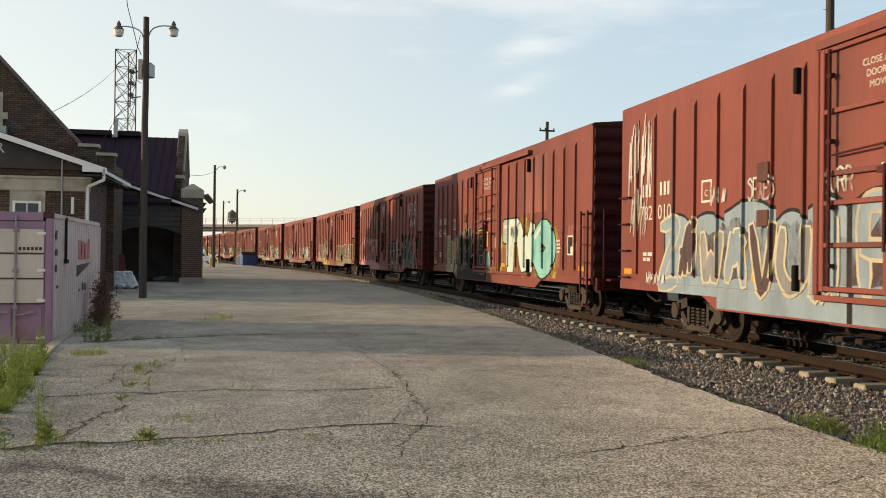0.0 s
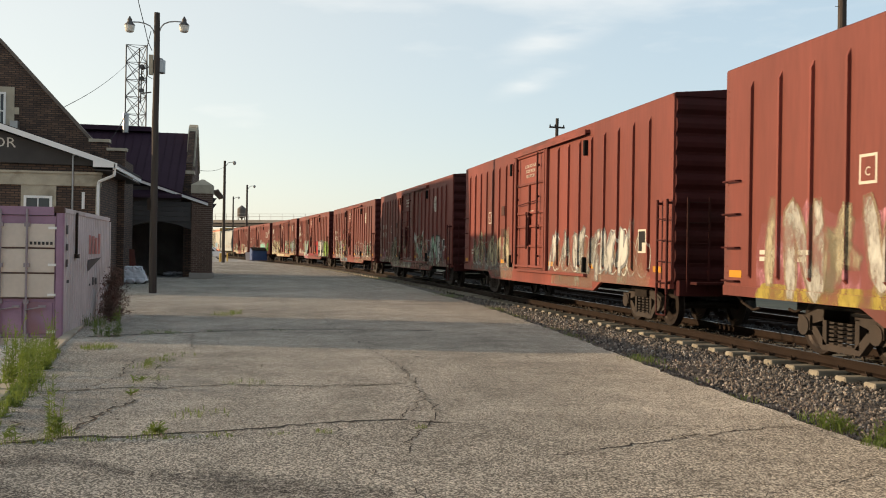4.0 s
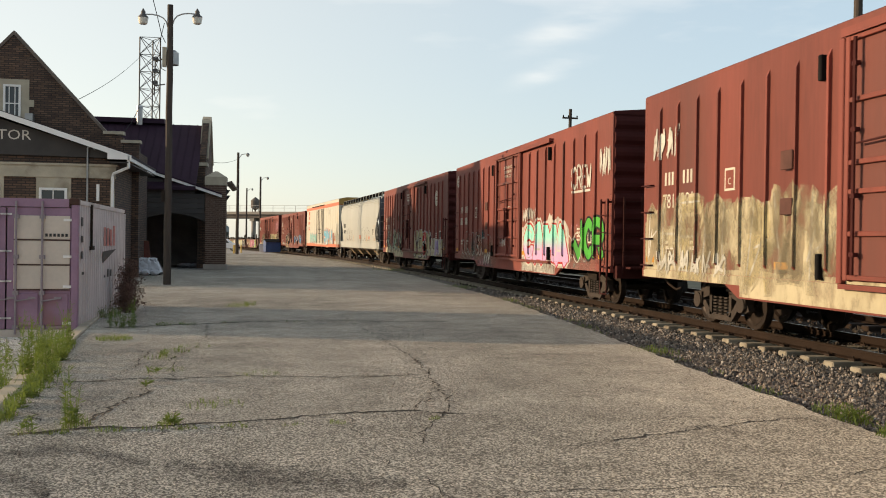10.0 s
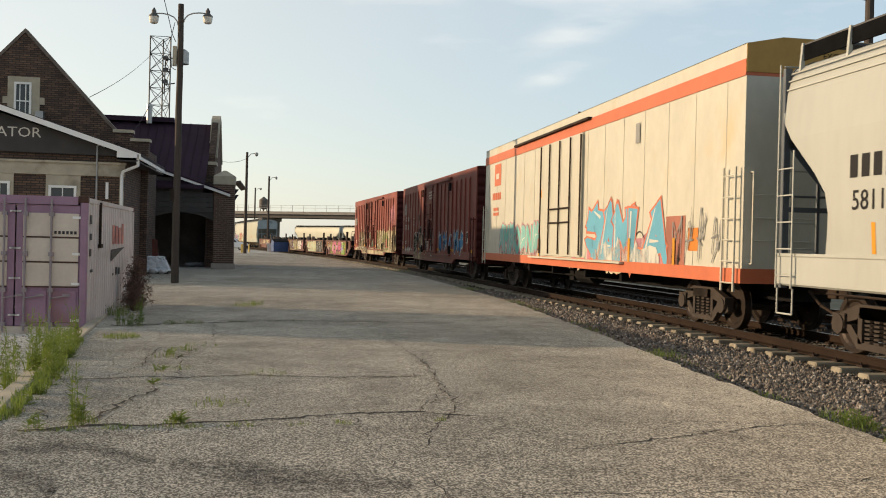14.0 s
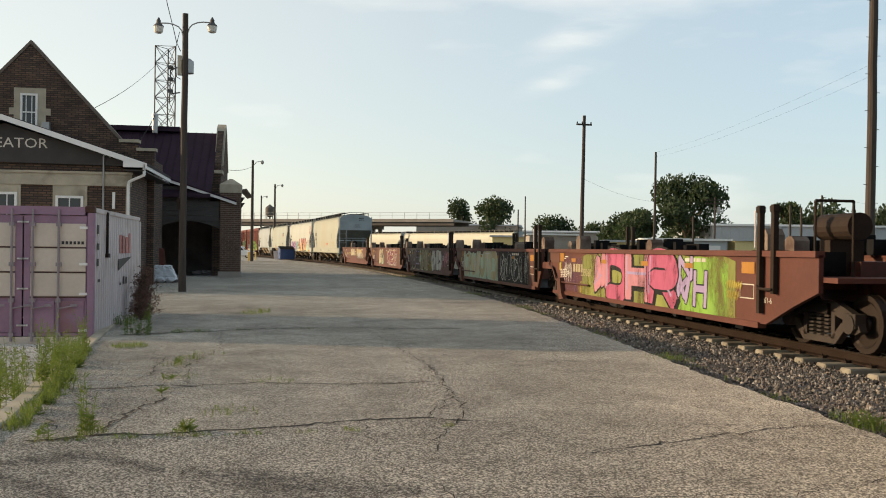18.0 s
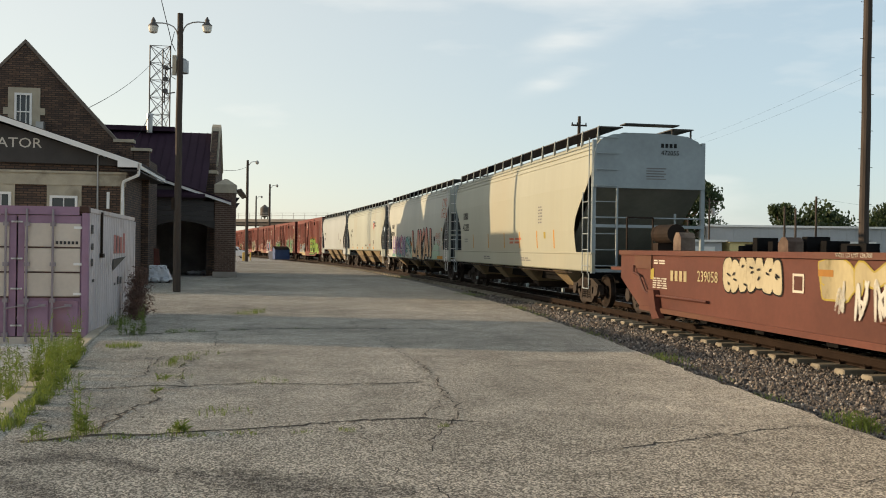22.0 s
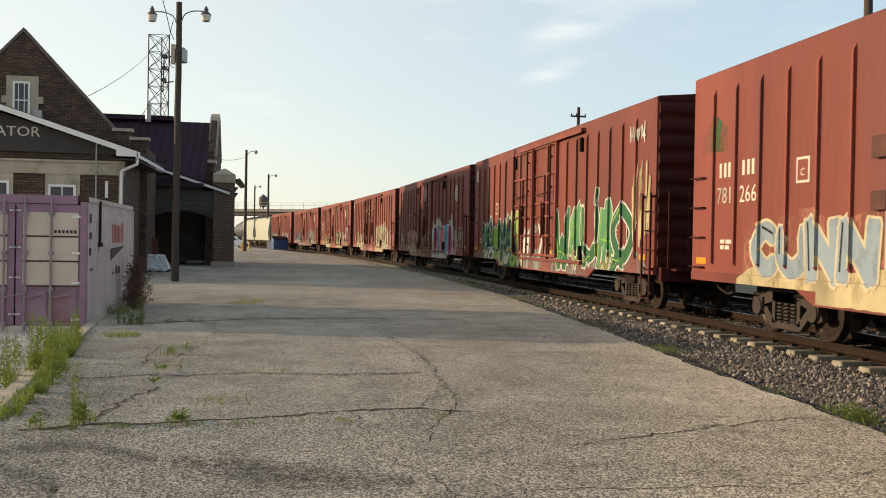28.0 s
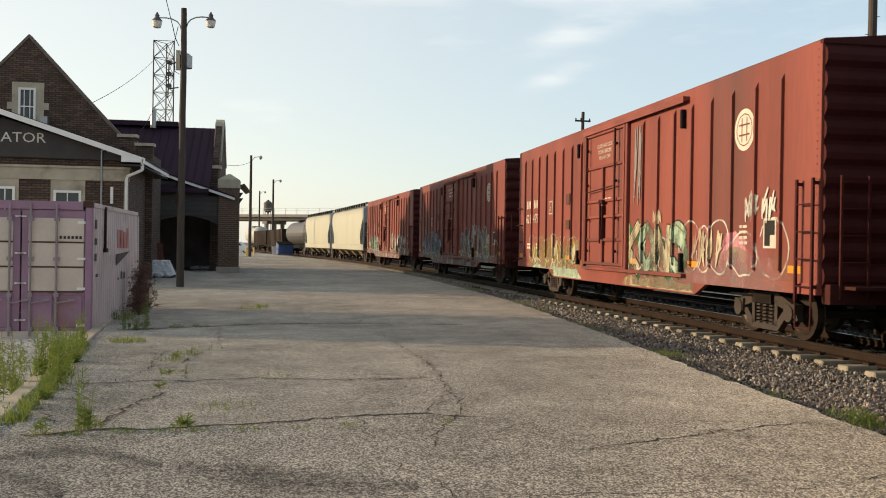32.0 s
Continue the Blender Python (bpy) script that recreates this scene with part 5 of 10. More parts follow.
            part("end_deck", box(bm_new(), -1.45, min(s * (h + 0.9), s * (h + 1.9)), 1.08, 1.45, max(s * (h + 0.9), s * (h + 1.9)), 1.16), WELL_RED, car)
    part_of("coupler", COUPLER, car, pose(0, -h - 1.8, 0)) if first else None
    return car


# ---- mechanical refrigerator car ----
RL = 20.9


def reefer_master():
    car = thing("refrigerator_car", None, "cream white refrigerator car with an orange roof stripe", "freight car", "freight cars")
    h = RL / 2
    z0, z1 = 0.95, 5.15
    body = part("body", box(bm_new(), -1.58, -h, z0 + 0.25, 1.58, h, z1), REEFER, car)
    bm = bm_new()
    box(bm, -1.6, -h - 0.005, z1 - 0.56, 1.6, h + 0.005, z1 - 0.27)
    part("roof_band", bm, RED_PAINT_BRIGHT, car, "orange-red stripe along the roof edge")
    bm = bm_new()
    prism(bm, [(-1.6, z1), (1.6, z1), (0.9, z1 + 0.14), (-0.9, z1 + 0.14)], -h, h, "y")
    part("roof", bm, REEFER, car)
    part("end_roof_panel", prism(bm_new(), [(-1.59, z1 - 0.50), (1.59, z1 - 0.50), (1.59, z1), (0.9, z1 + 0.13), (-0.9, z1 + 0.13), (-1.59, z1)], -h - 0.02, -h - 0.004, "y"), END_GOLD, car, "golden brown upper end panel")
    for words, zz in (("EXCESS", z1 - 0.16), ("NO RUNNING B", z1 - 0.36)):
        part_of("notice_lettering", letters(words, 0.15, BLACK), car, pose(0.1, -h - 0.023, zz, 90, 0, 0))
    for k in range(16):
        y = -h + 0.7 + k * (RL - 1.4) / 15
        if not -1.8 < y < 2.4:
            part("panel_seam", box(bm_new(), -1.588, y - 0.012, z0 + 0.27, -1.578, y + 0.012, z1 - 0.58), REEFER, body)
    for x in (-1.45, -0.75):
        part("end_grab_rail", tube(bm_new(), [(x, -h, 1.3), (x, -h - 0.1, 1.3), (x, -h - 0.1, 2.9), (x, -h, 2.9)], 0.018), REEFER, car)
    for zz in (1.7, 2.1, 2.5):
        part("end_rung", rod(bm_new(), (-1.45, -h - 0.1, zz), (-0.2, -h - 0.1, zz), 0.016, n=6), REEFER, car)
    part("top_door_track", box(bm_new(), -1.70, -2.2, z1 - 0.30, -1.58, 5.6, z1 - 0.24), STEEL, car, "dark upper door track")
    part("low_door_track", box(bm_new(), -1.72, -4.8, z0 + 0.20, -1.60, 3.4, z0 + 0.25), REEFER, car)
    bm = bm_new()
    box(bm, -1.61, -h - 0.01, z0, 1.61, h + 0.01, z0 + 0.26)
    part("side_sill", bm, RED_PAINT_BRIGHT, car, "orange-red side sill")
    door = part("door", box(bm_new(), -1.64, -1.6, z0 + 0.3, -1.57, 2.2, z1 - 0.58), REEFER, car, "cream plug door")
    for y in (-1.62, -0.7, 0.3, 1.3, 2.22):
        part("lock_rod", rod(bm_new(), (-1.68, y, z0 + 0.35), (-1.68, y, z1 - 0.62), 0.025, n=6), STEEL, door)
    for z in (2.2, 2.6):
        part("lock_lever", rod(bm_new(), (-1.69, -0.7, z), (-1.69, 1.3, z), 0.025, n=6), STEEL, door)
    for y in (-h + 0.12, h - 0.6):
        bm = bm_new()
        for d in (0, 0.46):
            box(bm, -1.69, y + d - 0.02, 0.8, -1.66, y + d + 0.02, 3.0)
        for k in range(6):
            rod(bm, (-1.68, y, 0.95 + 0.38 * k), (-1.68, y + 0.46, 0.95 + 0.38 * k), 0.014, n=5)
        part("side_ladder", bm, REEFER, car)
    part_of("underframe", under_mesh(RL), car)
    part_of("coupler", COUPLER, car, pose(0, -h, 0))
    part_of("coupler", COUPLER, car, pose(0, h, 0, 0, 0, 180))
    truck(car, -h + 2.6)
    truck(car, h - 2.6)
    return car


def tank_master(paint, label):
    car = thing("tank_car", None, label + " on four axles", "freight car", "freight cars")
    h = 7.6
    turn = pose(0, 0, 2.75, -90, 0, 0)
    bm = bm_new()
    lathe(bm, [(0.5, -h), (1.1, -h + 0.2), (1.45, -h + 0.6), (1.52, -h + 0.9), (1.52, h - 0.9), (1.45, h - 0.6), (1.1, h - 0.2), (0.5, h)], 24, turn)
    part("tank", bm, paint, car)
    part("dome_walk", box(bm_new(), -0.8, -1.2, 4.2, 0.8, 1.2, 4.4), BLACK, car)
    part("centre_sill", box(bm_new(), -0.5, -h - 0.6, 0.8, 0.5, h + 0.6, 1.25), BLACK, car)
    truck(car, -h + 1.6)
    truck(car, h - 1.6)
    return car


def gondola_master():
    car = thing("gondola_car", None, "dark brown open gondola car", "freight car", "freight cars")
    h = 8.3
    bm = bm_new()
    for a, b in ((-1.55, -1.47), (1.47, 1.55)):
        box(bm, a, -h, 1.0, b, h, 3.4)
    box(bm, -1.47, -h, 1.0, 1.47, -h + 0.08, 3.4)
    box(bm, -1.47, h - 0.08, 1.0, 1.47, h, 3.4)
    box(bm, -1.47, -h + 0.08, 1.0, 1.47, h - 0.08, 1.08)
    for k in range(13):
        y = -h + 0.1 + k * (2 * h - 0.2) / 12
        box(bm, -1.62, y - 0.06, 1.0, -1.55, y + 0.06, 3.4)
    part("body", bm, STEEL, car)
    truck(car, -h + 1.8)
    truck(car, h - 1.8)
    return car


END_GOLD = mat("end_panel_gold", (0.36, 0.20, 0.04), 0.6, vary=0.15, scale=2, fine=12, bump=0)
RED_PAINT_BRIGHT = mat("stripe_orange_red", (0.457, 0.113, 0.047), 0.55, vary=0.1, scale=2, fine=12, bump=0)

MASTER_BOX, MASTER_TWO = boxcar_master(), boxcar_master(True)
TWO_DOORS = (12, 14, 16)
# front end of each car along the track at the start
BOX_AT = [0.75, 21.4, 42.6, 63.3, 84.2, 105.2, 125.9, 147.1, 167.8, 188.6, 209.0, 271.7, 292.7,
          466.3, 487.0, 506.8, 527.0, 547.5, 568.3, 589.1]
TRAIN = []


def add_car(car, front, length):
    TRAIN.append((car, front, length))
    return car


boxcars = []
for i, f in enumerate(BOX_AT):
    base = MASTER_TWO if i in TWO_DOORS else MASTER_BOX
    first = i == 0 or i == TWO_DOORS[0]
    boxcars.append(add_car(base if first else copy_thing(base, pose(0, 0, 0)), f, BL))
hop_nahx = add_car(hopper_master(HOP_GREY, HOP_DARK, TAN_BAY, "pale grey covered hopper car with dark ends", steps=HOP_GREY, spread=0.72, first_bay=3.35, bay_step=3.62), 229.5, HL)
reefer = add_car(reefer_master(), 249.3, RL)
wells = []
for i, f in enumerate((315.4, 330.2, 344.9, 359.7, 374.7)):
    wells.append(add_car(well_master("rust-red empty container well car covered in graffiti", i == 0, i == 4), f, WL))
hop_cbfx = add_car(hopper_master(HOP_CREAM, HOP_STEELBLUE, TAN_BAY, "cream covered hopper car with roof walkway", steps=HOP_STEELBLUE, spread=0.66), 391.2, HL)
hop_cpcx = add_car(hopper_master(HOP_WHITE, HOP_WHITE, TAN_BAY, "cream covered hopper car with pink graffiti"), 411.1, HL)
hop_cmo = add_car(hopper_master(HOP_SAGE, HOP_DARK, TAN_BAY, "sage grey covered hopper car with a shield emblem", steps=HOP_STEELBLUE, outlets=3, spread=1.75, first_bay=4.2, bay_step=4.3, sill_low=1.40), 431.2, HL)
hop_last = add_car(hopper_master(HOP_BLUE, HOP_DARK, TAN_BAY, "pale blue-grey short covered hopper car", 3, None, 1.3, 15.0, 3.9, 3.6, 1.40), 450.6, 15.0)
for f in (610.0, 629.8):
    add_car(copy_thing(hop_cbfx, pose(0, 0, 0)), f, HL)
add_car(tank_master(TANK, "dark tank car"), 651.0, 15.2)
gon = gondola_master()
add_car(gon, 668.5, 16.6)
add_car(copy_thing(gon, pose(0, 0, 0)), 687.0, 16.6)
add_car(tank_master(HOP_GREY, "pale grey tank car"), 706.0, 15.2)

# ---- shipping containers ----
CXR, CY0, CZ0 = -3.53, 18.0, -0.15


def shipping_container(m, label):
    """A 20-foot container; its door end faces -y. Local origin: front right bottom corner."""
    c = thing("shipping_container", m, label, "container", "")
    W, L, Hh = 2.44, 6.06, 2.49
    # corrugated right side
    for side, name in ((0.0, "side_wall"), (-W, "side_wall")):
        bm = bm_new()
        pts, y, k = [], 0.12, 0
        while y < L - 0.12:
            pts += [(side - 0.05, y), (side - 0.05, y + 0.07), (side - 0.015, y + 0.11), (side - 0.015, y + 0.19)]
            y += 0.24
        if side < 0:
            pts = [(2 * side - u + 0.0, v) for u, v in pts]
            back = [(side + 0.12, L - 0.12), (side + 0.12, 0.12)]
        else:
            back = [(side - 0.10, L - 0.12), (side - 0.10, 0.12)]
        prism(bm, [(u if side == 0 else u + 0.0, v) for u, v in pts] + back, 0.14, Hh - 0.1, "z")
        part(name, bm, CONT_GREY, c, "pale grey corrugated side")
    part("roof", box(bm_new(), -W + 0.05, 0.1, Hh - 0.06, -0.05, L - 0.1, Hh - 0.03), CONT_GREY, c)
    part("back_wall", box(bm_new(), -W + 0.1, L - 0.1, 0.14, -0.1, L - 0.05, Hh - 0.1), CONT_GREY, c)
    part("floor_frame", box(bm_new(), -W + 0.1, 0.1, 0.02, -0.1, L - 0.1, 0.13), STEEL, c)
    for x in (-W, -0.12):
        for y in (0.0, L - 0.14):
            part("corner_post", box(bm_new(), x, y, 0.11, x + 0.12, y + 0.14, Hh - 0.11), CONT_PINK if y == 0 else CONT_GREY, c, bevel=0.012)
    for x0 in (-W, -0.16):
        for y0 in (-0.01, L - 0.17):
            for z0 in (0.0, Hh - 0.115):
                part("corner_casting", box(bm_new(), x0 - 0.003, y0, z0, x0 + 0.165, y0 + 0.18, z0 + 0.118), RUST_DARK, c, bevel=0.012)
    part("top_rail", box(bm_new(), -0.07, 0.17, Hh - 0.10, 0.0, L - 0.17, Hh - 0.02), CONT_GREY, c)
    part("bottom_rail", box(bm_new(), -0.07, 0.17, 0.0, 0.0, L - 0.17, 0.14), CONT_GREY, c)
    part("header", box(bm_new(), -W + 0.16, 0.0, Hh - 0.16, -0.16, 0.12, Hh - 0.01), CONT_PINK, c)
    part("threshold", box(bm_new(), -W + 0.16, 0.0, 0.0, -0.16, 0.12, 0.13), CONT_CREAM, c)
    # doors: pink frames round cream panels, lower panel pink
    for k in range(2):
        x0, x1 = (-W + 0.13, -W / 2 - 0.015) if k == 0 else (-W / 2 + 0.015, -0.13)
        door = part("door", box(bm_new(), x0, 0.035, 0.14, x1, 0.08, Hh - 0.17), CONT_PINK, c, "pink framed cream door leaf")
        z = 0.84
        pa, pb = (x0 + 0.012, x1 - 0.115) if k == 0 else (x0 + 0.115, x1 - 0.012)
        for j in range(3):
            part("door_panel", box(bm_new(), pa, 0.012, z + 0.016, pb, 0.034, z + 0.44), CONT_CREAM, door, bevel=0.008)
            part("panel_lip", box(bm_new(), pa, 0.004, z - 0.004, pb, 0.034, z + 0.012), RUST_DARK, door)
            z += 0.447
        for u0, u1 in ((pa + 0.02, pa + 0.42), (pa + 0.47, pb - 0.02)):
            part("lower_panel", box(bm_new(), u0, 0.014, 0.20, u1, 0.034, 0.78), CONT_PINK, door, bevel=0.012)
        for f in (0.15, 0.56) if k else (0.44, 0.85):
            xx = x0 + (x1 - x0) * f
            bm = bm_new()
            rod(bm, (xx, -0.035, 0.05), (xx, -0.035, Hh - 0.06), 0.021, n=8)
            for zz in (0.14, 0.75, 1.4, 2.12):
                box(bm, xx - 0.045, -0.05, zz, xx + 0.045, 0.03, zz + 0.07)
            lock = part("lock_bar", bm, LOCK_STEEL, door, "grey steel locking bar")
            bm = bm_new()
            rod(bm, (xx, -0.055, 0.64), (xx + 0.33, -0.065, 0.70), 0.014, n=6)
            box(bm, xx + 0.22, -0.075, 0.68, xx + 0.34, -0.04, 0.72)
            part("lock_handle", bm, LOCK_STEEL, lock)
        for zz in (0.22, 0.88, 1.42, 2.08):
            xe = x0 + 0.03 if k == 0 else x1 - 0.03
            part("hinge", box(bm_new(), xe - 0.09, -0.012, zz, xe + 0.05, 0.034, zz + 0.045), WHITE_TRIM, door)
            part("seal_clip", box(bm_new(), (x1 if k == 0 else x0) - 0.08, 0.004, zz + 0.1, (x1 if k == 0 else x0) + 0.08, 0.034, zz + 0.13), WHITE_TRIM, door)
    return c


RUST_DARK = mat("rust_dark", (0.07, 0.032, 0.022), 0.85, vary=0.4, scale=4, fine=30, bump=0.2)
cont = shipping_container(pose(CXR, CY0, CZ0, 0, 0, 0.9), "pink and cream shipping container with pale grey sides")
# faded marks on the side: bars for lettering, a wedge and scribbles
rnd = random.Random(9)
bm = bm_new()
for k in range(4):
    x = 2.9 + k * 0.42
    box(bm, -0.012, x, 1.62, -0.006, x + 0.28, 2.02 + rnd.uniform(-0.06, 0.06))
part("faded_lettering", bm, RED_PAINT, cont, "faded red lettering reduced to bars")
bm = bm_new()
prism(bm, [(2.8, 1.50), (4.6, 1.54), (2.8, 1.26)], -0.011, -0.005, "x")
part("wedge_mark", bm, BLACK_PAINT, cont, "black painted wedge mark")
bm = bm_new()
for k in range(7):
    y = 0.35 + rnd.uniform(0, 0.25) if k < 4 else 3.0 + 0.4 * (k - 4)
    z = 2.0 - 0.3 * k if k < 4 else 0.95
    box(bm, -0.011, y, z, -0.005, y + rnd.uniform(0.1, 0.25), z + rnd.uniform(0.03, 0.18))
tagged(part("scribble", bm, BLACK_PAINT, cont), kind="stuff")
bm = bm_new()
for k in range(6):
    x = -0.56 + k * 0.068
    box(bm, x, 0.004, 1.80, x + 0.042, 0.010, 1.855)
tagged(part("door_number", bm, BLACK_PAINT, cont), kind="stuff")
bm = bm_new()
box(bm, -0.01, 1.28, 1.60, 0.03, 1.36, 2.43)
box(bm, -0.01, 1.22, 1.55, 0.05, 1.44, 1.63)
part("hanging_strap", bm, STEEL, cont)


# ---- utility poles ----
def wood_pole(x, y, h, r0, r1, label, lean=0.0, z0=0.0, name="utility_pole", group="utility poles"):
    p = thing(name, pose(x, y, z0, 0, lean, 0), label, "pole", group)
    bm = bm_new()
    n, rings = 12, 9
    rn = random.Random(int(x * 31 + y))
    prev = None
    for i in range(rings):
        f = i / (rings - 1)
        r = r0 + (r1 - r0) * f
        ox, oy = rn.uniform(-0.012, 0.012), rn.uniform(-0.012, 0.012)
        ring = [bm.verts.new((ox + r * math.cos(2 * math.pi * k / n), oy + r * math.sin(2 * math.pi * k / n), -0.2 + (h + 0.2) * f)) for k in range(n)]
        if prev:
            for k in range(n):
                bm.faces.new((prev[k], prev[(k + 1) % n], ring[(k + 1) % n], ring[k]))
        prev = ring
    bm.faces.new(prev)
    part("pole_shaft", bm, WOOD_POLE, p, "weathered wooden shaft")
    return p


lamp_pole = wood_pole(-3.83, 35.0, 9.95, 0.138, 0.100, "weathered wooden lamp pole with two lanterns", 0.0, name="lamp_pole", group="")
for sgn, lz in ((-1, 9.21), (1, 9.31)):
    arm = part("lamp_arm", tube(bm_new(), [(sgn * 0.09, 0, lz - 0.02), (sgn * 0.14, 0, lz + 0.14), (sgn * 0.24, 0, lz + 0.26), (sgn * 0.42, 0, lz + 0.34), (sgn * 0.62, 0, lz + 0.37), (sgn * 0.92, 0, lz + 0.36)], 0.024), GALV, lamp_pole, "curved grey lamp arm")
    m = Matrix.Translation((sgn * 0.93, 0, lz))
    part("lamp_hood", lathe(bm_new(), [(0.185, 0.235), (0.17, 0.28), (0.10, 0.34), (0.075, 0.40), (0.085, 0.44), (0.05, 0.50), (0.02, 0.56)], 14, m), TOWER_STEEL, arm, "dark grey lamp hood")
    part("lamp_glass", lathe(bm_new(), [(0.10, 0.0), (0.145, 0.03), (0.165, 0.13), (0.18, 0.232)], 14, m), LAMP_GLASS, arm, "ribbed clear lantern glass")
bm = bm_new()
rod(bm, (0.06, 0.24, 7.86), (0.06, 0.24, 8.30), 0.225, n=16)
rod(bm, (0.06, 0.24, 8.30), (0.06, 0.24, 8.38), 0.20, 0.12, n=16)
part("transformer_can", bm, GALV, lamp_pole, "grey metal can on the pole")
bm = bm_new()
box(bm, -0.26, -0.02, 7.75, -0.12, 0.12, 8.45)
box(bm, -0.12, 0.04, 8.0, 0.0, 0.10, 8.06)
part("cut_out_box", bm, LIMESTONE, lamp_pole, "pale insulated cut-out")
part("meter_box", box(bm_new(), -0.22, -0.1, 2.95, -0.12, 0.1, 3.35), STEEL, lamp_pole)
bm = bm_new()
tube(bm, [(-0.16, 0, 8.6), (-0.3, 0, 8.9), (-0.4, 0.1, 9.3), (-0.7, 0.4, 10.4), (-0.95, 0.6, 12.5)], 0.014, 5)
tube(bm, [(-0.14, 0, 7.6), (-0.3, 0.1, 7.7), (-0.35, 0.1, 8.7), (-0.2, 0, 9.3)], 0.012, 5)
part("service_cable", bm, BLACK, lamp_pole)

for x, y, h in ((-4.35, 108.0, 11.3), (-2.5, 145.0, 11.1), (-5.9, 190.0, 11.7)):
    p = wood_pole(x, y, h, 0.19, 0.13, "dark wooden street lamp pole with one arm", name="street_lamp", group="street lamps")
    part("lamp_arm", tube(bm_new(), [(0.1, 0, h - 0.6), (0.4, 0, h - 0.2), (1.0, 0, h - 0.1)], 0.04), GALV, p)
    part("lamp_head", lathe(bm_new(), [(0.05, -0.35), (0.16, -0.25), (0.2, -0.05), (0.08, 0.1)], 10, Matrix.Translation((1.05, 0, h - 0.1))), GALV, p, "grey lamp head")

far_poles = [(21.7, 33.06, 14.5, 0.19, 0.15, 0.3), (18.1, 57.9, 10.4, 0.15, 0.10, 0.6), (34.0, 85.8, 11.3, 0.14, 0.10, 0.4), (52.85, 113.1, 8.8, 0.15, 0.1, 0),
             (51.9, 93.0, 6.9, 0.13, 0.1, 0), (53.1, 92.9, 6.7, 0.13, 0.1, 0), (55.2, 92.5, 8.0, 0.13, 0.1, 0), (31.6, 126.6, 9.2, 0.12, 0.08, 0), (33.0, 136.5, 7.8, 0.13, 0.1, 0), (46.0, 104.1, 6.0, 0.13, 0.1, 0)]
for i, (x, y, h, r0, r1, lean) in enumerate(far_poles):
    p = wood_pole(x, y, h, r0, r1, "tall brown wooden utility pole beyond the tracks", lean, -0.2)
    if i == 1:
        part("crossarm", box(bm_new(), -0.5, -0.05, h - 0.62, 0.5, 0.05, h - 0.52), WOOD_POLE, p)
        for d in (-0.45, -0.12, 0.45):
            part("insulator", lathe(bm_new(), [(0.03, 0), (0.05, 0.06), (0.02, 0.14)], 8, Matrix.Translation((d, 0, h - 0.52))), GLASS_DARK, p)
    if i == 3:
        for dz in (0.3, 0.75):
            part("crossarm", box(bm_new(), -1.3, -0.06, h - dz - 0.1, 1.3, 0.06, h - dz), WOOD_POLE, p)
        part("transformer", lathe(bm_new(), [(0.2, -0.4), (0.24, -0.3), (0.24, 0.4), (0.1, 0.5)], 10, Matrix.Translation((0.5, 0, h - 1.7))), GALV, p)
    if i == 0:
        for k in range(14):
            part("step_peg", rod(bm_new(), ((-0.3 if k % 2 else 0.16), 0, 2.4 + k * 0.7), ((-0.16 if k % 2 else 0.3), 0, 2.4 + k * 0.7), 0.012, n=5), STEEL, p)


def sagging(a, b, sag, r, name, label):
    a, b = Vector(a), Vector(b)
    pts = []
    for i in range(15):
        f = i / 14
        p = a.lerp(b, f)
        p.z -= sag * 4 * f * (1 - f)
        pts.append(p)
    t = tagged(new(name, mesh_of(name, tube(bm_new(), pts, r, 4), BLACK)), label, "wire", "overhead wires")
    return t


sagging((-10.3, 75.0, 15.5), (-8.7, 44.2, 7.75), 0.25, 0.016, "overhead_wire", "thin dark wire from tower to gable")
sagging((-7.8, 56.3, 9.1), (-6.65, 36.8, 4.9), 0.5, 0.022, "overhead_wire", "pale cable hanging from roof to mast")
sagging((-4.35, 108.0, 10.6), (-6.0, 62.0, 7.2), 0.6, 0.018, "overhead_wire", "thin wire from lamp pole to depot")
sagging((18.2, 57.9, 6.2), (34.1, 85.8, 6.4), 0.3, 0.006, "overhead_wire", "thin wire between far poles")
for dz in (0.0, 0.45):
    sagging((34.1, 85.8, 11.1 - dz), (21.75, 33.1, 8.9 - dz), 0.35, 0.003, "overhead_wire", "thin wire between far poles")
sagging((55.2, 92.5, 7.6), (90.0, 95.0, 7.0), 0.9, 0.006, "overhead_wire", "thin wire between far poles")

# ---- lattice radio tower ----
tower = thing("lattice_tower", pose(-9.6, 75.0, 0), "dark steel lattice radio tower behind the depot", "tower")
legs = [(-0.75, -0.5), (0.75, -0.5), (0.05, 0.7)]
TH = 16.8
for lx, ly in legs:
    part("leg", rod(bm_new(), (lx, ly, 0), (lx, ly, TH), 0.05, n=6), TOWER_STEEL, tower)
for k in range(11):
    z = TH - 1.3 * (k + 1)
    for i in range(3):
        a, b = legs[i], legs[(i + 1) % 3]
        bm = bm_new()
        rod(bm, (*a, z), (*b, z + 1.3), 0.026, n=5)
        rod(bm, (*b, z), (*a, z + 1.3), 0.026, n=5)
        rod(bm, (*a, z + 1.3), (*b, z + 1.3), 0.024, n=5)
        part("brace", bm, TOWER_STEEL, tower)
bm = bm_new()
tube(bm, [(0.3, -0.2, 12.5), (0.35, -0.25, 15.0), (0.9, -0.5, 15.2)], 0.05)
tube(bm, [(0.35, -0.25, 13.2), (1.1, -0.5, 13.3)], 0.05)
for z in (13.3, 14.2, 15.1):
    box(bm, 0.15, -0.4, z, 0.55, -0.1, z + 0.25)
part("antenna_mount", bm, TOWER_STEEL, tower)

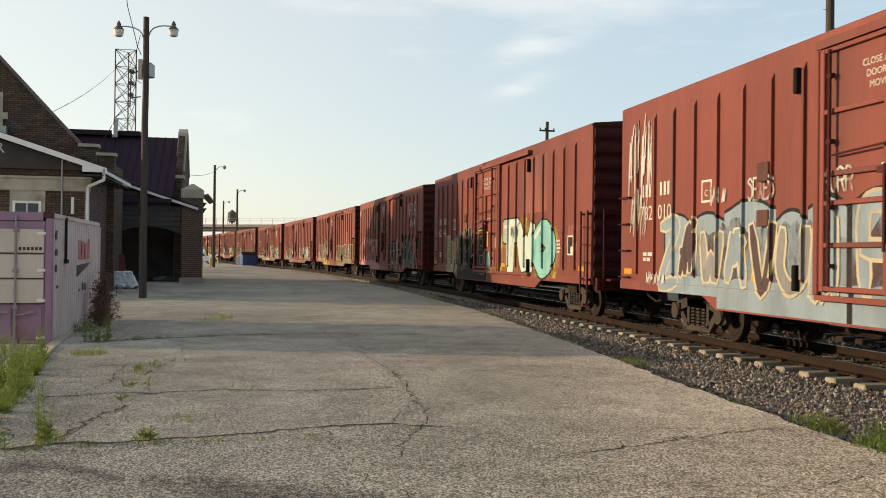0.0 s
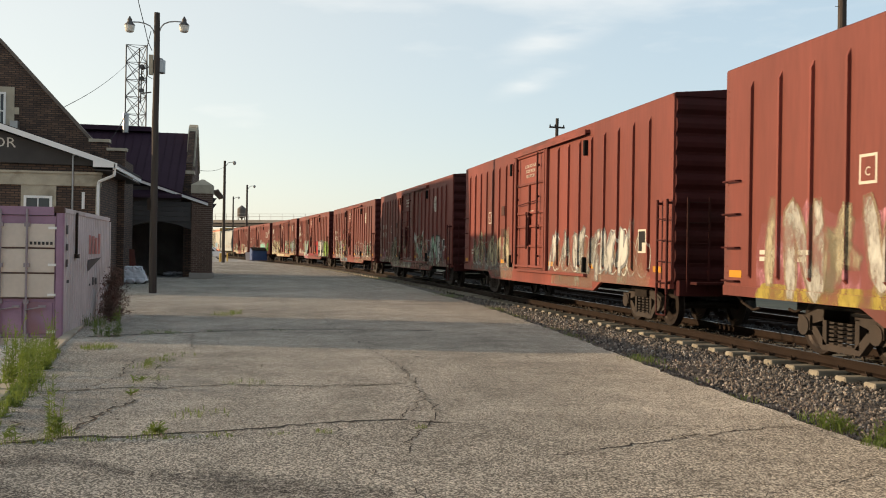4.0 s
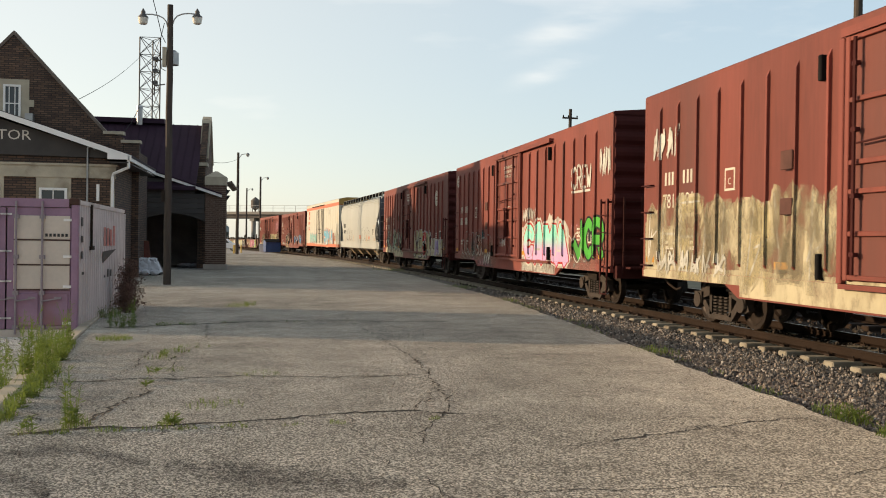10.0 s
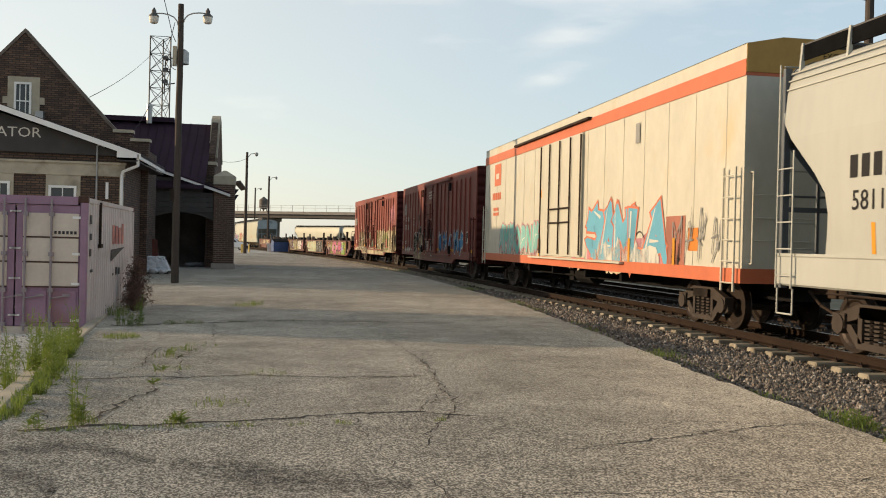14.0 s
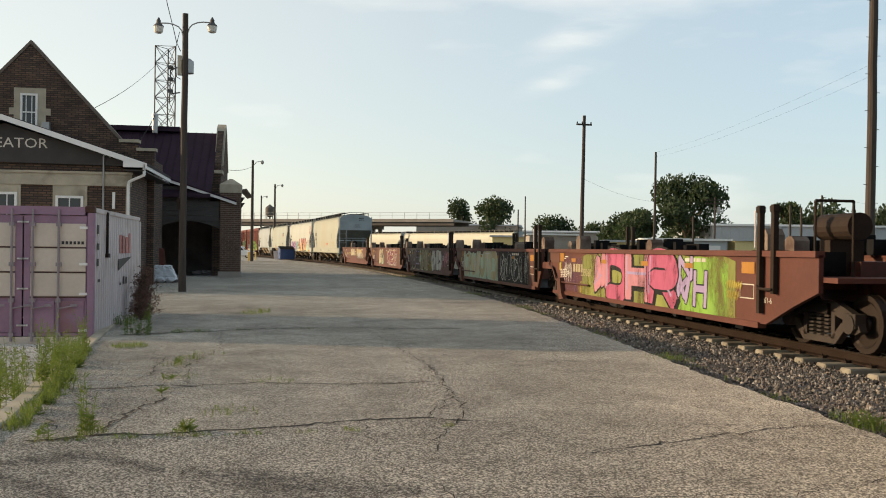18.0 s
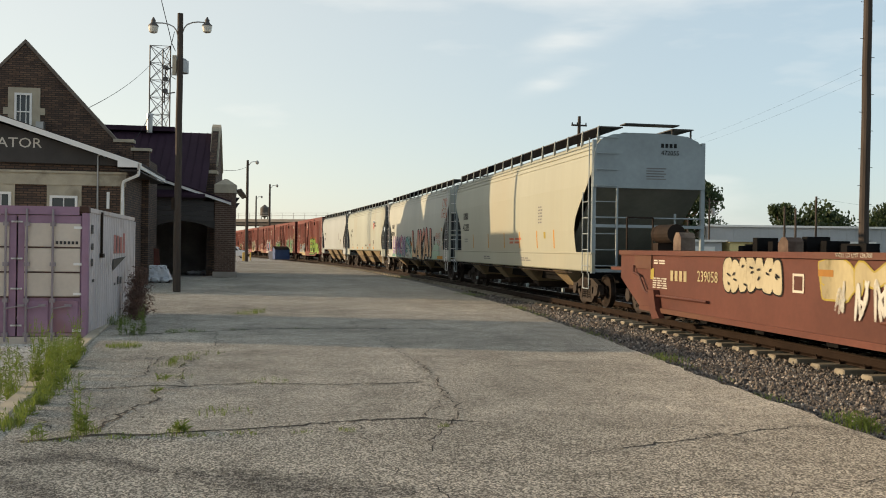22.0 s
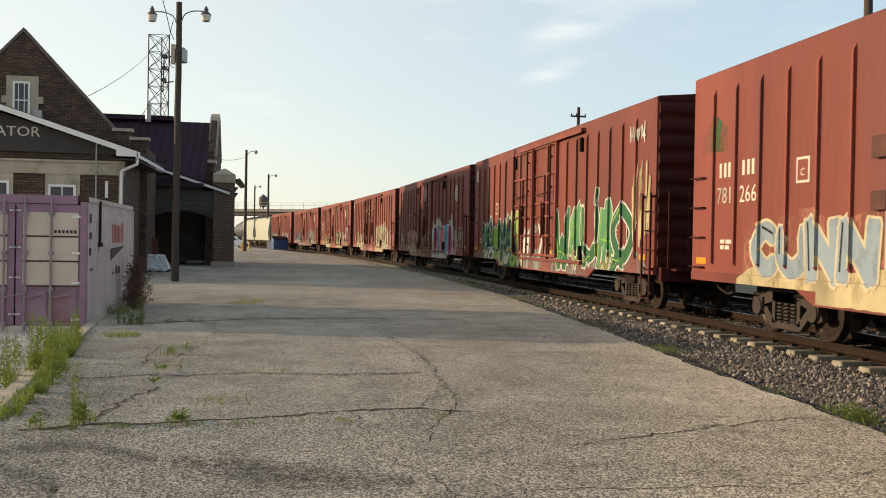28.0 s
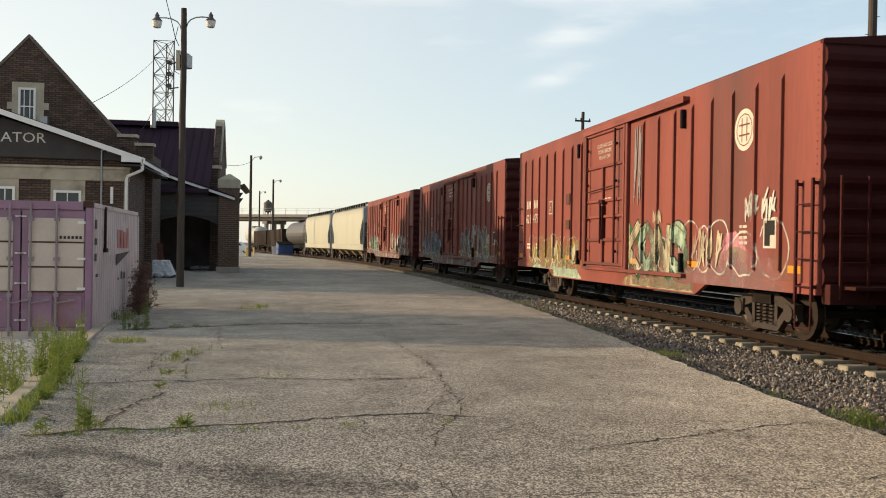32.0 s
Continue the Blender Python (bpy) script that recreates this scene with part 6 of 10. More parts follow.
# ---- overpass and water tower in the distance ----
bridge = thing("overpass_bridge", None, "long concrete and steel road overpass crossing the tracks", "bridge")
A, B = Vector((-60, 266, 0)), Vector((75, 184, 0))
u = (B - A).normalized()
turn = math.degrees(math.atan2(u.y, u.x))
Lb = (B - A).length * 0.72
bm_m = pose(A.x, A.y, 0, 0, 0, turn)
bridge.matrix_basis = bm_m
part("deck", box(bm_new(), 0, -5, 7.55, Lb, 5, 8.0), BRIDGE_CONC, bridge)
part("girder", box(bm_new(), 0, -4.6, 6.75, Lb, -4.3, 7.55), BRIDGE_DARK, bridge, "dark steel girder")
part("girder", box(bm_new(), 0, 4.3, 6.75, Lb, 4.6, 7.55), BRIDGE_DARK, bridge, "dark steel girder")
part("parapet", box(bm_new(), 0, -5.0, 8.0, Lb, -4.75, 8.2), BRIDGE_CONC, bridge)
for z in (9.0, 9.6):
    part("fence_rail", box(bm_new(), 0, -4.9, z, Lb, -4.84, z + 0.06), GALV, bridge)
for k in range(int(Lb / 3)):
    part("fence_post", box(bm_new(), k * 3.0, -4.91, 8.2, k * 3.0 + 0.07, -4.83, 9.66), GALV, bridge)
for k in range(4):
    x = 14 + k * 26
    pier_ = part("bridge_pier", box(bm_new(), x - 0.6, -4.4, 6.0, x + 0.6, 4.4, 6.75), BRIDGE_CONC, bridge)
    for d in (-3.6, 0, 3.6):
        part("column", rod(bm_new(), (x, d, -0.3), (x, d, 6.0), 0.5, n=10), BRIDGE_CONC, pier_)

wt = thing("water_tower", pose(-13.6, 610.0, 0), "dark water tower on legs beyond the overpass", "water tower")
part("tank", lathe(bm_new(), [(0.5, 20.2), (2.6, 21.4), (2.75, 22.0), (2.75, 26.2), (2.5, 26.6), (0.3, 28.4)], 18), BRIDGE_DARK, wt)
for k in range(4):
    a = math.pi / 4 + k * math.pi / 2
    part("leg", rod(bm_new(), (2.9 * math.cos(a), 2.9 * math.sin(a), 0), (2.5 * math.cos(a), 2.5 * math.sin(a), 21.6), 0.22, n=6), BRIDGE_DARK, wt)
part("riser", rod(bm_new(), (0, 0, 0), (0, 0, 20.5), 0.5, n=8), BRIDGE_DARK, wt)

# ---- bin, car, bollards and litter by the far end of the platform ----
d = thing("dumpster", pose(-0.6, 124.0, -0.02, 0, 0, 12), "dented blue steel dumpster with dark lids", "dumpster")
bm = bm_new()
prism(bm, [(-0.75, 0.12), (0.75, 0.12), (0.85, 1.35), (0.55, 1.7), (-0.85, 1.35)], -0.95, 0.95, "x")
part("body", bm, DUMP_BLUE, d)
for k in range(2):
    part("lid", prism(bm_new(), [(-0.9, 1.37), (0.58, 1.73), (0.58, 1.78), (-0.9, 1.42)], -0.95 + k * 0.97, -0.02 + k * 0.97, "x"), BLACK, d, "black plastic lid")
for x in (-1.02, 0.95):
    part("fork_pocket", box(bm_new(), x, -0.5, 0.75, x + 0.07, 0.5, 0.92), DUMP_BLUE, d)
for x in (-0.8, 0.7):
    for y in (-0.6, 0.5):
        part("caster", rod(bm_new(), (x, y, 0.08), (x + 0.08, y, 0.08), 0.09, n=10), RUBBER, d)
t2 = thing("trash_cart", pose(-1.95, 127.5, -0.02), "pale grey wheeled trash cart", "bin")
part("body", prism(bm_new(), [(-0.28, 0.08), (0.28, 0.08), (0.34, 1.05), (-0.34, 1.05)], -0.3, 0.3, "y"), CONT_GREY, t2)
part("lid", box(bm_new(), -0.36, -0.34, 1.05, 0.36, 0.34, 1.12), CONT_GREY, t2)

car = thing("parked_car", pose(-7.6, 141.0, -0.02, 0, 0, -8), "white parked sport utility car", "car")
prof = [(-2.3, 0.35), (2.3, 0.35), (2.35, 0.75), (2.2, 1.0), (1.2, 1.12), (0.55, 1.68), (-1.6, 1.72), (-2.2, 1.2), (-2.35, 0.7)]
part("body", prism(bm_new(), prof, -0.9, 0.9, "y"), CAR_WHITE, car, bevel=0.05)
part("side_glass", prism(bm_new(), [(1.0, 1.12), (0.5, 1.6), (-1.5, 1.63), (-1.9, 1.2)], -0.915, -0.905, "y"), GLASS_DARK, car)
part("windscreen", sheet(bm_new(), [(1.19, -0.75, 1.15), (1.19, 0.75, 1.15), (0.6, 0.7, 1.66), (0.6, -0.7, 1.66)]), GLASS_DARK, car)
for x in (-1.45, 1.45):
    for y in (-0.88, 0.72):
        w = part("wheel", rod(bm_new(), (x, y, 0.34), (x, y + 0.18, 0.34), 0.34, n=16), RUBBER, car)
        part("rim", rod(bm_new(), (x, y - 0.01, 0.34), (x, y + 0.02, 0.34), 0.2, n=12), GALV, w)
part("headlight", box(bm_new(), 2.2, -0.88, 0.72, 2.34, -0.5, 0.88), GLASS_DARK, car)
part("bumper", box(bm_new(), 2.2, -0.85, 0.38, 2.42, 0.85, 0.6), BLACK, car)
for x, y in ((-5.7, 110), (-4.9, 112.5), (-5.0, 117), (-4.3, 119)):
    b = thing("bollard", pose(x, y, -0.03), "short weathered yellow bollard post", "bollard", "bollards")
    part("post", rod(bm_new(), (0, 0, 0), (0, 0, 0.95), 0.09, n=10), BOLLARD_Y, b)
    part("cap", lathe(bm_new(), [(0.09, 0.95), (0.07, 1.0), (0.02, 1.03)], 10), BOLLARD_Y, b)


def lump(bm, cx, cy, cz, rx, ry, rz, seed, n=2):
    """A crumpled, faceted lump."""
    made = bmesh.ops.create_icosphere(bm, subdivisions=n, radius=1.0)["verts"]
    for v in made:
        p = v.co.copy()
        k = 1 + 0.28 * noise.noise(p * 1.9 + Vector((seed, 0, 0)))
        v.co = Vector((cx + p.x * rx * k, cy + p.y * ry * k, max(0.004, cz + p.z * rz * k)))


bag = thing("covered_pallet", pose(-5.66, 43.9, 0), "white plastic sheet wrapped over stacked goods", "pallet")
part("pallet_deck", box(bm_new(), -0.62, -0.5, 0.02, 0.62, 0.5, 0.13), WOOD_POLE, bag, "wooden pallet", bevel=0.01)
bm = bm_new()
bmesh.ops.create_cube(bm, size=2.0)
bmesh.ops.subdivide_edges(bm, edges=bm.edges[:], cuts=6, use_grid_fill=True)
for v in bm.verts:
    q = v.co.copy()
    k = 1 - 0.2 * (q.z + 1) + 0.12 * noise.noise(q * 2.3) + 0.05 * noise.noise(q * 6.0)
    v.co = Vector((0.62 * q.x * k, 0.5 * q.y * k, 0.44 + 0.31 * q.z * (1 + 0.15 * noise.noise(q * 1.7)) + (0.06 * noise.noise(q * 4.0) if q.z > 0.9 else 0)))
part("plastic_sheet", bm, BAG_WHITE, bag, "crumpled white plastic sheet")
for k, (u, v) in enumerate(((-0.42, -0.52), (0.0, -0.56), (0.38, -0.50))):
    bm = bm_new()
    lump(bm, u, v, 0.14, 0.22, 0.16, 0.13, 3 + k, 2)
    part("sack", bm, BAG_WHITE, bag)
cone = thing("orange_board", pose(-6.06, 46.4, 0), "dull dark red barrier board leaning in the porch", "barrier")
part("board", prism(bm_new(), [(-0.06, 0), (0.28, 0), (0.13, 1.5), (-0.10, 1.52)], -0.03, 0.03, "y"), BOARD_RED, cone)
rub = thing("litter_pile", pose(-4.6, 56.0, 0), "low pile of pale rubbish by the pier", "litter")
bm = bm_new()
for k in range(5):
    lump(bm, -0.7 + 0.35 * k, 0.2 * (k % 2), 0.12, 0.3, 0.25, 0.13, k)
part("rubbish", bm, BAG_WHITE, rub)

# ---- sheds and stored cars beyond the tracks ----
def shed(x0, y0, x1, y1, depth, h, wall, roof, label, doors=0, door_mat=None, rise=0.5):
    a, b = Vector((x0, y0, 0)), Vector((x1, y1, 0))
    L = (b - a).length
    s = thing("warehouse", pose(x0, y0, -0.22, 0, 0, math.degrees(math.atan2(y1 - y0, x1 - x0))), label, "building", "sheds beyond the tracks")
    part("wall", box(bm_new(), 0, 0, 0, L, depth, h), wall, s)
    part("roof", prism(bm_new(), [(-0.4, h), (depth + 0.4, h), (depth / 2, h + rise)], -0.4, L + 0.4, "x"), roof, s)
    part("eave_trim", box(bm_new(), -0.4, -0.45, h - 0.02, L + 0.4, -0.40, h + 0.25), roof, s)
    bm = bm_new()
    k = 0.0
    while k < L:
        box(bm, k, -0.035, 0, k + 0.08, 0.0, h)
        k += 1.2
    part("wall_rib", bm, wall, s)
    for i in range(doors):
        xx = L * (i + 0.5) / doors
        part("roller_door", box(bm_new(), xx - 1.6, -0.06, 0, xx + 1.6, -0.037, min(3.2, h - 0.6)), door_mat or SHED_WHITE, s)
    return s


shed(57.0, 122.6, 96, 116.4, 22, 5.55, SHED_GREY, SHED_WHITE, "long blue-grey metal warehouse with a white roof edge", 5, SHED_WHITE, 0.5)
shed(44.0, 112.5, 53.5, 111.0, 8, 3.3, SHED_GREY, SHED_WHITE, "low grey metal storage building", 2, SHED_WHITE, 0.3)
shed(54.5, 110.8, 62.5, 109.6, 8, 3.35, SHED_YELLOW, SHED_GREY, "low pale yellow storage building", 0, None, 0.25)
shed(63.0, 109.6, 72, 108.0, 8, 3.3, SHED_GREY, SHED_WHITE, "low grey metal storage building", 2, SHED_WHITE, 0.3)
shed(38.5, 112.5, 43.2, 111.8, 6, 3.0, SHED_YELLOW, SHED_GREY, "low pale yellow storage building", 0, None, 0.25)
shed(33.8, 258, 60, 250, 30, 8.3, BRIDGE_CONC, SHED_GREY, "large weathered grey warehouse far beyond the tracks", 0, None, 0.8)
shed(58, 235, 76, 229, 25, 6.3, BRIDGE_CONC, SHED_GREY, "large weathered grey warehouse far beyond the tracks", 0, None, 0.8)
shed(34.7, 136.3, 41.5, 135.2, 7, 4.1, BRIDGE_CONC, SHED_WHITE, "open grey shelter with a pale roof edge", 0, None, 0.2)
shed(31.4, 147, 36.3, 146.1, 4, 3.9, SHED_YELLOW, SHED_GREY, "small pale cream shed", 0, None, 0.2)
stored = copy_thing(hop_cbfx, pose(27.6, 176.0, 0.1, 0, 0, 30))
stored["label"] = "cream covered hopper car stored on a side track"
for k, (x, y) in enumerate(((33.9, 163.6), (18.0, 193.5), (8.2, 211.4))):
    c2 = copy_thing(hop_cbfx, pose(x, y, 0.1, 0, 0, 30 if k else 27))
    c2["label"] = "cream covered hopper car stored on a side track"


# ---- trees and bushes ----
def tree(x, y, h, w, seed, leaves, label, open_crown=0.0, base=-0.2, leaf=0.34):
    rn = random.Random(seed)
    t = thing("tree", pose(x, y, base, 0, 0, rn.uniform(0, 360)), label, "tree", "trees round the yard")
    bm = bm_new()
    trunk_h = h * 0.3
    rod(bm, (0, 0, 0), (0.1, 0, trunk_h), 0.035 * h, 0.024 * h, 9)
    blobs = []
    for k in range(9):
        a = k * 2.4 + rn.uniform(-0.4, 0.4)
        zz = trunk_h + (h - trunk_h) * rn.uniform(0.15, 0.8)
        rr = w / 2 * rn.uniform(0.35, 0.75) * (1 - 0.35 * abs(2 * (zz - trunk_h) / (h - trunk_h) - 0.9))
        end = Vector((rr * math.cos(a), rr * math.sin(a), zz))
        mid = Vector((0.35 * end.x, 0.35 * end.y, trunk_h + 0.5 * (zz - trunk_h)))
        rod(bm, (0.1, 0, trunk_h * 0.9), mid, 0.018 * h, 0.012 * h, 6)
        rod(bm, mid, end, 0.012 * h, 0.004 * h, 6)
        blobs.append((end, w * rn.uniform(0.16, 0.27)))
    rod(bm, (0.1, 0, trunk_h), (0, 0, h * 0.9), 0.022 * h, 0.005 * h, 7)
    blobs.append((Vector((0, 0, h * 0.86)), w * 0.2))
    blobs.append((Vector((0, 0, h * 0.62)), w * 0.28))
    part("trunk", bm, BARK, t)
    verts, faces = [], []
    for i in range(int(leaves * 2.8)):
        c, r = blobs[rn.randrange(len(blobs))]
        dv = Vector((rn.gauss(0, 1), rn.gauss(0, 1), rn.gauss(0, 0.8)))
        dv = dv.normalized() * r * rn.uniform(0.45, 1.08)
        p = c + dv
        if noise.noise(p * (2.6 / max(1, w / 6)) + Vector((seed, 0, 0))) < -0.05 + open_crown:
            continue
        s = leaf * rn.uniform(0.40, 1.0)
        q = Euler((rn.uniform(0, 6.3), rn.uniform(0, 6.3), rn.uniform(0, 6.3))).to_matrix()
        b0 = len(verts)
        for ux, uy in ((-s, 0), (0, -0.6 * s), (s, 0), (0, 0.6 * s)):
            verts.append(p + q @ Vector((ux, uy, 0.15 * abs(ux))))
        faces.append((b0, b0 + 1, b0 + 2, b0 + 3))
    me = bpy.data.meshes.new("crown")
    me.from_pydata(verts, [], faces)
    me.materials.append(LEAF)
    part_of("crown", me, t)
    return t


TREES = [(55.4, 127.7, 12.6, 12.0, 6500, 0.03, 0.34), (53.1, 295, 17.8, 12, 2600, 0.12, 0.6), (55, 254.5, 16, 13, 2600, 0.12, 0.6), (68.3, 191.7, 9.2, 11, 2400, 0, 0.5),
         (61.0, 162, 9.6, 6, 2000, 0.06, 0.42), (88, 310, 12.2, 18, 2400, 0, 0.7), (98, 300, 10, 14, 1800, 0, 0.7), (114, 204.7, 14.2, 9.0, 2600, 0.10, 0.5), (127, 212, 12.6, 22, 4400, 0, 0.7),
         (113.5, 165, 11.6, 11, 2600, 0.05, 0.5), (123, 168, 12.5, 17, 3400, 0, 0.55), (78, 180, 8.5, 12, 1800, 0, 0.5), (74, 172, 8, 8, 1400, 0, 0.5), (48, 126, 7.5, 7, 1500, 0, 0.36), (150, 205, 13, 20, 2400, 0, 0.7)]
for i, (x, y, h, w, n_, op, lf) in enumerate(TREES):
    tree(x, y, h, w, 20 + i, n_, "broad dark green leafy tree" if w > 9 else "slender green leafy tree", op, -0.2, lf)


def blades(name, spots, seed, material, label):
    """Weeds: tufts of bent blades. spots: x, y, radius, height, blades."""
    rn = random.Random(seed)
    verts, faces = [], []
    for x, y, rad, hgt, n_, z0 in spots:
        for _ in range(n_):
            a, rr = rn.uniform(0, 6.283), rad * math.sqrt(rn.random())
            px, py = x + rr * math.cos(a), y + rr * math.sin(a)
            hh = hgt * rn.uniform(0.35, 1.0) * (1.1 - 0.5 * rr / max(rad, 0.01))
            la, lean = rn.uniform(0, 6.283), hh * rn.uniform(0.1, 0.9)
            wd = rn.uniform(0.0015, 0.0045) * (1 + hgt)
            sx, sy = -math.sin(la) * wd, math.cos(la) * wd
            b0 = len(verts)
            for f, k in ((0, 1.0), (0.55, 0.9), (1.0, 0.08)):
                ox, oy = lean * f * f * math.cos(la), lean * f * f * math.sin(la)
                verts.append((px + ox - sx * k, py + oy - sy * k, z0 + hh * f))
                verts.append((px + ox + sx * k, py + oy + sy * k, z0 + hh * f))
            faces += [(b0, b0 + 1, b0 + 3, b0 + 2), (b0 + 2, b0 + 3, b0 + 5, b0 + 4)]
            if rn.random() < 0.5 * min(1, hgt / 0.3):
                for _ in range(4):
                    f = rn.uniform(0.3, 1.0)
                    lx, ly, lz = px + lean * f * f * math.cos(la), py + lean * f * f * math.sin(la), z0 + hh * f
                    s = rn.uniform(0.010, 0.026) * (0.6 + hgt)
                    q = Euler((rn.uniform(0, 6.3), rn.uniform(0, 6.3), 0)).to_matrix()
                    b0 = len(verts)
                    for ux, uy in ((-s, 0), (0, -0.35 * s), (s, 0), (0, 0.35 * s)):
                        w_ = q @ Vector((ux, uy, 0))
                        verts.append((lx + w_.x, ly + w_.y, lz + w_.z))
                    faces.append((b0, b0 + 1, b0 + 2, b0 + 3))
    me = bpy.data.meshes.new(name)
    me.from_pydata(verts, [], faces)
    me.materials.append(material)
    return tagged(new(name, me), label, "weeds", "", "stuff")


rn = random.Random(12)
spots = []
for k in range(60):
    y = rn.uniform(8.8, 15.5)
    spots.append((kerb_x(y) + rn.uniform(0.03, 0.20) * min(1, (16 - y) / 4), y, rn.uniform(0.05, 0.10), rn.uniform(0.08, 0.26), 22, 0.0))
for k in range(16):
    y = rn.uniform(11.0, 16.0)
    spots.append((kerb_x(y) - rn.uniform(0.15, 0.45), y, rn.uniform(0.08, 0.14), rn.uniform(0.35, 0.6), 26, -0.15))
blades("weeds", spots, 1, GRASS, "bright green weeds growing along the kerb")


def stalks(name, spots, seed, label):
    """Tall leafy weeds: upright stems with many narrow leaves. spots: x, y, radius, height, stems, base."""
    rn = random.Random(seed)
    verts, faces = [], []
    for x, y, rad, hgt, n_, z0 in spots:
        for _ in range(n_):
            a, rr = rn.uniform(0, 6.283), rad * math.sqrt(rn.random())
            px, py, hh = x + rr * math.cos(a), y + rr * math.sin(a), hgt * rn.uniform(0.55, 1.0)
            la, lean = rn.uniform(0, 6.283), hh * rn.uniform(0.02, 0.22)
            tip = [(px + lean * f * f * math.cos(la), py + lean * f * f * math.sin(la), z0 + hh * f) for f in (0, 0.35, 0.7, 1.0)]
            for (ax, ay, az), (bx, by, bz) in zip(tip[:-1], tip[1:]):
                b0 = len(verts)
                verts += [(ax - 0.003, ay, az), (ax + 0.003, ay, az), (bx + 0.002, by, bz), (bx - 0.002, by, bz)]
                faces.append((b0, b0 + 1, b0 + 2, b0 + 3))
            for q in range(int(26 * hh) + 6):
                f = rn.uniform(0.08, 1.0)
                ox, oy, oz = px + lean * f * f * math.cos(la), py + lean * f * f * math.sin(la), z0 + hh * f
                th, ln = rn.uniform(0, 6.283), rn.uniform(0.05, 0.11) * (1.15 - 0.6 * f)
                dx, dy, up = math.cos(th), math.sin(th), rn.uniform(0.1, 0.9)
                w = ln * rn.uniform(0.10, 0.18)
                b0 = len(verts)
                verts += [(ox, oy, oz), (ox + dx * ln * 0.5 - dy * w, oy + dy * ln * 0.5 + dx * w, oz + up * ln * 0.55), (ox + dx * ln, oy + dy * ln, oz + up * ln * 0.75), (ox + dx * ln * 0.5 + dy * w, oy + dy * ln * 0.5 - dx * w, oz + up * ln * 0.5)]
                faces.append((b0, b0 + 1, b0 + 2, b0 + 3))
    me = bpy.data.meshes.new(name)
    me.from_pydata(verts, [], faces)
    me.materials.append(GRASS)
    return tagged(new(name, me), label, "weeds", "", "stuff")


tall = [(kerb_x(y) + o, y, r, h, n_, -0.1) for y, o, r, h, n_ in ((11.9, -0.10, 0.08, 0.95, 14), (12.1, 0.02, 0.09, 0.85, 13), (12.7, 0.0, 0.12, 0.66, 16), (13.3, 0.03, 0.12, 0.52, 16), (13.9, 0.0, 0.11, 0.5, 14), (14.7, -0.02, 0.10, 0.68, 12), (15.4, -0.06, 0.08, 0.85, 7), (11.4, 0.12, 0.12, 0.42, 14), (10.9, 0.16, 0.12, 0.34, 12), (10.3, 0.18, 0.10, 0.28, 8), (9.7, 0.18, 0.09, 0.2, 6))]
tall += [(-3.15, 10.6, 0.14, 0.75, 14, -0.15), (-3.05, 11.0, 0.12, 0.8, 12, -0.15), (-3.1, 10.0, 0.15, 0.6, 14, -0.15), (-3.4, 12.2, 0.15, 0.5, 12, -0.15), (-3.6, 13.4, 0.2, 0.45, 12, -0.15), (-3.0, 9.3, 0.2, 0.5, 14, -0.15)]
tall += [(-1.75, 8.62, 0.08, 0.6, 5, 0), (-1.73, 8.62, 0.08, 0.26, 10, 0), (-2.06, 8.45, 0.06, 0.14, 6, 0), (-0.9, 8.64, 0.05, 0.12, 9, 0), (-2.6, 18.1, 0.10, 0.6, 10, 0), (-2.72, 18.05, 0.12, 0.3, 10, 0), (-2.95, 18.15, 0.12, 0.36, 10, 0), (-1.48, 12.0, 0.06, 0.10, 5, 0), (-1.54, 13.58, 0.08, 0.12, 6, 0), (-1.43, 10.95, 0.05, 0.10, 4, 0), (-2.45, 11.3, 0.05, 0.7, 2, 0), (5.5, 7.4, 0.2, 0.3, 22, -0.05), (5.52, 8.4, 0.15, 0.2, 14, -0.05)]
stalks("weeds", tall, 3, "tall leafy green weeds along the kerb and in cracks")
spots = [(-1.72, 8.72, 0.16, 0.14, 40, 0), (-0.92, 8.68, 0.10, 0.10, 30, 0), (-2.55, 16.0, 0.30, 0.13, 170, 0), (-2.09, 18.62, 0.16, 0.10, 60, 0), (-1.71, 18.79, 0.2, 0.09, 60, 0), (-0.9, 19.1, 0.2, 0.06, 30, 0), (-0.93, 23.7, 0.3, 0.16, 80, 0), (-0.67, 24.2, 0.2, 0.2, 60, 0),
         (5.53, 8.4, 0.2, 0.22, 80, -0.05), (5.86, 14.1, 0.4, 0.16, 120, -0.05), (6.75, 34.7, 0.6, 0.22, 120, -0.05), (6.5, 55, 1.0, 0.25, 150, -0.05), (5.63, 8.9, 0.2, 0.2, 60, -0.05), (5.5, 7.4, 0.3, 0.35, 130, -0.05),
         (5.5, 10.2, 0.3, 0.12, 60, -0.05), (6.1, 18.2, 0.3, 0.14, 60, -0.05), (6.6, 27, 0.4, 0.16, 80, -0.05), (-1.3, 12.3, 0.2, 0.07, 30, 0), (-1.55, 13.5, 0.25, 0.08, 40, 0), (-0.2, 11.85, 0.3, 0.06, 50, 0), (-1.2, 15, 0.3, 0.08, 40, 0),
         (-0.6, 9.6, 0.3, 0.10, 40, 0), (-1.4, 14.2, 0.2, 0.12, 40, 0), (-3.4, 20.5, 0.25, 0.35, 80, 0), (0.4, 19.4, 0.25, 0.05, 30, 0), (-2.0, 19.0, 0.3, 0.07, 50, 0)]
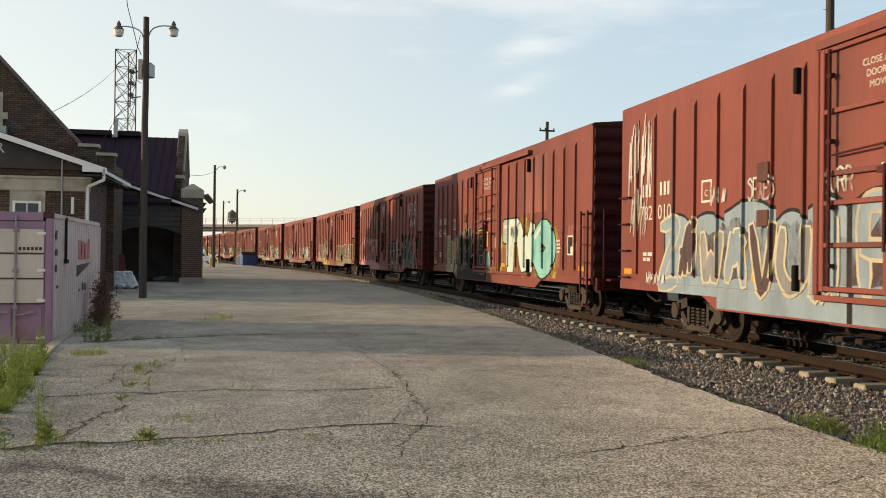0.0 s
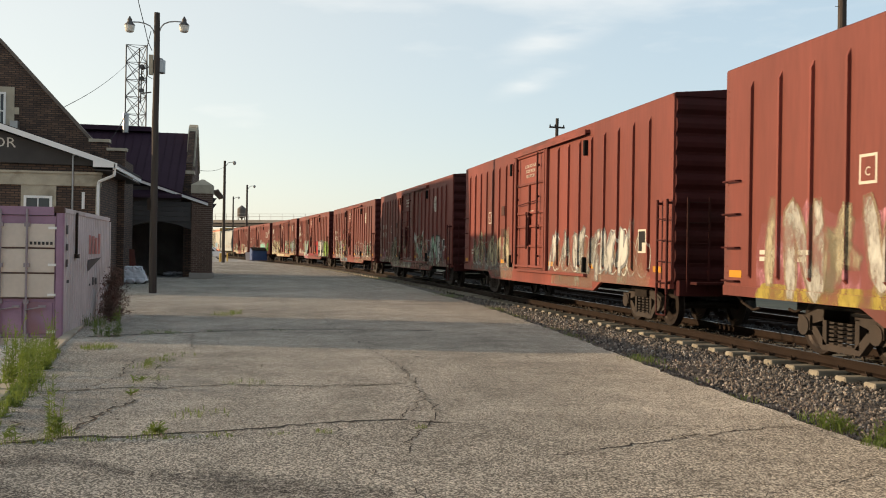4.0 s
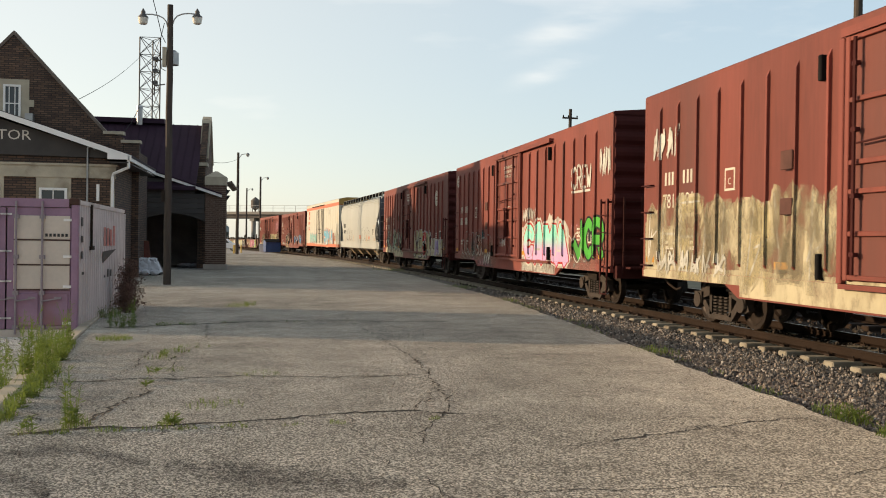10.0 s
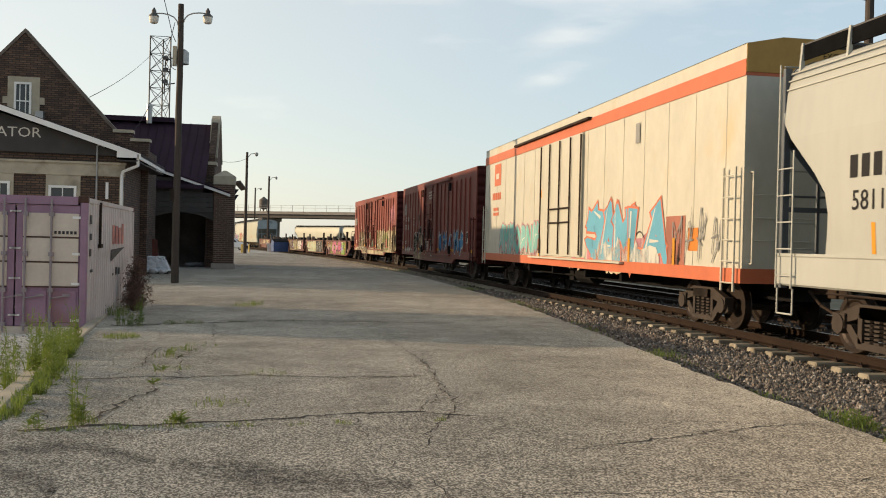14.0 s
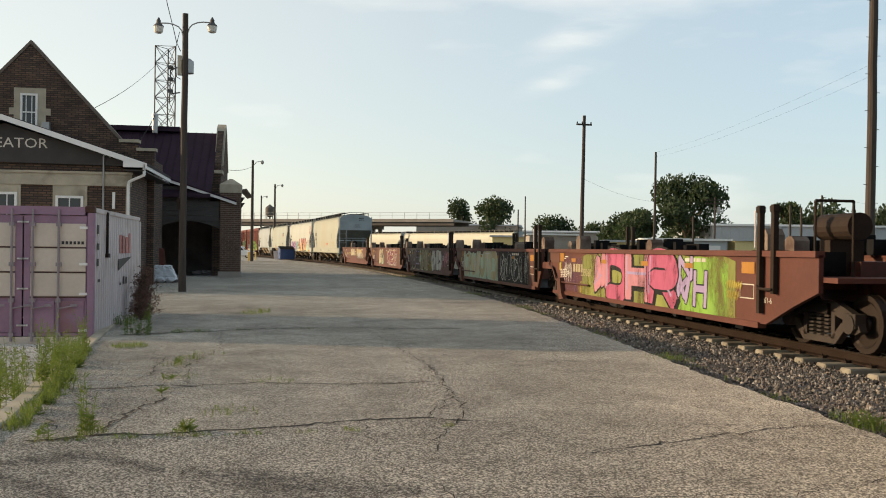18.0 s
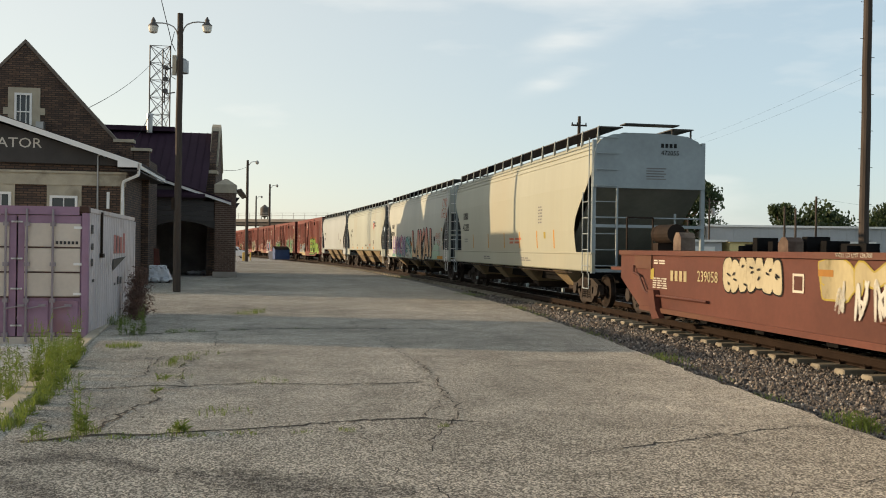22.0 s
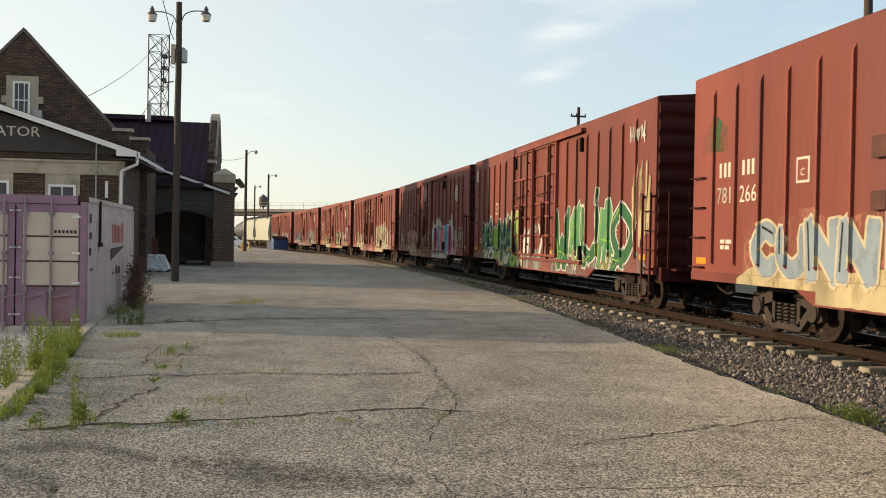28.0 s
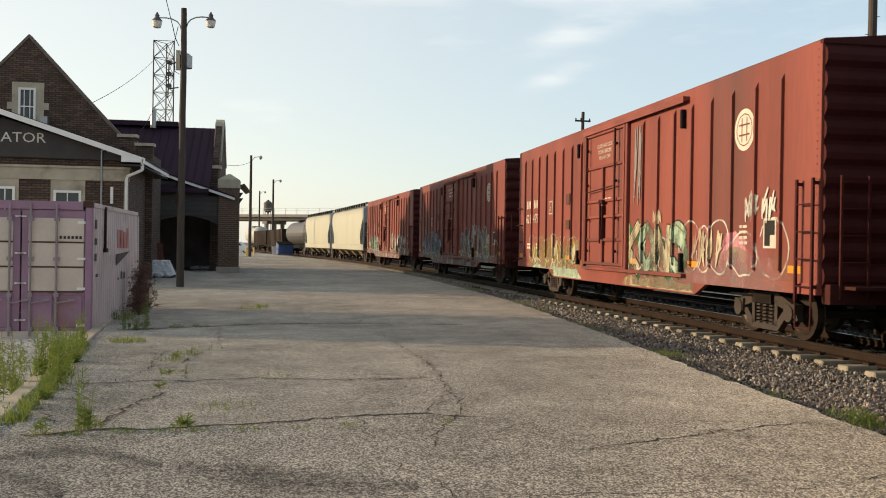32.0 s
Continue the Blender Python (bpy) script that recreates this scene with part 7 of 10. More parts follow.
for k in range(34):
    f = rn.random() ** 1.6
    spots.append((-2.1 + f * 3.6 + rn.uniform(-0.05, 0.05), 8.35 + 0.6 * f * 0.5 + rn.uniform(-0.03, 0.03), 0.07, 0.07, 8, 0))
for k in range(40):
    y = rn.uniform(7, 40)
    spots.append((edge_x(y) + rn.uniform(0.0, 0.35), y, 0.2, rn.uniform(0.05, 0.14), 12, -0.06))
blades("weeds", spots, 2, GRASS, "low green weed tufts in cracks and along the ballast")


def dry_bush(x, y, h, r, seed):
    rn = random.Random(seed)
    t = thing("dry_shrub", pose(x, y, -0.02), "dark brown dried conical shrub beside the container", "shrub")
    bm = bm_new()
    tips = []
    for k in range(46):
        a, f = rn.uniform(0, 6.283), rn.random() ** 0.7
        z = h * (0.08 + 0.9 * f)
        rr = r * (1 - f) ** 0.8 * rn.uniform(0.5, 1.1) + 0.03
        tip = Vector((rr * math.cos(a), rr * math.sin(a), z))
        rod(bm, (0, 0, z * 0.55), tip, 0.008, 0.003, 4)
        tips.append(tip)
    rod(bm, (0, 0, 0), (0, 0, h), 0.02, 0.004, 6)
    part("branch", bm, BARK, t)
    verts, faces = [], []
    for tip in tips:
        for _ in range(60):
            p = tip.lerp(Vector((0, 0, tip.z * 0.6)), rn.random() ** 1.5) + Vector((rn.gauss(0, 0.05), rn.gauss(0, 0.05), rn.gauss(0, 0.05)))
            s = rn.uniform(0.015, 0.04)
            q = Euler((rn.uniform(0, 6.3), rn.uniform(0, 6.3), 0)).to_matrix()
            b0 = len(verts)
            for ux, uy in ((-s, 0), (0, -0.3 * s), (s, 0), (0, 0.3 * s)):
                verts.append(p + q @ Vector((ux, uy, 0)))
            faces.append((b0, b0 + 1, b0 + 2, b0 + 3))
    me = bpy.data.meshes.new("foliage")
    me.from_pydata(verts, [], faces)
    me.materials.append(GRASS_DRY)
    part_of("foliage", me, t)


dry_bush(-3.2, 21.9, 1.25, 0.52, 3)
dry_bush(-3.25, 21.7, 0.7, 0.3, 4)

# ---- painted marks and graffiti on the cars ----
PAINTS = {}


def paint(name, colour, vary=0.14):
    if name not in PAINTS:
        colour = tuple(c * k for c, k in zip(colour, (0.61, 0.645, 0.69)))
        PAINTS[name] = mat("spray_" + name, colour, 0.7, spec=0.25, vary=vary, scale=1.2, fine=14, bump=0, dirt=tuple(c * 0.55 + 0.012 for c in colour), dirt_amount=0.35, stretch=(1, 1, 0.5))
    return PAINTS[name]


WORN = {}


def worn(m, cover):
    """The same paint rubbed through to the steel in flecks and streaks."""
    key = (m.name, cover)
    if key not in WORN:
        w = m.copy()
        w.name = m.name + "_worn"
        n, l = w.node_tree.nodes, w.node_tree.links
        tc, mp, tex, rng = n.new("ShaderNodeTexCoord"), n.new("ShaderNodeMapping"), n.new("ShaderNodeTexNoise"), n.new("ShaderNodeMapRange")
        mp.inputs["Scale"].default_value = (1, 1, 0.45)
        tex.inputs["Scale"].default_value, tex.inputs["Detail"].default_value, tex.inputs["Roughness"].default_value = 1.6, 9, 0.68
        rng.inputs["From Min"].default_value, rng.inputs["From Max"].default_value = 0.62 - 0.3 * cover, 0.70 - 0.2 * cover
        rng.inputs["To Min"].default_value = 0.12
        l.new(tc.outputs["Object"], mp.inputs["Vector"])
        l.new(mp.outputs[0], tex.inputs["Vector"])
        l.new(tex.outputs["Fac"], rng.inputs["Value"])
        l.new(rng.outputs[0], n["Principled BSDF"].inputs["Alpha"])
        WORN[key] = w
    return WORN[key]


def fade(name, low, high, z0, z1):
    """Spray paint that runs from one colour to another with height."""
    if name in PAINTS:
        return PAINTS[name]
    m = mat("spray_" + name, low, 0.6, vary=0.1, scale=1.5, fine=14, bump=0)
    n, l = m.node_tree.nodes, m.node_tree.links
    hsv = [x for x in n if x.bl_idname == "ShaderNodeHueSaturation"][0]
    tc, sep, rng, mx = n.new("ShaderNodeTexCoord"), n.new("ShaderNodeSeparateXYZ"), n.new("ShaderNodeMapRange"), n.new("ShaderNodeMix")
    mx.data_type = "RGBA"
    mx.inputs["A"].default_value, mx.inputs["B"].default_value = (*low, 1), (*high, 1)
    rng.inputs["From Min"].default_value, rng.inputs["From Max"].default_value = z0, z1
    l.new(tc.outputs["Object"], sep.inputs[0])
    l.new(sep.outputs["Z"], rng.inputs["Value"])
    l.new(rng.outputs[0], mx.inputs["Factor"])
    l.new(mx.outputs["Result"], hsv.inputs["Color"])
    PAINTS[name] = m
    return m


P_WHITE = paint("white", (0.74, 0.70, 0.60))
P_CREAM = paint("cream", (0.66, 0.56, 0.36), 0.2)
P_BEIGE = paint("beige", (0.42, 0.33, 0.20), 0.3)
P_BLACK = paint("black", (0.014, 0.013, 0.013))
P_GREY = paint("grey", (0.30, 0.29, 0.27), 0.25)
P_BLUEGREY = paint("blue_grey", (0.30, 0.38, 0.42), 0.2)
P_TEAL = paint("teal", (0.22, 0.62, 0.52))
P_DARKTEAL = paint("dark_teal", (0.05, 0.22, 0.22))
P_SAND = paint("sand", (0.60, 0.49, 0.27), 0.25)
P_MINT = paint("mint", (0.52, 0.68, 0.48), 0.2)
P_GREEN = paint("green", (0.08, 0.50, 0.06))
P_LIME = paint("lime", (0.32, 0.56, 0.09))
P_DKGREEN = paint("dark_green", (0.03, 0.15, 0.06))
P_OLIVE = paint("olive", (0.26, 0.26, 0.09), 0.3)
P_YELLOW = paint("yellow", (0.56, 0.42, 0.08))
P_ORANGE = paint("orange", (0.76, 0.24, 0.04))
P_CORAL = paint("coral", (0.78, 0.22, 0.12))
P_RED = paint("red", (0.62, 0.03, 0.03))
P_PINK = paint("pink", (0.60, 0.13, 0.22), 0.25)
P_ROSE = paint("rose", (0.72, 0.30, 0.34))
P_PURPLE = paint("purple", (0.20, 0.10, 0.26))
P_LILAC = paint("lilac", (0.48, 0.36, 0.55))
P_MAROON = paint("maroon", (0.20, 0.02, 0.06))
P_PLUMBROWN = paint("plum_brown", (0.10, 0.06, 0.06))
P_DULL_ORANGE = paint("dull_orange", (0.50, 0.22, 0.045), 0.2)
P_BLUE = paint("blue", (0.06, 0.28, 0.52))
P_SKY = paint("sky", (0.16, 0.48, 0.62))
P_FRESH = paint("fresh_red", (0.34, 0.11, 0.08), 0.06)
P_MARK = paint("stencil_white", (0.84, 0.75, 0.60), 0.08)
P_MOSS = paint("moss", (0.30, 0.31, 0.08), 0.3)
P_REFLECT = paint("reflector", (0.80, 0.34, 0.03), 0.05)
P_PALE = paint("pale_blue", (0.31, 0.39, 0.43), 0.2)
P_ICE = paint("ice_mint", (0.62, 0.72, 0.60), 0.12)
P_AQUA = paint("aqua", (0.28, 0.62, 0.55), 0.15)
P_KHAKI = paint("khaki", (0.29, 0.235, 0.135), 0.25)
P_SALMON = paint("salmon", (0.48, 0.18, 0.12), 0.2)
P_DEEPTEAL = paint("deep_teal", (0.025, 0.085, 0.075), 0.2)
P_APPLE = paint("apple_green", (0.36, 0.55, 0.11), 0.10)
P_MAGENTA = paint("magenta", (0.40, 0.045, 0.15), 0.15)
P_BRICKRED = paint("brick_red", (0.33, 0.03, 0.035), 0.15)
LAKE_FADE = fade("sunset", (0.60, 0.38, 0.20), (0.42, 0.07, 0.06), 1.3, 2.5)
CAMA_FADE = fade("teal_lilac", (0.45, 0.30, 0.50), (0.22, 0.66, 0.52), 1.35, 1.75)
GREEN_FADE = fade("green_lime", (0.02, 0.14, 0.06), (0.06, 0.20, 0.08), 1.0, 2.4)

STROKES = {"A": "00 26 40|11 31", "B": "00 06|06 36 44 33 03|33 42 30 00", "C": "45 26 03 20 41", "D": "00 06 36 44 42 30 00", "E": "46 06|06 00|00 40|03 33", "F": "46 06 00|03 33", "G": "45 26 03 20 41 43 23",
           "H": "00 06|40 46|03 43", "I": "20 26", "J": "46 42 20 02", "K": "00 06|46 03 40", "L": "06 00 40", "M": "00 06 23 46 40", "N": "00 06 40 46", "P": "00 06 36 44 33 03", "O": "26 04 02 20 42 44 26", "R": "00 06 36 44 33 03|23 40",
           "S": "45 26 05 34 42 20 01", "T": "06 46|26 20", "U": "06 02 20 42 46", "V": "06 20 46", "W": "06 10 23 30 46", "X": "00 46|06 40", "Y": "06 23 46|23 20", "Z": "06 46 00 40"}


def glyph(ch, rn):
    """Strokes of a letter, or of a made-up squiggle for what cannot be read."""
    if ch in STROKES:
        return [[(int(p[0]) / 4, int(p[1]) / 6) for p in s.split()] for s in STROKES[ch].split("|")]
    pts = [(rn.uniform(0, 0.2), rn.uniform(0, 0.2)), (rn.uniform(0.0, 0.5), rn.uniform(0.75, 1.05)), (rn.uniform(0.35, 0.7), rn.uniform(0.1, 0.5)), (rn.uniform(0.6, 1.0), rn.uniform(0.7, 1.0)), (rn.uniform(0.75, 1.05), rn.uniform(-0.05, 0.25))]
    return [pts[: rn.choice((4, 5))], [(rn.uniform(0, 0.4), rn.uniform(0.0, 0.3)), (rn.uniform(0.2, 0.8), rn.uniform(0.35, 0.65)), (rn.uniform(0.6, 1.1), rn.uniform(0.8, 1.1))], [(rn.uniform(0, 0.5), rn.uniform(0.3, 0.6)), (rn.uniform(0.5, 1), rn.uniform(0.3, 0.6))]]


def cut(pts, axis, lo, hi):
    """A flat polygon clipped between two values on one axis."""
    for sgn, lim in ((1, lo), (-1, hi)):
        out = []
        for a, b in zip(pts, pts[1:] + pts[:1]):
            fa, fb = sgn * (a[axis] - lim), sgn * (b[axis] - lim)
            if fa >= 0:
                out.append(a)
            if (fa < 0) != (fb < 0):
                k = fa / (fa - fb)
                out.append(tuple(p + (q - p) * k for p, q in zip(a, b)))
        pts = out
        if len(pts) < 3:
            return []
    return pts


def flowing(pts, steps=6):
    """A smooth line through the points."""
    v = [Vector(p[:2]) for p in pts]
    v = [v[0] * 2 - v[1]] + v + [v[-1] * 2 - v[-2]]
    out = []
    for a, b, c, d in zip(v[:-3], v[1:-2], v[2:-1], v[3:]):
        for i in range(steps):
            t = i / steps
            out.append(0.5 * (2 * b + (c - a) * t + (2 * a - 5 * b + 4 * c - d) * t * t + (3 * b - a - 3 * c + d) * t ** 3))
    return out + [v[-2]]


class Face:
    """Draws flat paint on the near side of a car. d runs from the car's front end to the rear."""
    def __init__(self, car, length, x, two=False):
        self.car, self.half, self.x, self.wear, self.two, self.flat = car, length / 2, x, None, two, x not in (-1.612, -1.614)

    def at(self, d, z, lift):
        return ((self.x if self.flat else -hopper_section(z) - 0.003) - lift * (1 if self.flat else 0.4), d - self.half, z)

    def ribbon(self, bm, pts, w, lift, k, style="block"):
        """A broad stroke, each piece a hair above the last. block: blunt straight pieces; round: one smooth brush line; spike: straight pieces drawn to a point."""
        if style == "round" and len(pts) > 1:
            line_ = flowing(pts)
            k[0] += 1
            last = None
            for i, p in enumerate(line_):
                v = line_[min(i + 1, len(line_) - 1)] - line_[max(i - 1, 0)]
                n = Vector((-v.y, v.x)).normalized() * w / 2 * (0.55 if i in (0, len(line_) - 1) else 1.0)
                e = v.normalized() * (w * 0.35 if i == len(line_) - 1 else -w * 0.35 if i == 0 else 0)
                lf = lift + 0.00012 * k[0] + 0.00003 * i
                pair = [bm.verts.new(self.at(p.x + e.x + n.x, p.y + e.y + n.y, lf)), bm.verts.new(self.at(p.x + e.x - n.x, p.y + e.y - n.y, lf))]
                if last:
                    bm.faces.new((last[0], pair[0], pair[1], last[1]))
                last = pair
            return
        for (d0, z0), (d1, z1) in zip(pts[:-1], pts[1:]):
            v = Vector((d1 - d0, z1 - z0))
            if v.length < 0.01:
                continue
            n = Vector((-v.y, v.x)).normalized() * w / 2
            e = v.normalized() * w * 0.38
            a, b = Vector((d0, z0)) - e, Vector((d1, z1)) + e
            k[0] += 1
            lf = lift + 0.00012 * k[0]
            if style == "spike":
                ring = [a + n * 1.15, b + n * 0.45, b + e * 0.9, b - n * 0.45, a - n * 1.15]
            else:
                ring = [a + n * 0.8, a + e * 0.6 + n, b - e * 0.6 + n, b + n * 0.8, b - n * 0.8, b - e * 0.6 - n, a + e * 0.6 - n, a - n * 0.8]
            bm.faces.new([bm.verts.new(self.at(p.x, p.y, lf)) for p in ring])

    def put(self, name, bm, material, label=""):
        if self.x == -BW and name not in ("round_emblem", "emblem_cross"):
            bm = self.wrapped(bm)
        me = bpy.data.meshes.new(name)
        bm.to_mesh(me)
        bm.free()
        me.materials.append(material)
        tagged(part_of(name, me, self.car, None, label), "", "", "", "stuff" if len(me.polygons) > 2 else "")

    def wrapped(self, bm):
        """Paint on a boxcar follows the side: over posts, doors and the side sill."""
        out = bm_new()

        def lay(pts, dx=0.0):
            if len(pts) > 2:
                try:
                    out.faces.new([out.verts.new((x + dx, y, z)) for x, y, z in pts])
                except ValueError:
                    pass
        h = self.half
        doors = [(-2.2, 0.2), (0.35, 2.75)] if self.two else [(DOOR0, DOOR1)]
        posts = [-h + 1.18 + i * 0.86 for i in range(8)] + [h - 0.95 - i * 0.87 for i in range(6 if self.two else 8)]
        for face in bm.faces:
            pts = [tuple(v.co) for v in face.verts]
            z0, z1 = min(q[2] for q in pts), max(q[2] for q in pts)
            y0, y1 = min(q[1] for q in pts), max(q[1] for q in pts)
            if z0 < BZ0 + 0.168:
                sill = cut(pts, 2, -9, BZ0 + 0.166)
                lay(cut(sill, 2, BZ0 + 0.004, 9), -0.0205)
                lay(cut(cut(sill, 2, BZ0 - 0.19, BZ0 + 0.004), 1, -h + 4.45, h - 4.45), -0.0205)
                pts = cut(pts, 2, BZ0 + 0.166, 9)
            lay(pts)
            if z1 < BZ0 + 0.3:
                continue
            for a, b in doors:
                if y1 > a and y0 < b:
                    lay(cut(cut(pts, 1, a + 0.01, b - 0.01), 2, BZ0 + 0.24, BZ1 - 0.24), -0.0305)
            for c in posts:
                if y1 > c - 0.045 and y0 < c + 0.027:
                    lay(cut(cut(pts, 1, c - 0.026, c + 0.026), 2, BZ0 + 0.37, BZ1 - 0.44), -0.054)
                    edge = cut(cut(pts, 1, c - 0.045, c - 0.027), 2, BZ0 + 0.37, BZ1 - 0.44)
                    if len(edge) > 2:
                        lay([(-BW - 0.004 - (q[1] - c + 0.045) / 0.018 * 0.049, c - 0.0275 - (-BW - q[0]) * 0.1, q[2]) for q in edge])
        bm.free()
        return out

    def word(self, d_left, d_right, z0, z1, word, fill, edge, seed=1, fat=0.2, grow=0.09, shine=None, jitter=0.10, style=None, halo=None, shade=None, overlap=1.0):
        """A graffiti piece from the rear (left as seen) to the front (right as seen). fill: one paint or one for each letter; halo: an outermost line; shade: a dropped block shadow."""
        rn = random.Random(seed)
        n = len(word)
        style = style or ("round" if "?" in word else "block")
        cell = (d_left - d_right) / n
        fills = fill if isinstance(fill, (tuple, list)) else (fill,)
        layers = {}
        for i, ch in enumerate(word):
            if ch == " ":
                continue
            dz0, dz1 = rn.uniform(-jitter, jitter), rn.uniform(-jitter, jitter)
            skew = rn.uniform(-0.1, 0.1)
            up = 0.0016 * i
            for s in glyph(ch, rn):
                pts = [(d_left - cell * (i + 0.5 + overlap * (0.76 * (u - 0.5)) + skew * (v - 0.5)), z0 + dz0 + fat * 0.5 + (z1 - z0 - fat + dz1 - dz0) * v) for u, v in s]
                if halo:
                    layers.setdefault(("graffiti_halo", halo), []).append((pts, fat + 4 * grow, 0.0030 + up * 0.1))
                if shade:
                    layers.setdefault(("graffiti_shadow", shade), []).append(([(a - 0.11, b - 0.07) for a, b in pts], fat + 2 * grow, 0.0042 + up * 0.2))
                layers.setdefault(("graffiti_outline", edge), []).append((pts, fat + 2 * grow, 0.0062 + up))
                layers.setdefault(("graffiti_fill", fills[i % len(fills)]), []).append((pts, fat, 0.0070 + up))
                if shine:
                    layers.setdefault(("graffiti_highlight", shine), []).append(([(a + fat * 0.22, b + fat * 0.2) for a, b in pts[:2]], fat * 0.15, 0.0078 + up))
        for (nm, m_), runs in layers.items():
            bm, k = bm_new(), [0]
            for pts, w, lift in runs:
                self.ribbon(bm, pts, w, lift, k, style if len(pts) < 5 or style != "block" else "round")
                k[0] = k[0] % 5
            self.put(nm, bm, worn(m_, self.wear) if self.wear else worn(m_, 1.35))

    def cloud(self, d_left, d_right, z0, z1, fill, edge, seed, bump=0.9, rim=0.07, cover=1.3, deep=0.28):
        """A ground of paint with a scalloped, outlined upper edge; it runs down over the sill."""
        rn = random.Random(seed)
        arcs, d = [], d_left
        while d > d_right + 0.2:
            w = min(bump * rn.uniform(0.6, 1.3), d - d_right)
            arcs.append((d, d - w, z1 - rn.uniform(0, deep)))
            d -= w
        for nm, m_, inset, lift in (("graffiti_outline", edge, 0.0, 0.0016), ("graffiti_fill", fill, rim, 0.0026)):
            bm = bm_new()
            for a, b, top in arcs:
                a2, b2 = a + rim * (0.5 if a < d_left else 0) - (inset if a == d_left else 0), b - rim * (0.5 if b > d_right + 0.25 else 0) + (inset if b <= d_right + 0.25 else 0)
                last = None
                for i in range(9):
                    u = i / 8
                    dd = a2 + (b2 - a2) * u
                    zz = top - inset - 0.30 * (1 - math.sin(math.pi * min(0.93, max(0.07, u))) ** 0.55) * min(1, (a - b) / 0.7)
                    pair = [bm.verts.new(self.at(dd, zz, lift + 0.00005 * (arcs.index((a, b, top)) % 3))), bm.verts.new(self.at(dd, z0, lift + 0.00005 * (arcs.index((a, b, top)) % 3)))]
                    if last:
                        bm.faces.new((last[0], pair[0], pair[1], last[1]))
                    last = pair
            self.put(nm, bm, worn(m_, cover))

    def tag(self, d_left, d_right, z0, z1, n, material, seed, w=0.045, word=None):
        """Thin scrawled lettering."""
        rn = random.Random(seed)
        bm, k = bm_new(), [0]
        cell = (d_left - d_right) / (len(word) if word else n)
        for i, ch in enumerate(word or "?" * n):
            for s in glyph(ch, rn):
                self.ribbon(bm, [(d_left - cell * (i + 0.1 + 0.8 * u), z0 + (z1 - z0) * v) for u, v in s], w, 0.022, k, "round")
        self.put("tag_scrawl", bm, worn(material, 0.85))

    def mural(self, d_left, d_right, z0, z1, n, base, fills, edge, seed, fat=0.26, sparks=0, style="round"):
        """A dense piece: a ground colour, interlocked letters in several colours, cuts of light and stars."""
        rn = random.Random(seed)
        self.patch(d_left + 0.15, d_right - 0.15, max(0.86, z0 - 0.1) if self.x == -BW else z0 - 0.06, z1 + (0.2 if self.x == -BW else 0.05), base, seed, 0.22, 0.0022, 0.3, cover=1.35)
        cell = (d_left - d_right) / n
        layers = {}
        for i in range(n):
            main = fills[rn.randrange(len(fills))]
            d0 = d_left - cell * (i - 0.1)
            up, low = z1 + rn.uniform(-0.15, 0.12), z0 + rn.uniform(-0.05, 0.12)
            for s in glyph("?", rn):
                pts = [(d0 - cell * 1.12 * u, low + (up - low) * v) for u, v in s]
                layers.setdefault(("graffiti_outline", edge, 0.004), []).append((pts, fat * 1.45))
                layers.setdefault(("graffiti_fill", main, 0.012), []).append((pts, fat))
                other = fills[rn.randrange(len(fills))]
                if other is not main:
                    for a, b in zip(pts[:-1], pts[1:]):
                        if rn.random() < 0.7:
                            f0, f1 = sorted((rn.uniform(0, 0.5), rn.uniform(0.5, 1)))
                            q = [(a[0] + (b[0] - a[0]) * f, a[1] + (b[1] - a[1]) * f) for f in (f0, f1)]
                            layers.setdefault(("graffiti_blend", other, 0.020), []).append((q, fat * rn.uniform(0.35, 0.8)))
                if rn.random() < 0.8 and not self.wear:
                    layers.setdefault(("graffiti_cut", P_BLACK if edge is not P_BLACK else P_WHITE, 0.028), []).append(([(p[0] + fat * 0.45, p[1] - 0.02) for p in pts[:3]], 0.028))
        for _ in range(sparks):
            c = (rn.uniform(d_right, d_left), rn.uniform(z0, z1))
            for a in (0.3, 1.35, 2.4):
                r = rn.uniform(0.08, 0.16)
                layers.setdefault(("graffiti_star", P_WHITE, 0.034), []).append(([(c[0] - r * math.cos(a), c[1] - r * math.sin(a)), (c[0] + r * math.cos(a), c[1] + r * math.sin(a))], 0.022))
        for (nm, m_, lift), runs in layers.items():
            bm, k = bm_new(), [0]
            for pts, w in runs:
                self.ribbon(bm, pts, w, lift, k, style if nm != "graffiti_star" else "block")
            self.put(nm, bm, worn(m_, 1.1 if not self.wear else self.wear + 0.15))

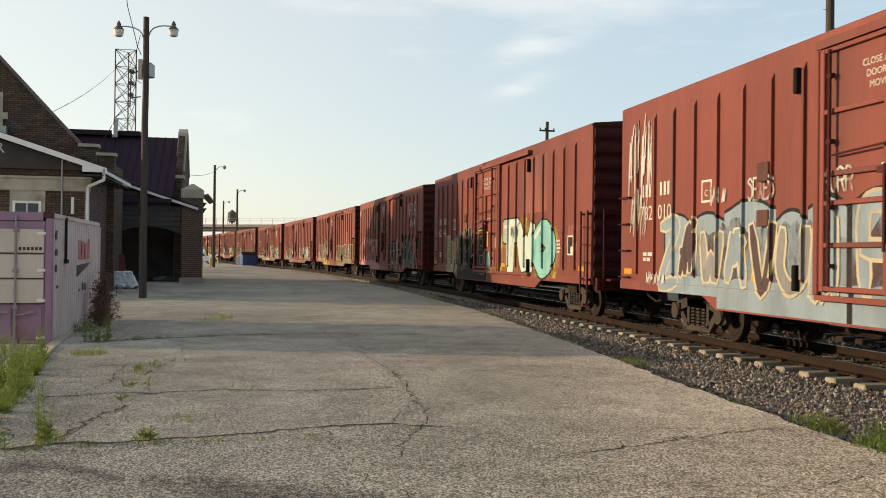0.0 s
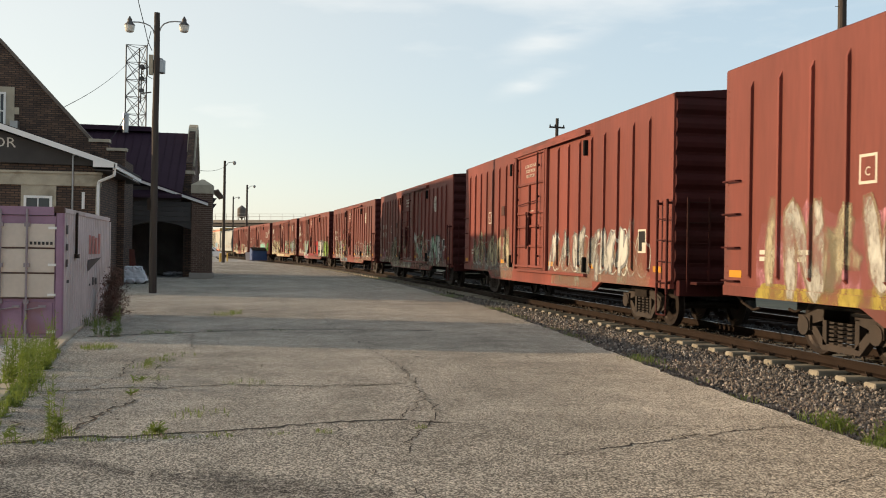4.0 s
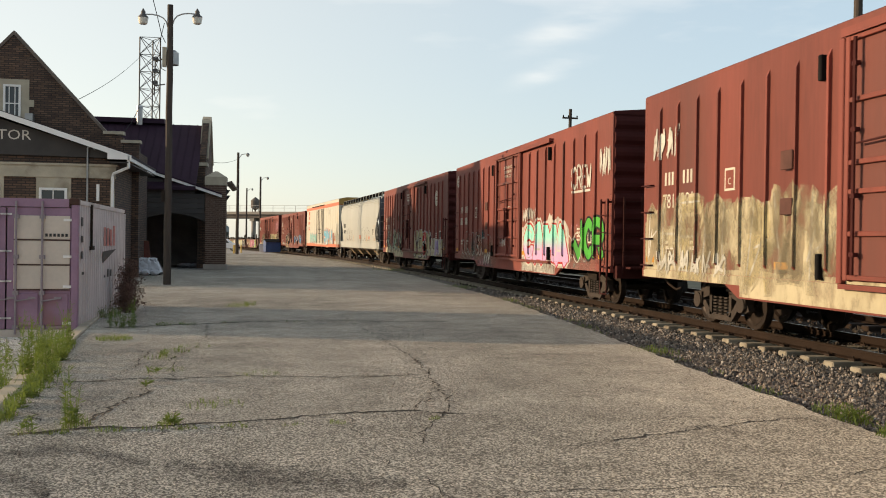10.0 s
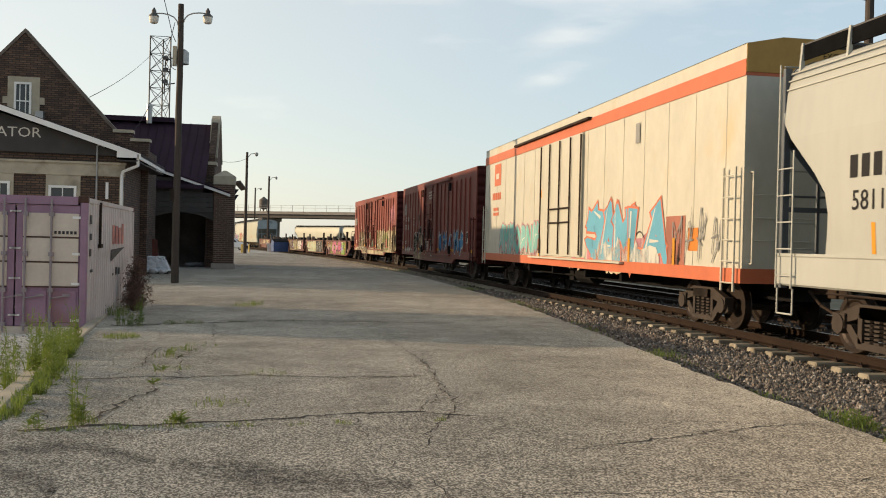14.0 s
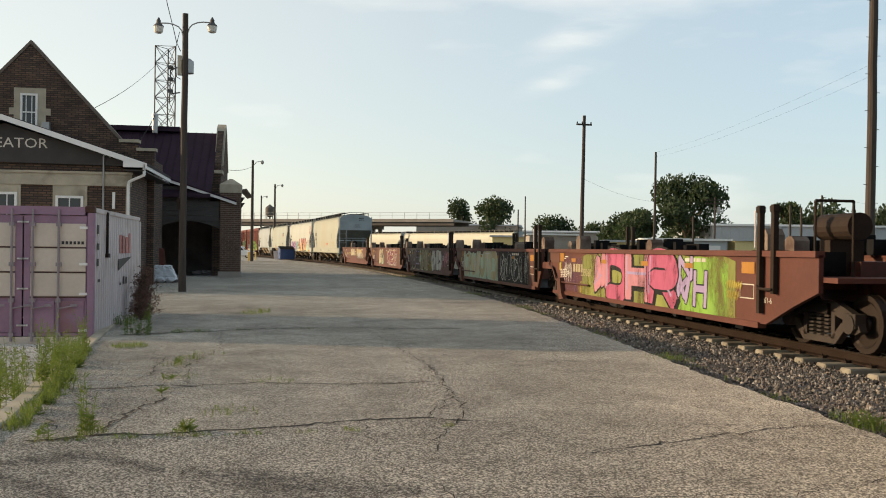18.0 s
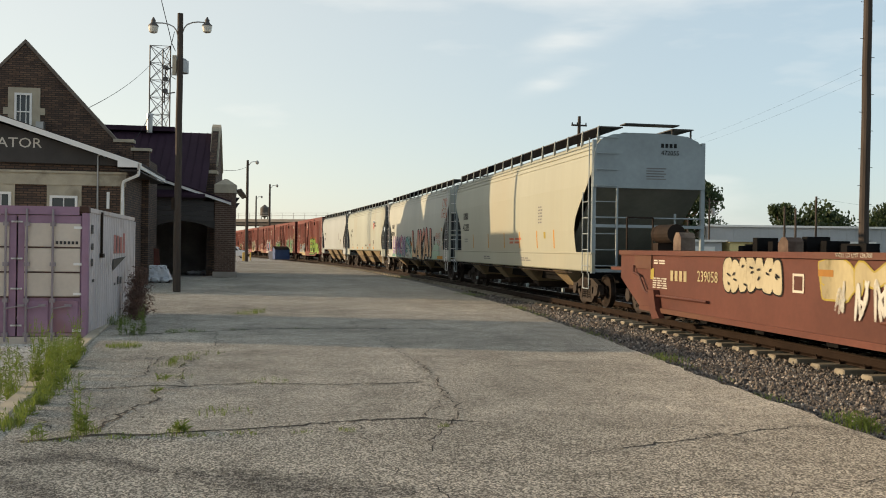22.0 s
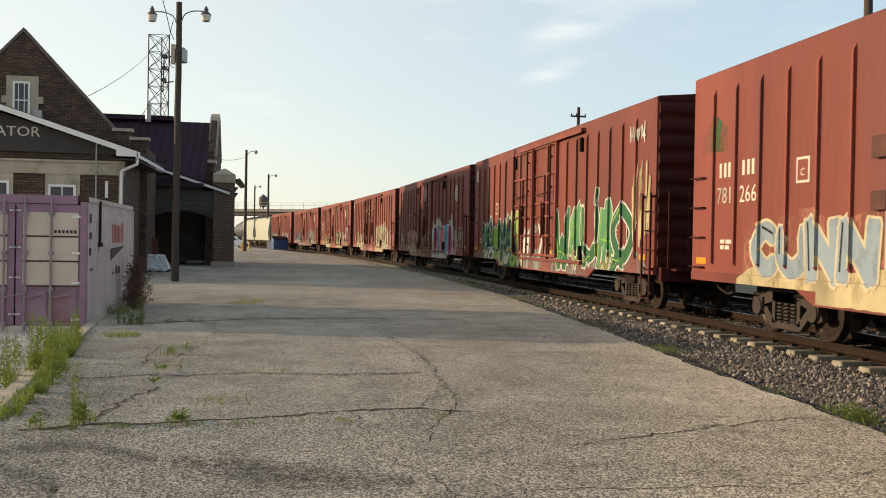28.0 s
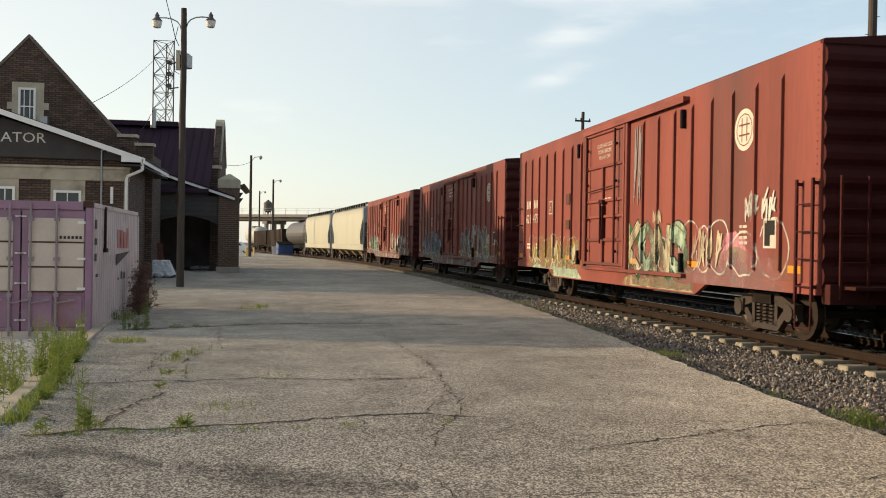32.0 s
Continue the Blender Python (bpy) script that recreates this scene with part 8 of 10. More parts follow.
    def bubble(self, d_left, d_right, z0, z1, n, fill, edge, seed, grow=0.05):
        """Swollen round letters crowded into each other."""
        rn = random.Random(seed)
        cell = (d_left - d_right) / n
        rim, body, slit, k = bm_new(), bm_new(), bm_new(), [0]
        for i in range(n):
            c, zc = d_left - cell * (i + 0.5), (z0 + z1) / 2 + rn.uniform(-0.05, 0.05)
            a, b = cell * rn.uniform(0.52, 0.62), (z1 - z0) / 2 * rn.uniform(0.9, 1.06)
            tilt, wob = rn.uniform(-0.12, 0.12), rn.uniform(0, 6)
            for bm_, g, lift in ((rim, grow, 0.004 + 0.0006 * i), (body, 0.0, 0.012 + 0.0006 * i)):
                ring = []
                for q in range(24):
                    t_ = q * math.pi / 12
                    sx, sz = math.copysign(abs(math.cos(t_)) ** 0.7, math.cos(t_)), math.copysign(abs(math.sin(t_)) ** 0.7, math.sin(t_))
                    r = 1 + 0.07 * math.sin(3 * t_ + wob)
                    ring.append((c + (a * r + g) * sx + tilt * sz * b, zc + (b * r + g) * sz))
                bm_.faces.new([bm_.verts.new(self.at(d, z, lift)) for d, z in ring])
            for _ in range(2):
                zz, dd = zc + rn.uniform(-0.5, 0.5) * b, c + rn.uniform(-0.5, 0.3) * a
                self.ribbon(slit, [(dd, zz), (dd - a * rn.uniform(0.2, 0.6), zz + rn.uniform(-0.15, 0.15) * b)], 0.035, 0.03, k)
        self.put("graffiti_outline", rim, edge)
        self.put("graffiti_fill", body, worn(fill, 1.2))
        self.put("graffiti_cut", slit, edge)

    def rings(self, d_left, d_right, z0, z1, material, seed, w=0.03):
        """Thin outlines of round letters, half worn off."""
        rn = random.Random(seed)
        bm, k = bm_new(), [0]
        d = d_left - 0.3
        while d > d_right + 0.9:
            wide, tall = rn.uniform(0.5, 1.0), rn.uniform(0.65, 1.0) * (z1 - z0)
            ring = [(d - wide / 2 + wide / 2 * math.cos(a * 0.42 + 0.4) * rn.uniform(0.9, 1.1), z0 + tall / 2 + tall / 2 * math.sin(a * 0.42 + 0.4) * rn.uniform(0.92, 1.06)) for a in range(15)]
            self.ribbon(bm, ring, w, 0.006, k, "round")
            d -= wide * rn.uniform(0.75, 1.1)
        self.put("faded_outline", bm, worn(material, 0.7))

    def haze(self, d_left, d_right, z1, seed, tones=None):
        """Old paint, half gone: overlapping faint clouds and thin pale outlines."""
        tones = tones or (P_BEIGE, P_CREAM, P_GREY)
        rn = random.Random(seed)
        for j, m_ in enumerate(tones):
            self.patch(d_left - rn.uniform(0, 0.6), d_right + rn.uniform(0, 0.6), 0.86, z1 - 0.25 * j, m_, seed + j, 0.7, 0.0013 + 0.0007 * j, 0.25, cover=0.30 - 0.05 * j)
        self.rings(d_left, d_right, 1.05, z1, P_WHITE, seed, 0.035)

    def patch(self, d_left, d_right, z0, z1, material, seed, rough=0.25, lift=0.0025, spikes=0.0, name="paint_patch", cover=0.62):
        """A ragged area of paint; on a boxcar it runs down over the side sill."""
        material = worn(material, cover)
        if z0 < 0.9 and self.x == -BW:
            z0 = 0.64
        rn = random.Random(seed)
        n = max(6, int((d_left - d_right) / 0.16))
        top, low = [], []
        for i in range(n + 1):
            d = d_left - (d_left - d_right) * i / n
            e = min(1, i / 2.5, (n - i) / 2.5)
            t_ = z1 - rough * (0.5 + 0.5 * noise.noise(Vector((d * 0.9, seed, 0)))) * 1.2 - (1 - e) * rough * 0.8 + (spikes * rn.random() if rn.random() < 0.35 else 0)
            top.append((d, max(z0 + 0.05, t_)))
            low.append((d, z0 + rough * 0.12 * rn.random()))
        bm = bm_new()
        va = [bm.verts.new(self.at(d, z, lift)) for d, z in top]
        vb = [bm.verts.new(self.at(d, z, lift)) for d, z in low]
        for i in range(n):
            bm.faces.new((va[i], va[i + 1], vb[i + 1], vb[i]))
        self.put(name, bm, material)

    def rect(self, d_left, d_right, z0, z1, material, lift=0.003, name="paint_panel"):
        bm = bm_new()
        bm.faces.new([bm.verts.new(self.at(d, z, lift)) for d, z in ((d_left, z0), (d_right, z0), (d_right, z1), (d_left, z1))])
        self.put(name, bm, material)

    def bars(self, d_left, z_top, cols, rows, material, w=0.30, h=0.055, gap=0.5, seed=1, name="stencil"):
        rn = random.Random(seed)
        bm = bm_new()
        for r in range(rows):
            d = d_left
            for c in range(cols):
                ww = w * rn.uniform(0.6, 1.1)
                z = z_top - r * h * (1 + gap)
                bm.faces.new([bm.verts.new(self.at(a, b, 0.006)) for a, b in ((d, z - h), (d - ww, z - h), (d - ww, z), (d, z))])
                d -= ww + w * 0.22
        self.put(name, bm, material)

    def text(self, d, z, s, size, material, name="lettering", lift=0.006):
        lift = lift if self.flat else self.x + hopper_section(z) + 0.008
        m = Matrix(((0, 0, -1, self.x - lift), (-1, 0, 0, d - self.half), (0, 1, 0, z), (0, 0, 0, 1)))
        tagged(part_of(name, letters(s, size, material), self.car, m), "", "", "", "stuff")

    def initials(self, d, z, h=0.36, w=0.2, pair=4):
        """Owner's initials as plain blocks."""
        for i in range(pair):
            x = d - i * w * 1.35 - (0.35 if i >= pair / 2 else 0)
            self.rect(x, x - w, z - h / 2, z + h / 2, P_MARK, 0.005, "owner_mark")

    def emblem(self, d, z, r):
        if d < 8:
            d = 1.61 + 0.86 * round((d - 1.61) / 0.86)    # between two side posts
        bm = bm_new()
        bm.faces.new([bm.verts.new(self.at(d + r * math.cos(a * math.pi / 12), z + r * math.sin(a * math.pi / 12), 0.006)) for a in range(24)])
        self.put("round_emblem", bm, P_MARK, "cream round emblem")
        bm, k = bm_new(), [0]
        for a, b in (((d - 0.5 * r, z), (d + 0.5 * r, z)), ((d, z - 0.55 * r), (d, z + 0.55 * r))):
            for o in (-0.12, 0.12):
                off = Vector((0, o * r * 2)) if a[1] == b[1] else Vector((o * r * 2, 0))
                self.ribbon(bm, [(a[0] + off.x, a[1] + off.y), (b[0] + off.x, b[1] + off.y)], r * 0.08, 0.010, k)
        for q in range(12):
            a0, a1 = q * math.pi / 6, (q + 1) * math.pi / 6
            self.ribbon(bm, [(d + 0.76 * r * math.cos(a0), z + 0.76 * r * math.sin(a0)), (d + 0.76 * r * math.cos(a1), z + 0.76 * r * math.sin(a1))], r * 0.05, 0.010, k)
        self.put("emblem_cross", bm, BOX_RED)

    def label_box(self, d, z, w=0.42, h=0.5):
        self.rect(d, d - w, z, z + h, P_MARK, 0.005, "label_border")
        self.rect(d - 0.04, d - w / 2 - 0.015, z + 0.04, z + h - 0.04, P_BLACK, 0.008, "label_panel")
        self.rect(d - w / 2 + 0.015 - 0.03, d - w + 0.04, z + 0.22, z + h - 0.04, P_BLACK, 0.008, "label_panel")


def plain_marks(f, number, seed, light=True):
    """Reporting number, stencils and reflectors that a boxcar carries."""
    a, b = number
    if light:
        for d, s in ((17.36, a), (16.49, b)):
            for o in (0.22, 0.04, -0.12):
                f.rect(d + o, d + o - 0.09, 2.74, 3.0, P_MARK, 0.005, "owner_mark")
            if s.strip():
                f.text(d, 2.40, s, 0.42, P_MARK)
            else:
                for o in (0.28, 0.08, -0.12):
                    f.rect(d + o, d + o - 0.13, 2.26, 2.54, P_MARK, 0.005, "number_mark")
    f.bars(17.5, 1.62, 2, 2, P_MARK, 0.22, 0.07, 0.5, seed)
    f.bars(16.4, 1.62, 1, 2, P_MARK, 0.35, 0.07, 0.5, seed + 1)
    f.rect(14.94, 14.56, 2.5, 2.9, P_MARK, 0.005, "stencil_box")
    f.rect(14.90, 14.60, 2.54, 2.86, BOX_RED, 0.008, "stencil_box")
    f.text(14.75, 2.66, "C", 0.17, P_MARK, "stencil_letter", 0.012)
    f.label_box(1.75, 1.55)
    f.bars(2.6, 1.95, 2, 4, P_MARK, 0.14, 0.05, 0.9, seed + 3)
    for d in (0.95, 4.7, 8.0, 13.2, 18.5):
        f.rect(d, d - 0.42, 1.16, 1.28, P_REFLECT, 0.007, "reflector")


NUMBERS = [("782", "010"), ("622", "444"), None, None, None, ("781", "716"), ("781", "787"), ("621", "877"), ("781", "281"), (" ", " "), ("622", "882"), ("781", "850"), None, ("781", "266"), None, None, None, ("621", "479"), None, None]
# cars in order: 0-10 ahead of the first hopper, 11-12 behind the refrigerator car, 13-19 at the tail
BF = [Face(c, BL, -BW, i in TWO_DOORS) for i, c in enumerate(boxcars)]
for i, f in enumerate(BF):
    num = NUMBERS[i] or ("", "")
    plain_marks(f, num, 40 + i * 7, bool(num[0]))
    if i in (3, 4, 5, 6, 8, 10, 11, 12, 16, 17, 18, 19):
        f.wear = 0.62
    if i not in TWO_DOORS:
        for k, words in enumerate(("CLOSE AND LOCK", "DOORS BEFORE", "MOVING CAR")):
            f.text(9.78, 4.09 - 0.15 * k, words, 0.135, P_MARK, "door_lettering", 0.036)
        f.bars(9.95, 2.76, 3, 1, P_MARK, 0.2, 0.05, 0.5, i, "door_stencil")
    if i in (2, 4, 5, 6, 9, 12, 16, 17, 18, 19):
        f.haze(17.6, 11.4, 2.0, 300 + i)
        f.haze(8.0, 0.8, 2.1, 320 + i, (P_ROSE, P_BEIGE, P_GREY) if i % 2 else None)

f = BF[0]
f.cloud(16.5, 10.6, 0.64, 2.52, P_PALE, P_BLACK, 3, 1.5, 0.06, 1.35)
f.cloud(10.6, 1.0, 0.64, 2.50, P_PALE, P_BLACK, 4, 1.6, 0.06, 1.35)
f.patch(15.6, 8.2, 1.15, 2.15, P_PLUMBROWN, 5, 0.35, 0.0034, 0.2, cover=0.62)
f.word(16.7, 10.7, 0.92, 2.15, "Z?W?VU?", (P_PALE, P_PLUMBROWN, P_GREY), P_CREAM, 5, 0.20, 0.055, None, 0.16, "round")
f.word(10.4, 1.4, 0.92, 2.2, "R?M?U?S?", (P_PALE, P_PLUMBROWN, P_GREY), P_CREAM, 6, 0.22, 0.055, None, 0.16, "round")
f.tag(18.3, 17.0, 2.7, 4.3, 4, P_WHITE, 7, 0.05)
f.tag(18.2, 17.2, 1.9, 2.9, 3, P_WHITE, 17, 0.045)
f.tag(17.3, 16.4, 0.98, 1.22, 5, P_WHITE, 8, 0.035)
f.tag(14.6, 14.0, 2.42, 2.75, 3, P_WHITE, 9, 0.035)
f.tag(13.3, 12.5, 2.45, 2.8, 4, P_WHITE, 18, 0.04, "SEXES")
f.tag(11.2, 10.5, 2.45, 2.75, 4, P_WHITE, 10, 0.04, "BURR")
f = BF[1]
f.patch(16.0, 13.4, 0.86, 2.25, P_BEIGE, 4, 0.5, cover=0.9)
f.word(16.2, 14.2, 0.95, 2.2, "B?", P_BEIGE, P_CREAM, 71, 0.34, 0.05, None, 0.1, "round")
f.cloud(14.3, 9.7, 0.64, 2.6, P_BLACK, P_GREY, 11, 1.2, 0.06, 1.25)
f.word(14.3, 9.8, 0.95, 2.5, "?M?B", P_BLACK, P_GREY, 12, 0.30, 0.035, P_YELLOW, 0.1, "round")
f.patch(9.9, 9.2, 0.9, 1.9, P_AQUA, 13, 0.5, 0.0034, cover=0.6)
f.patch(8.1, 2.6, 0.9, 2.75, P_YELLOW, 12, 0.5, 0.002, 0.5, cover=0.42)
f.word(7.75, 2.9, 0.95, 2.62, "TWO", (P_ICE, P_ICE, P_AQUA), P_BLACK, 13, 0.72, 0.05, P_WHITE, 0.06)
f.tag(6.9, 6.1, 2.05, 2.4, 4, P_BLACK, 14, 0.035)
f.tag(10.0, 7.7, 0.95, 1.2, 6, P_YELLOW, 16, 0.05)
f.rect(9.35, 9.2, 1.8, 2.3, P_REFLECT, 0.1, "reflector")
f.rect(8.6, 8.2, 1.78, 2.1, P_BEIGE, 0.034, "notice")
f.rect(5.5, 3.45, 2.75, 4.35, P_FRESH, 0.0015)
f.patch(2.6, 1.0, 1.2, 2.4, P_FRESH, 4, 0.2)
f = BF[2]
f.patch(17.8, 11.2, 0.86, 2.55, P_PURPLE, 15, 0.45, 0.0016, 0.25, cover=0.75)
f.mural(17.7, 11.4, 0.95, 2.3, 9, P_ROSE, (P_CORAL, P_SALMON, P_ROSE, P_PINK), P_ROSE, 16, 0.20, 0, "spike")
f.word(17.5, 11.5, 0.95, 2.2, "?N?M?W?", (P_CORAL, P_SALMON, P_PINK), P_WHITE, 18, 0.18, 0.03, None, 0.15, "spike")
f.cloud(8.35, 0.7, 0.64, 2.62, P_BLACK, P_BLACK, 19, 1.1, 0.02, 1.35, 0.45)
f.patch(8.0, 0.9, 0.66, 1.25, P_SALMON, 20, 0.4, 0.0034, 0.5, cover=0.35)
f.word(8.2, 0.9, 0.85, 2.35, "S?N?A?N", (P_DEEPTEAL, P_DEEPTEAL, P_SALMON, P_DEEPTEAL), P_CORAL, 22, 0.30, 0.045, P_AQUA, 0.16, "spike", overlap=1.25)
f.word(8.0, 1.2, 0.75, 1.7, "V?W?K?", (P_SALMON, P_DEEPTEAL, P_BLACK), P_CORAL, 23, 0.20, 0.035, None, 0.15, "spike", overlap=1.2)
f.tag(2.9, 1.3, 3.35, 3.95, 3, P_WHITE, 20, 0.06, "FOR")
f.tag(2.8, 1.5, 2.75, 3.2, 3, P_WHITE, 21, 0.055)
f.emblem(18.25, 4.1, 0.24)
f = BF[3]
f.patch(17.6, 11.0, 0.86, 2.45, P_ROSE, 26, 0.5, 0.0014, 0.3, cover=0.5)
f.patch(17.6, 11.0, 0.86, 1.2, P_YELLOW, 22, 0.2, 0.0018, 0.1, cover=0.7)
f.word(17.6, 11.2, 0.95, 2.35, "IN?V?R?", (P_CREAM, P_WHITE), P_BEIGE, 23, 0.26, 0.06, None, 0.12, "round")
f.cloud(7.55, 0.7, 0.64, 2.42, P_KHAKI, P_WHITE, 24, 1.6, 0.05, 1.2)
f.tag(7.2, 1.0, 0.95, 2.2, 5, P_PLUMBROWN, 25, 0.03)
f.tag(4.0, 1.2, 1.0, 2.1, 3, P_WHITE, 27, 0.04)
f.patch(7.5, 6.9, 0.9, 1.9, P_MINT, 28, 0.3, 0.0036, cover=0.8)
f.rect(3.62, 2.72, 1.2, 3.06, P_SALMON, 0.006)
f.label_box(3.38, 1.42, 0.5, 0.5)
f.patch(3.6, 2.8, 0.66, 1.0, P_WHITE, 29, 0.2, 0.004, cover=0.8)
f = BF[4]
f.patch(17.0, 11.5, 0.9, 2.0, P_GREY, 26, 0.4)
f.word(8.0, 2.0, 1.0, 2.1, "??????", P_WHITE, P_GREY, 27, 0.16, 0.08)
f.word(17.2, 12, 1.0, 2.2, "?????", P_CREAM, P_BEIGE, 28, 0.2, 0.06)
f = BF[5]
f.emblem(2.95, 3.62, 0.36)
f.patch(18.0, 0.5, 0.64, 1.15, P_CREAM, 33, 0.3, 0.0018, 0.2, cover=0.55)
f.patch(8.2, 5.0, 0.86, 2.1, P_SALMON, 29, 0.4, 0.0022, 0.15, cover=0.6)
f.word(8.1, 5.6, 0.9, 2.35, "?", P_MINT, P_WHITE, 31, 0.14, 0.09, None, 0.0, "round")
f.word(8.0, 4.9, 0.95, 2.3, "O", P_SALMON, P_CREAM, 30, 0.22, 0.10, P_DKGREEN, 0.0)
f.word(5.0, 1.6, 0.95, 2.2, "?MR", (P_WHITE, P_MINT), P_PLUMBROWN, 31, 0.27, 0.06, P_GREY)
f.tag(8.1, 7.2, 1.9, 2.4, 3, P_WHITE, 34, 0.06)
f.tag(6.9, 6.1, 1.6, 1.85, 3, P_BLACK, 35, 0.04)
f.tag(10.8, 9.6, 1.3, 2.1, 4, P_CREAM, 36, 0.06)
f.tag(10.9, 8.2, 0.72, 1.25, 8, P_WHITE, 37, 0.05)
f.word(14.6, 11.2, 0.9, 2.2, "??U?", P_BEIGE, P_CREAM, 32, 0.22, 0.05)
f.patch(16.5, 11.0, 0.9, 1.5, P_BEIGE, 32, 0.6)
f.tag(17.6, 16.6, 0.95, 1.5, 3, P_ROSE, 38, 0.05)
f.rect(13.6, 13.0, 1.75, 2.25, P_GREY, 0.004)
f = BF[6]
f.emblem(3.6, 3.62, 0.36)
f.patch(17.2, 10.9, 0.64, 1.15, P_PALE, 33, 0.3, 0.002, 0.3, cover=0.95)
f.patch(15.4, 12.0, 0.9, 2.3, P_ROSE, 37, 0.4, 0.0016, 0.2, cover=0.6)
f.word(17.0, 11.0, 0.95, 2.2, "V?MEM?", (P_CREAM, P_YELLOW, P_WHITE), P_GREY, 34, 0.28, 0.04, P_BLACK, 0.12, "block")
f.patch(17.2, 15.4, 1.5, 4.2, P_SALMON, 35, 0.3, 0.0015, cover=0.2)
f.patch(8.2, 0.8, 0.9, 2.0, P_ROSE, 39, 0.6, 0.0014, 0.3, cover=0.2)
f.rings(8.1, 2.2, 1.05, 2.15, P_GREY, 36, 0.03)
f.tag(8.0, 2.5, 1.05, 1.95, 6, P_GREY, 40, 0.03)
f.tag(2.6, 1.6, 1.0, 1.9, 3, P_DKGREEN, 41, 0.05)
f = BF[7]
f.cloud(7.85, 0.22, 0.86, 2.36, P_BLACK, P_GREY, 38, 1.15, 0.07, 1.45, 0.12)
f.word(7.95, 0.25, 0.90, 2.24, "TREVINO", (P_BRICKRED, P_RED, P_WHITE, P_WHITE, P_WHITE, P_APPLE, P_APPLE), P_BLACK, 39, 0.40, 0.045, None, 0.03)
f.rect(0.75, 0.3, 0.9, 1.3, P_APPLE, 0.004)
f.tag(17.9, 16.95, 1.0, 1.6, 3, P_WHITE, 42, 0.06)
f.tag(16.75, 15.6, 1.0, 1.45, 4, P_WHITE, 43, 0.055)
f.tag(18.3, 17.5, 3.2, 3.9, 3, P_WHITE, 45, 0.05)
f.tag(18.4, 17.4, 2.75, 3.2, 4, P_WHITE, 46, 0.05)
f.patch(15.45, 15.08, 1.75, 2.2, P_CREAM, 44, 0.12, 0.004)
f.tag(15.6, 14.9, 1.0, 1.5, 3, P_WHITE, 47, 0.04)
f.patch(14.9, 11.4, 0.86, 1.2, P_ROSE, 48, 0.2, 0.002)
f.word(14.8, 11.6, 0.9, 2.3, "UVC", (P_MINT, P_PALE), P_GREY, 43, 0.34, 0.07, P_WHITE)
f.rect(10.6, 7.9, 0.92, 1.12, P_BRICKRED, 0.1, "paint_panel")
f = BF[8]
f.emblem(2.6, 3.75, 0.37)
f.patch(18.6, 0.3, 0.64, 1.2, P_CREAM, 44, 0.15, 0.002, cover=0.95)
f.patch(18.6, 11.3, 0.9, 2.5, P_BEIGE, 45, 0.5, 0.0018, 0.3, cover=0.75)
f.word(18.5, 11.4, 0.85, 2.5, "?HE?M?W?", (P_BEIGE, P_CREAM, P_SAND), P_CREAM, 46, 0.30, 0.07, P_WHITE, 0.15, "round", overlap=1.2)
f.patch(7.95, 0.4, 0.86, 1.4, P_ORANGE, 49, 0.3, 0.0022, cover=0.42)
f.word(7.9, 4.95, 0.95, 2.42, "CV", (P_MINT, P_SAND), P_GREY, 47, 0.52, 0.06, P_PALE, 0.05, "round")
f.word(4.15, 0.45, 1.0, 2.45, "M?R", (P_MINT, P_PALE), P_GREY, 48, 0.40, 0.06, P_PALE, 0.08, "round")
f.patch(5.0, 4.1, 1.1, 4.05, P_SALMON, 50, 0.05, 0.0045, cover=0.9)
f.tag(18.2, 16.8, 3.3, 3.9, 4, P_WHITE, 50, 0.07)
f.tag(17.9, 14.8, 0.95, 1.4, 6, P_WHITE, 51, 0.06)
f = BF[9]
f.patch(8.0, 3.3, 0.66, 2.35, P_WHITE, 51, 0.3, 0.002, 0.2, cover=0.8)
f.word(7.75, 3.4, 0.9, 2.15, "CAMA", CAMA_FADE, P_RED, 52, 0.44, 0.06, P_WHITE, 0.05, halo=P_WHITE)
f.tag(7.9, 6.4, 2.2, 2.6, 5, P_WHITE, 51, 0.06)
f.word(2.85, 0.6, 1.1, 2.1, "JCR", P_GREEN, P_BLACK, 53, 0.24, 0.06)
f.tag(3.0, 1.5, 3.0, 3.55, 4, P_WHITE, 54, 0.08, "CREW")
f.rect(3.0, 1.6, 2.88, 2.94, P_WHITE, 0.012)
f.tag(0.9, 0.15, 3.2, 3.9, 4, P_WHITE, 55, 0.04)
f.patch(15.4, 12.9, 0.95, 2.15, P_DARKTEAL, 56, 0.5, 0.002, 0.2, cover=0.5)
f.patch(14.6, 13.6, 1.0, 2.1, P_SALMON, 59, 0.3, 0.003, cover=0.6)
f.patch(17.0, 11.6, 0.66, 1.2, P_ROSE, 60, 0.5, cover=0.45)
f.tag(13.2, 12.2, 0.75, 1.15, 3, P_WHITE, 61, 0.05)
f.tag(10.8, 9.8, 1.4, 1.75, 3, P_WHITE, 62, 0.06)
f.patch(3.4, 0.2, 1.0, 2.3, P_FRESH, 57, 0.4, 0.0018)
f.emblem(18.2, 4.1, 0.24)
f = BF[10]
f.emblem(2.4, 3.6, 0.37)
f.patch(17.6, 11.3, 0.64, 1.45, P_CREAM, 58, 0.3, 0.002, cover=1.0)
f.word(17.0, 11.6, 0.95, 2.15, "?C?BU?", (P_WHITE, P_MINT), P_CREAM, 59, 0.22, 0.06, P_DKGREEN, 0.15, "round")
f.patch(8.3, 0.6, 0.64, 1.15, P_CREAM, 60, 0.3, 0.002, cover=0.8)
f.wear = 1.1
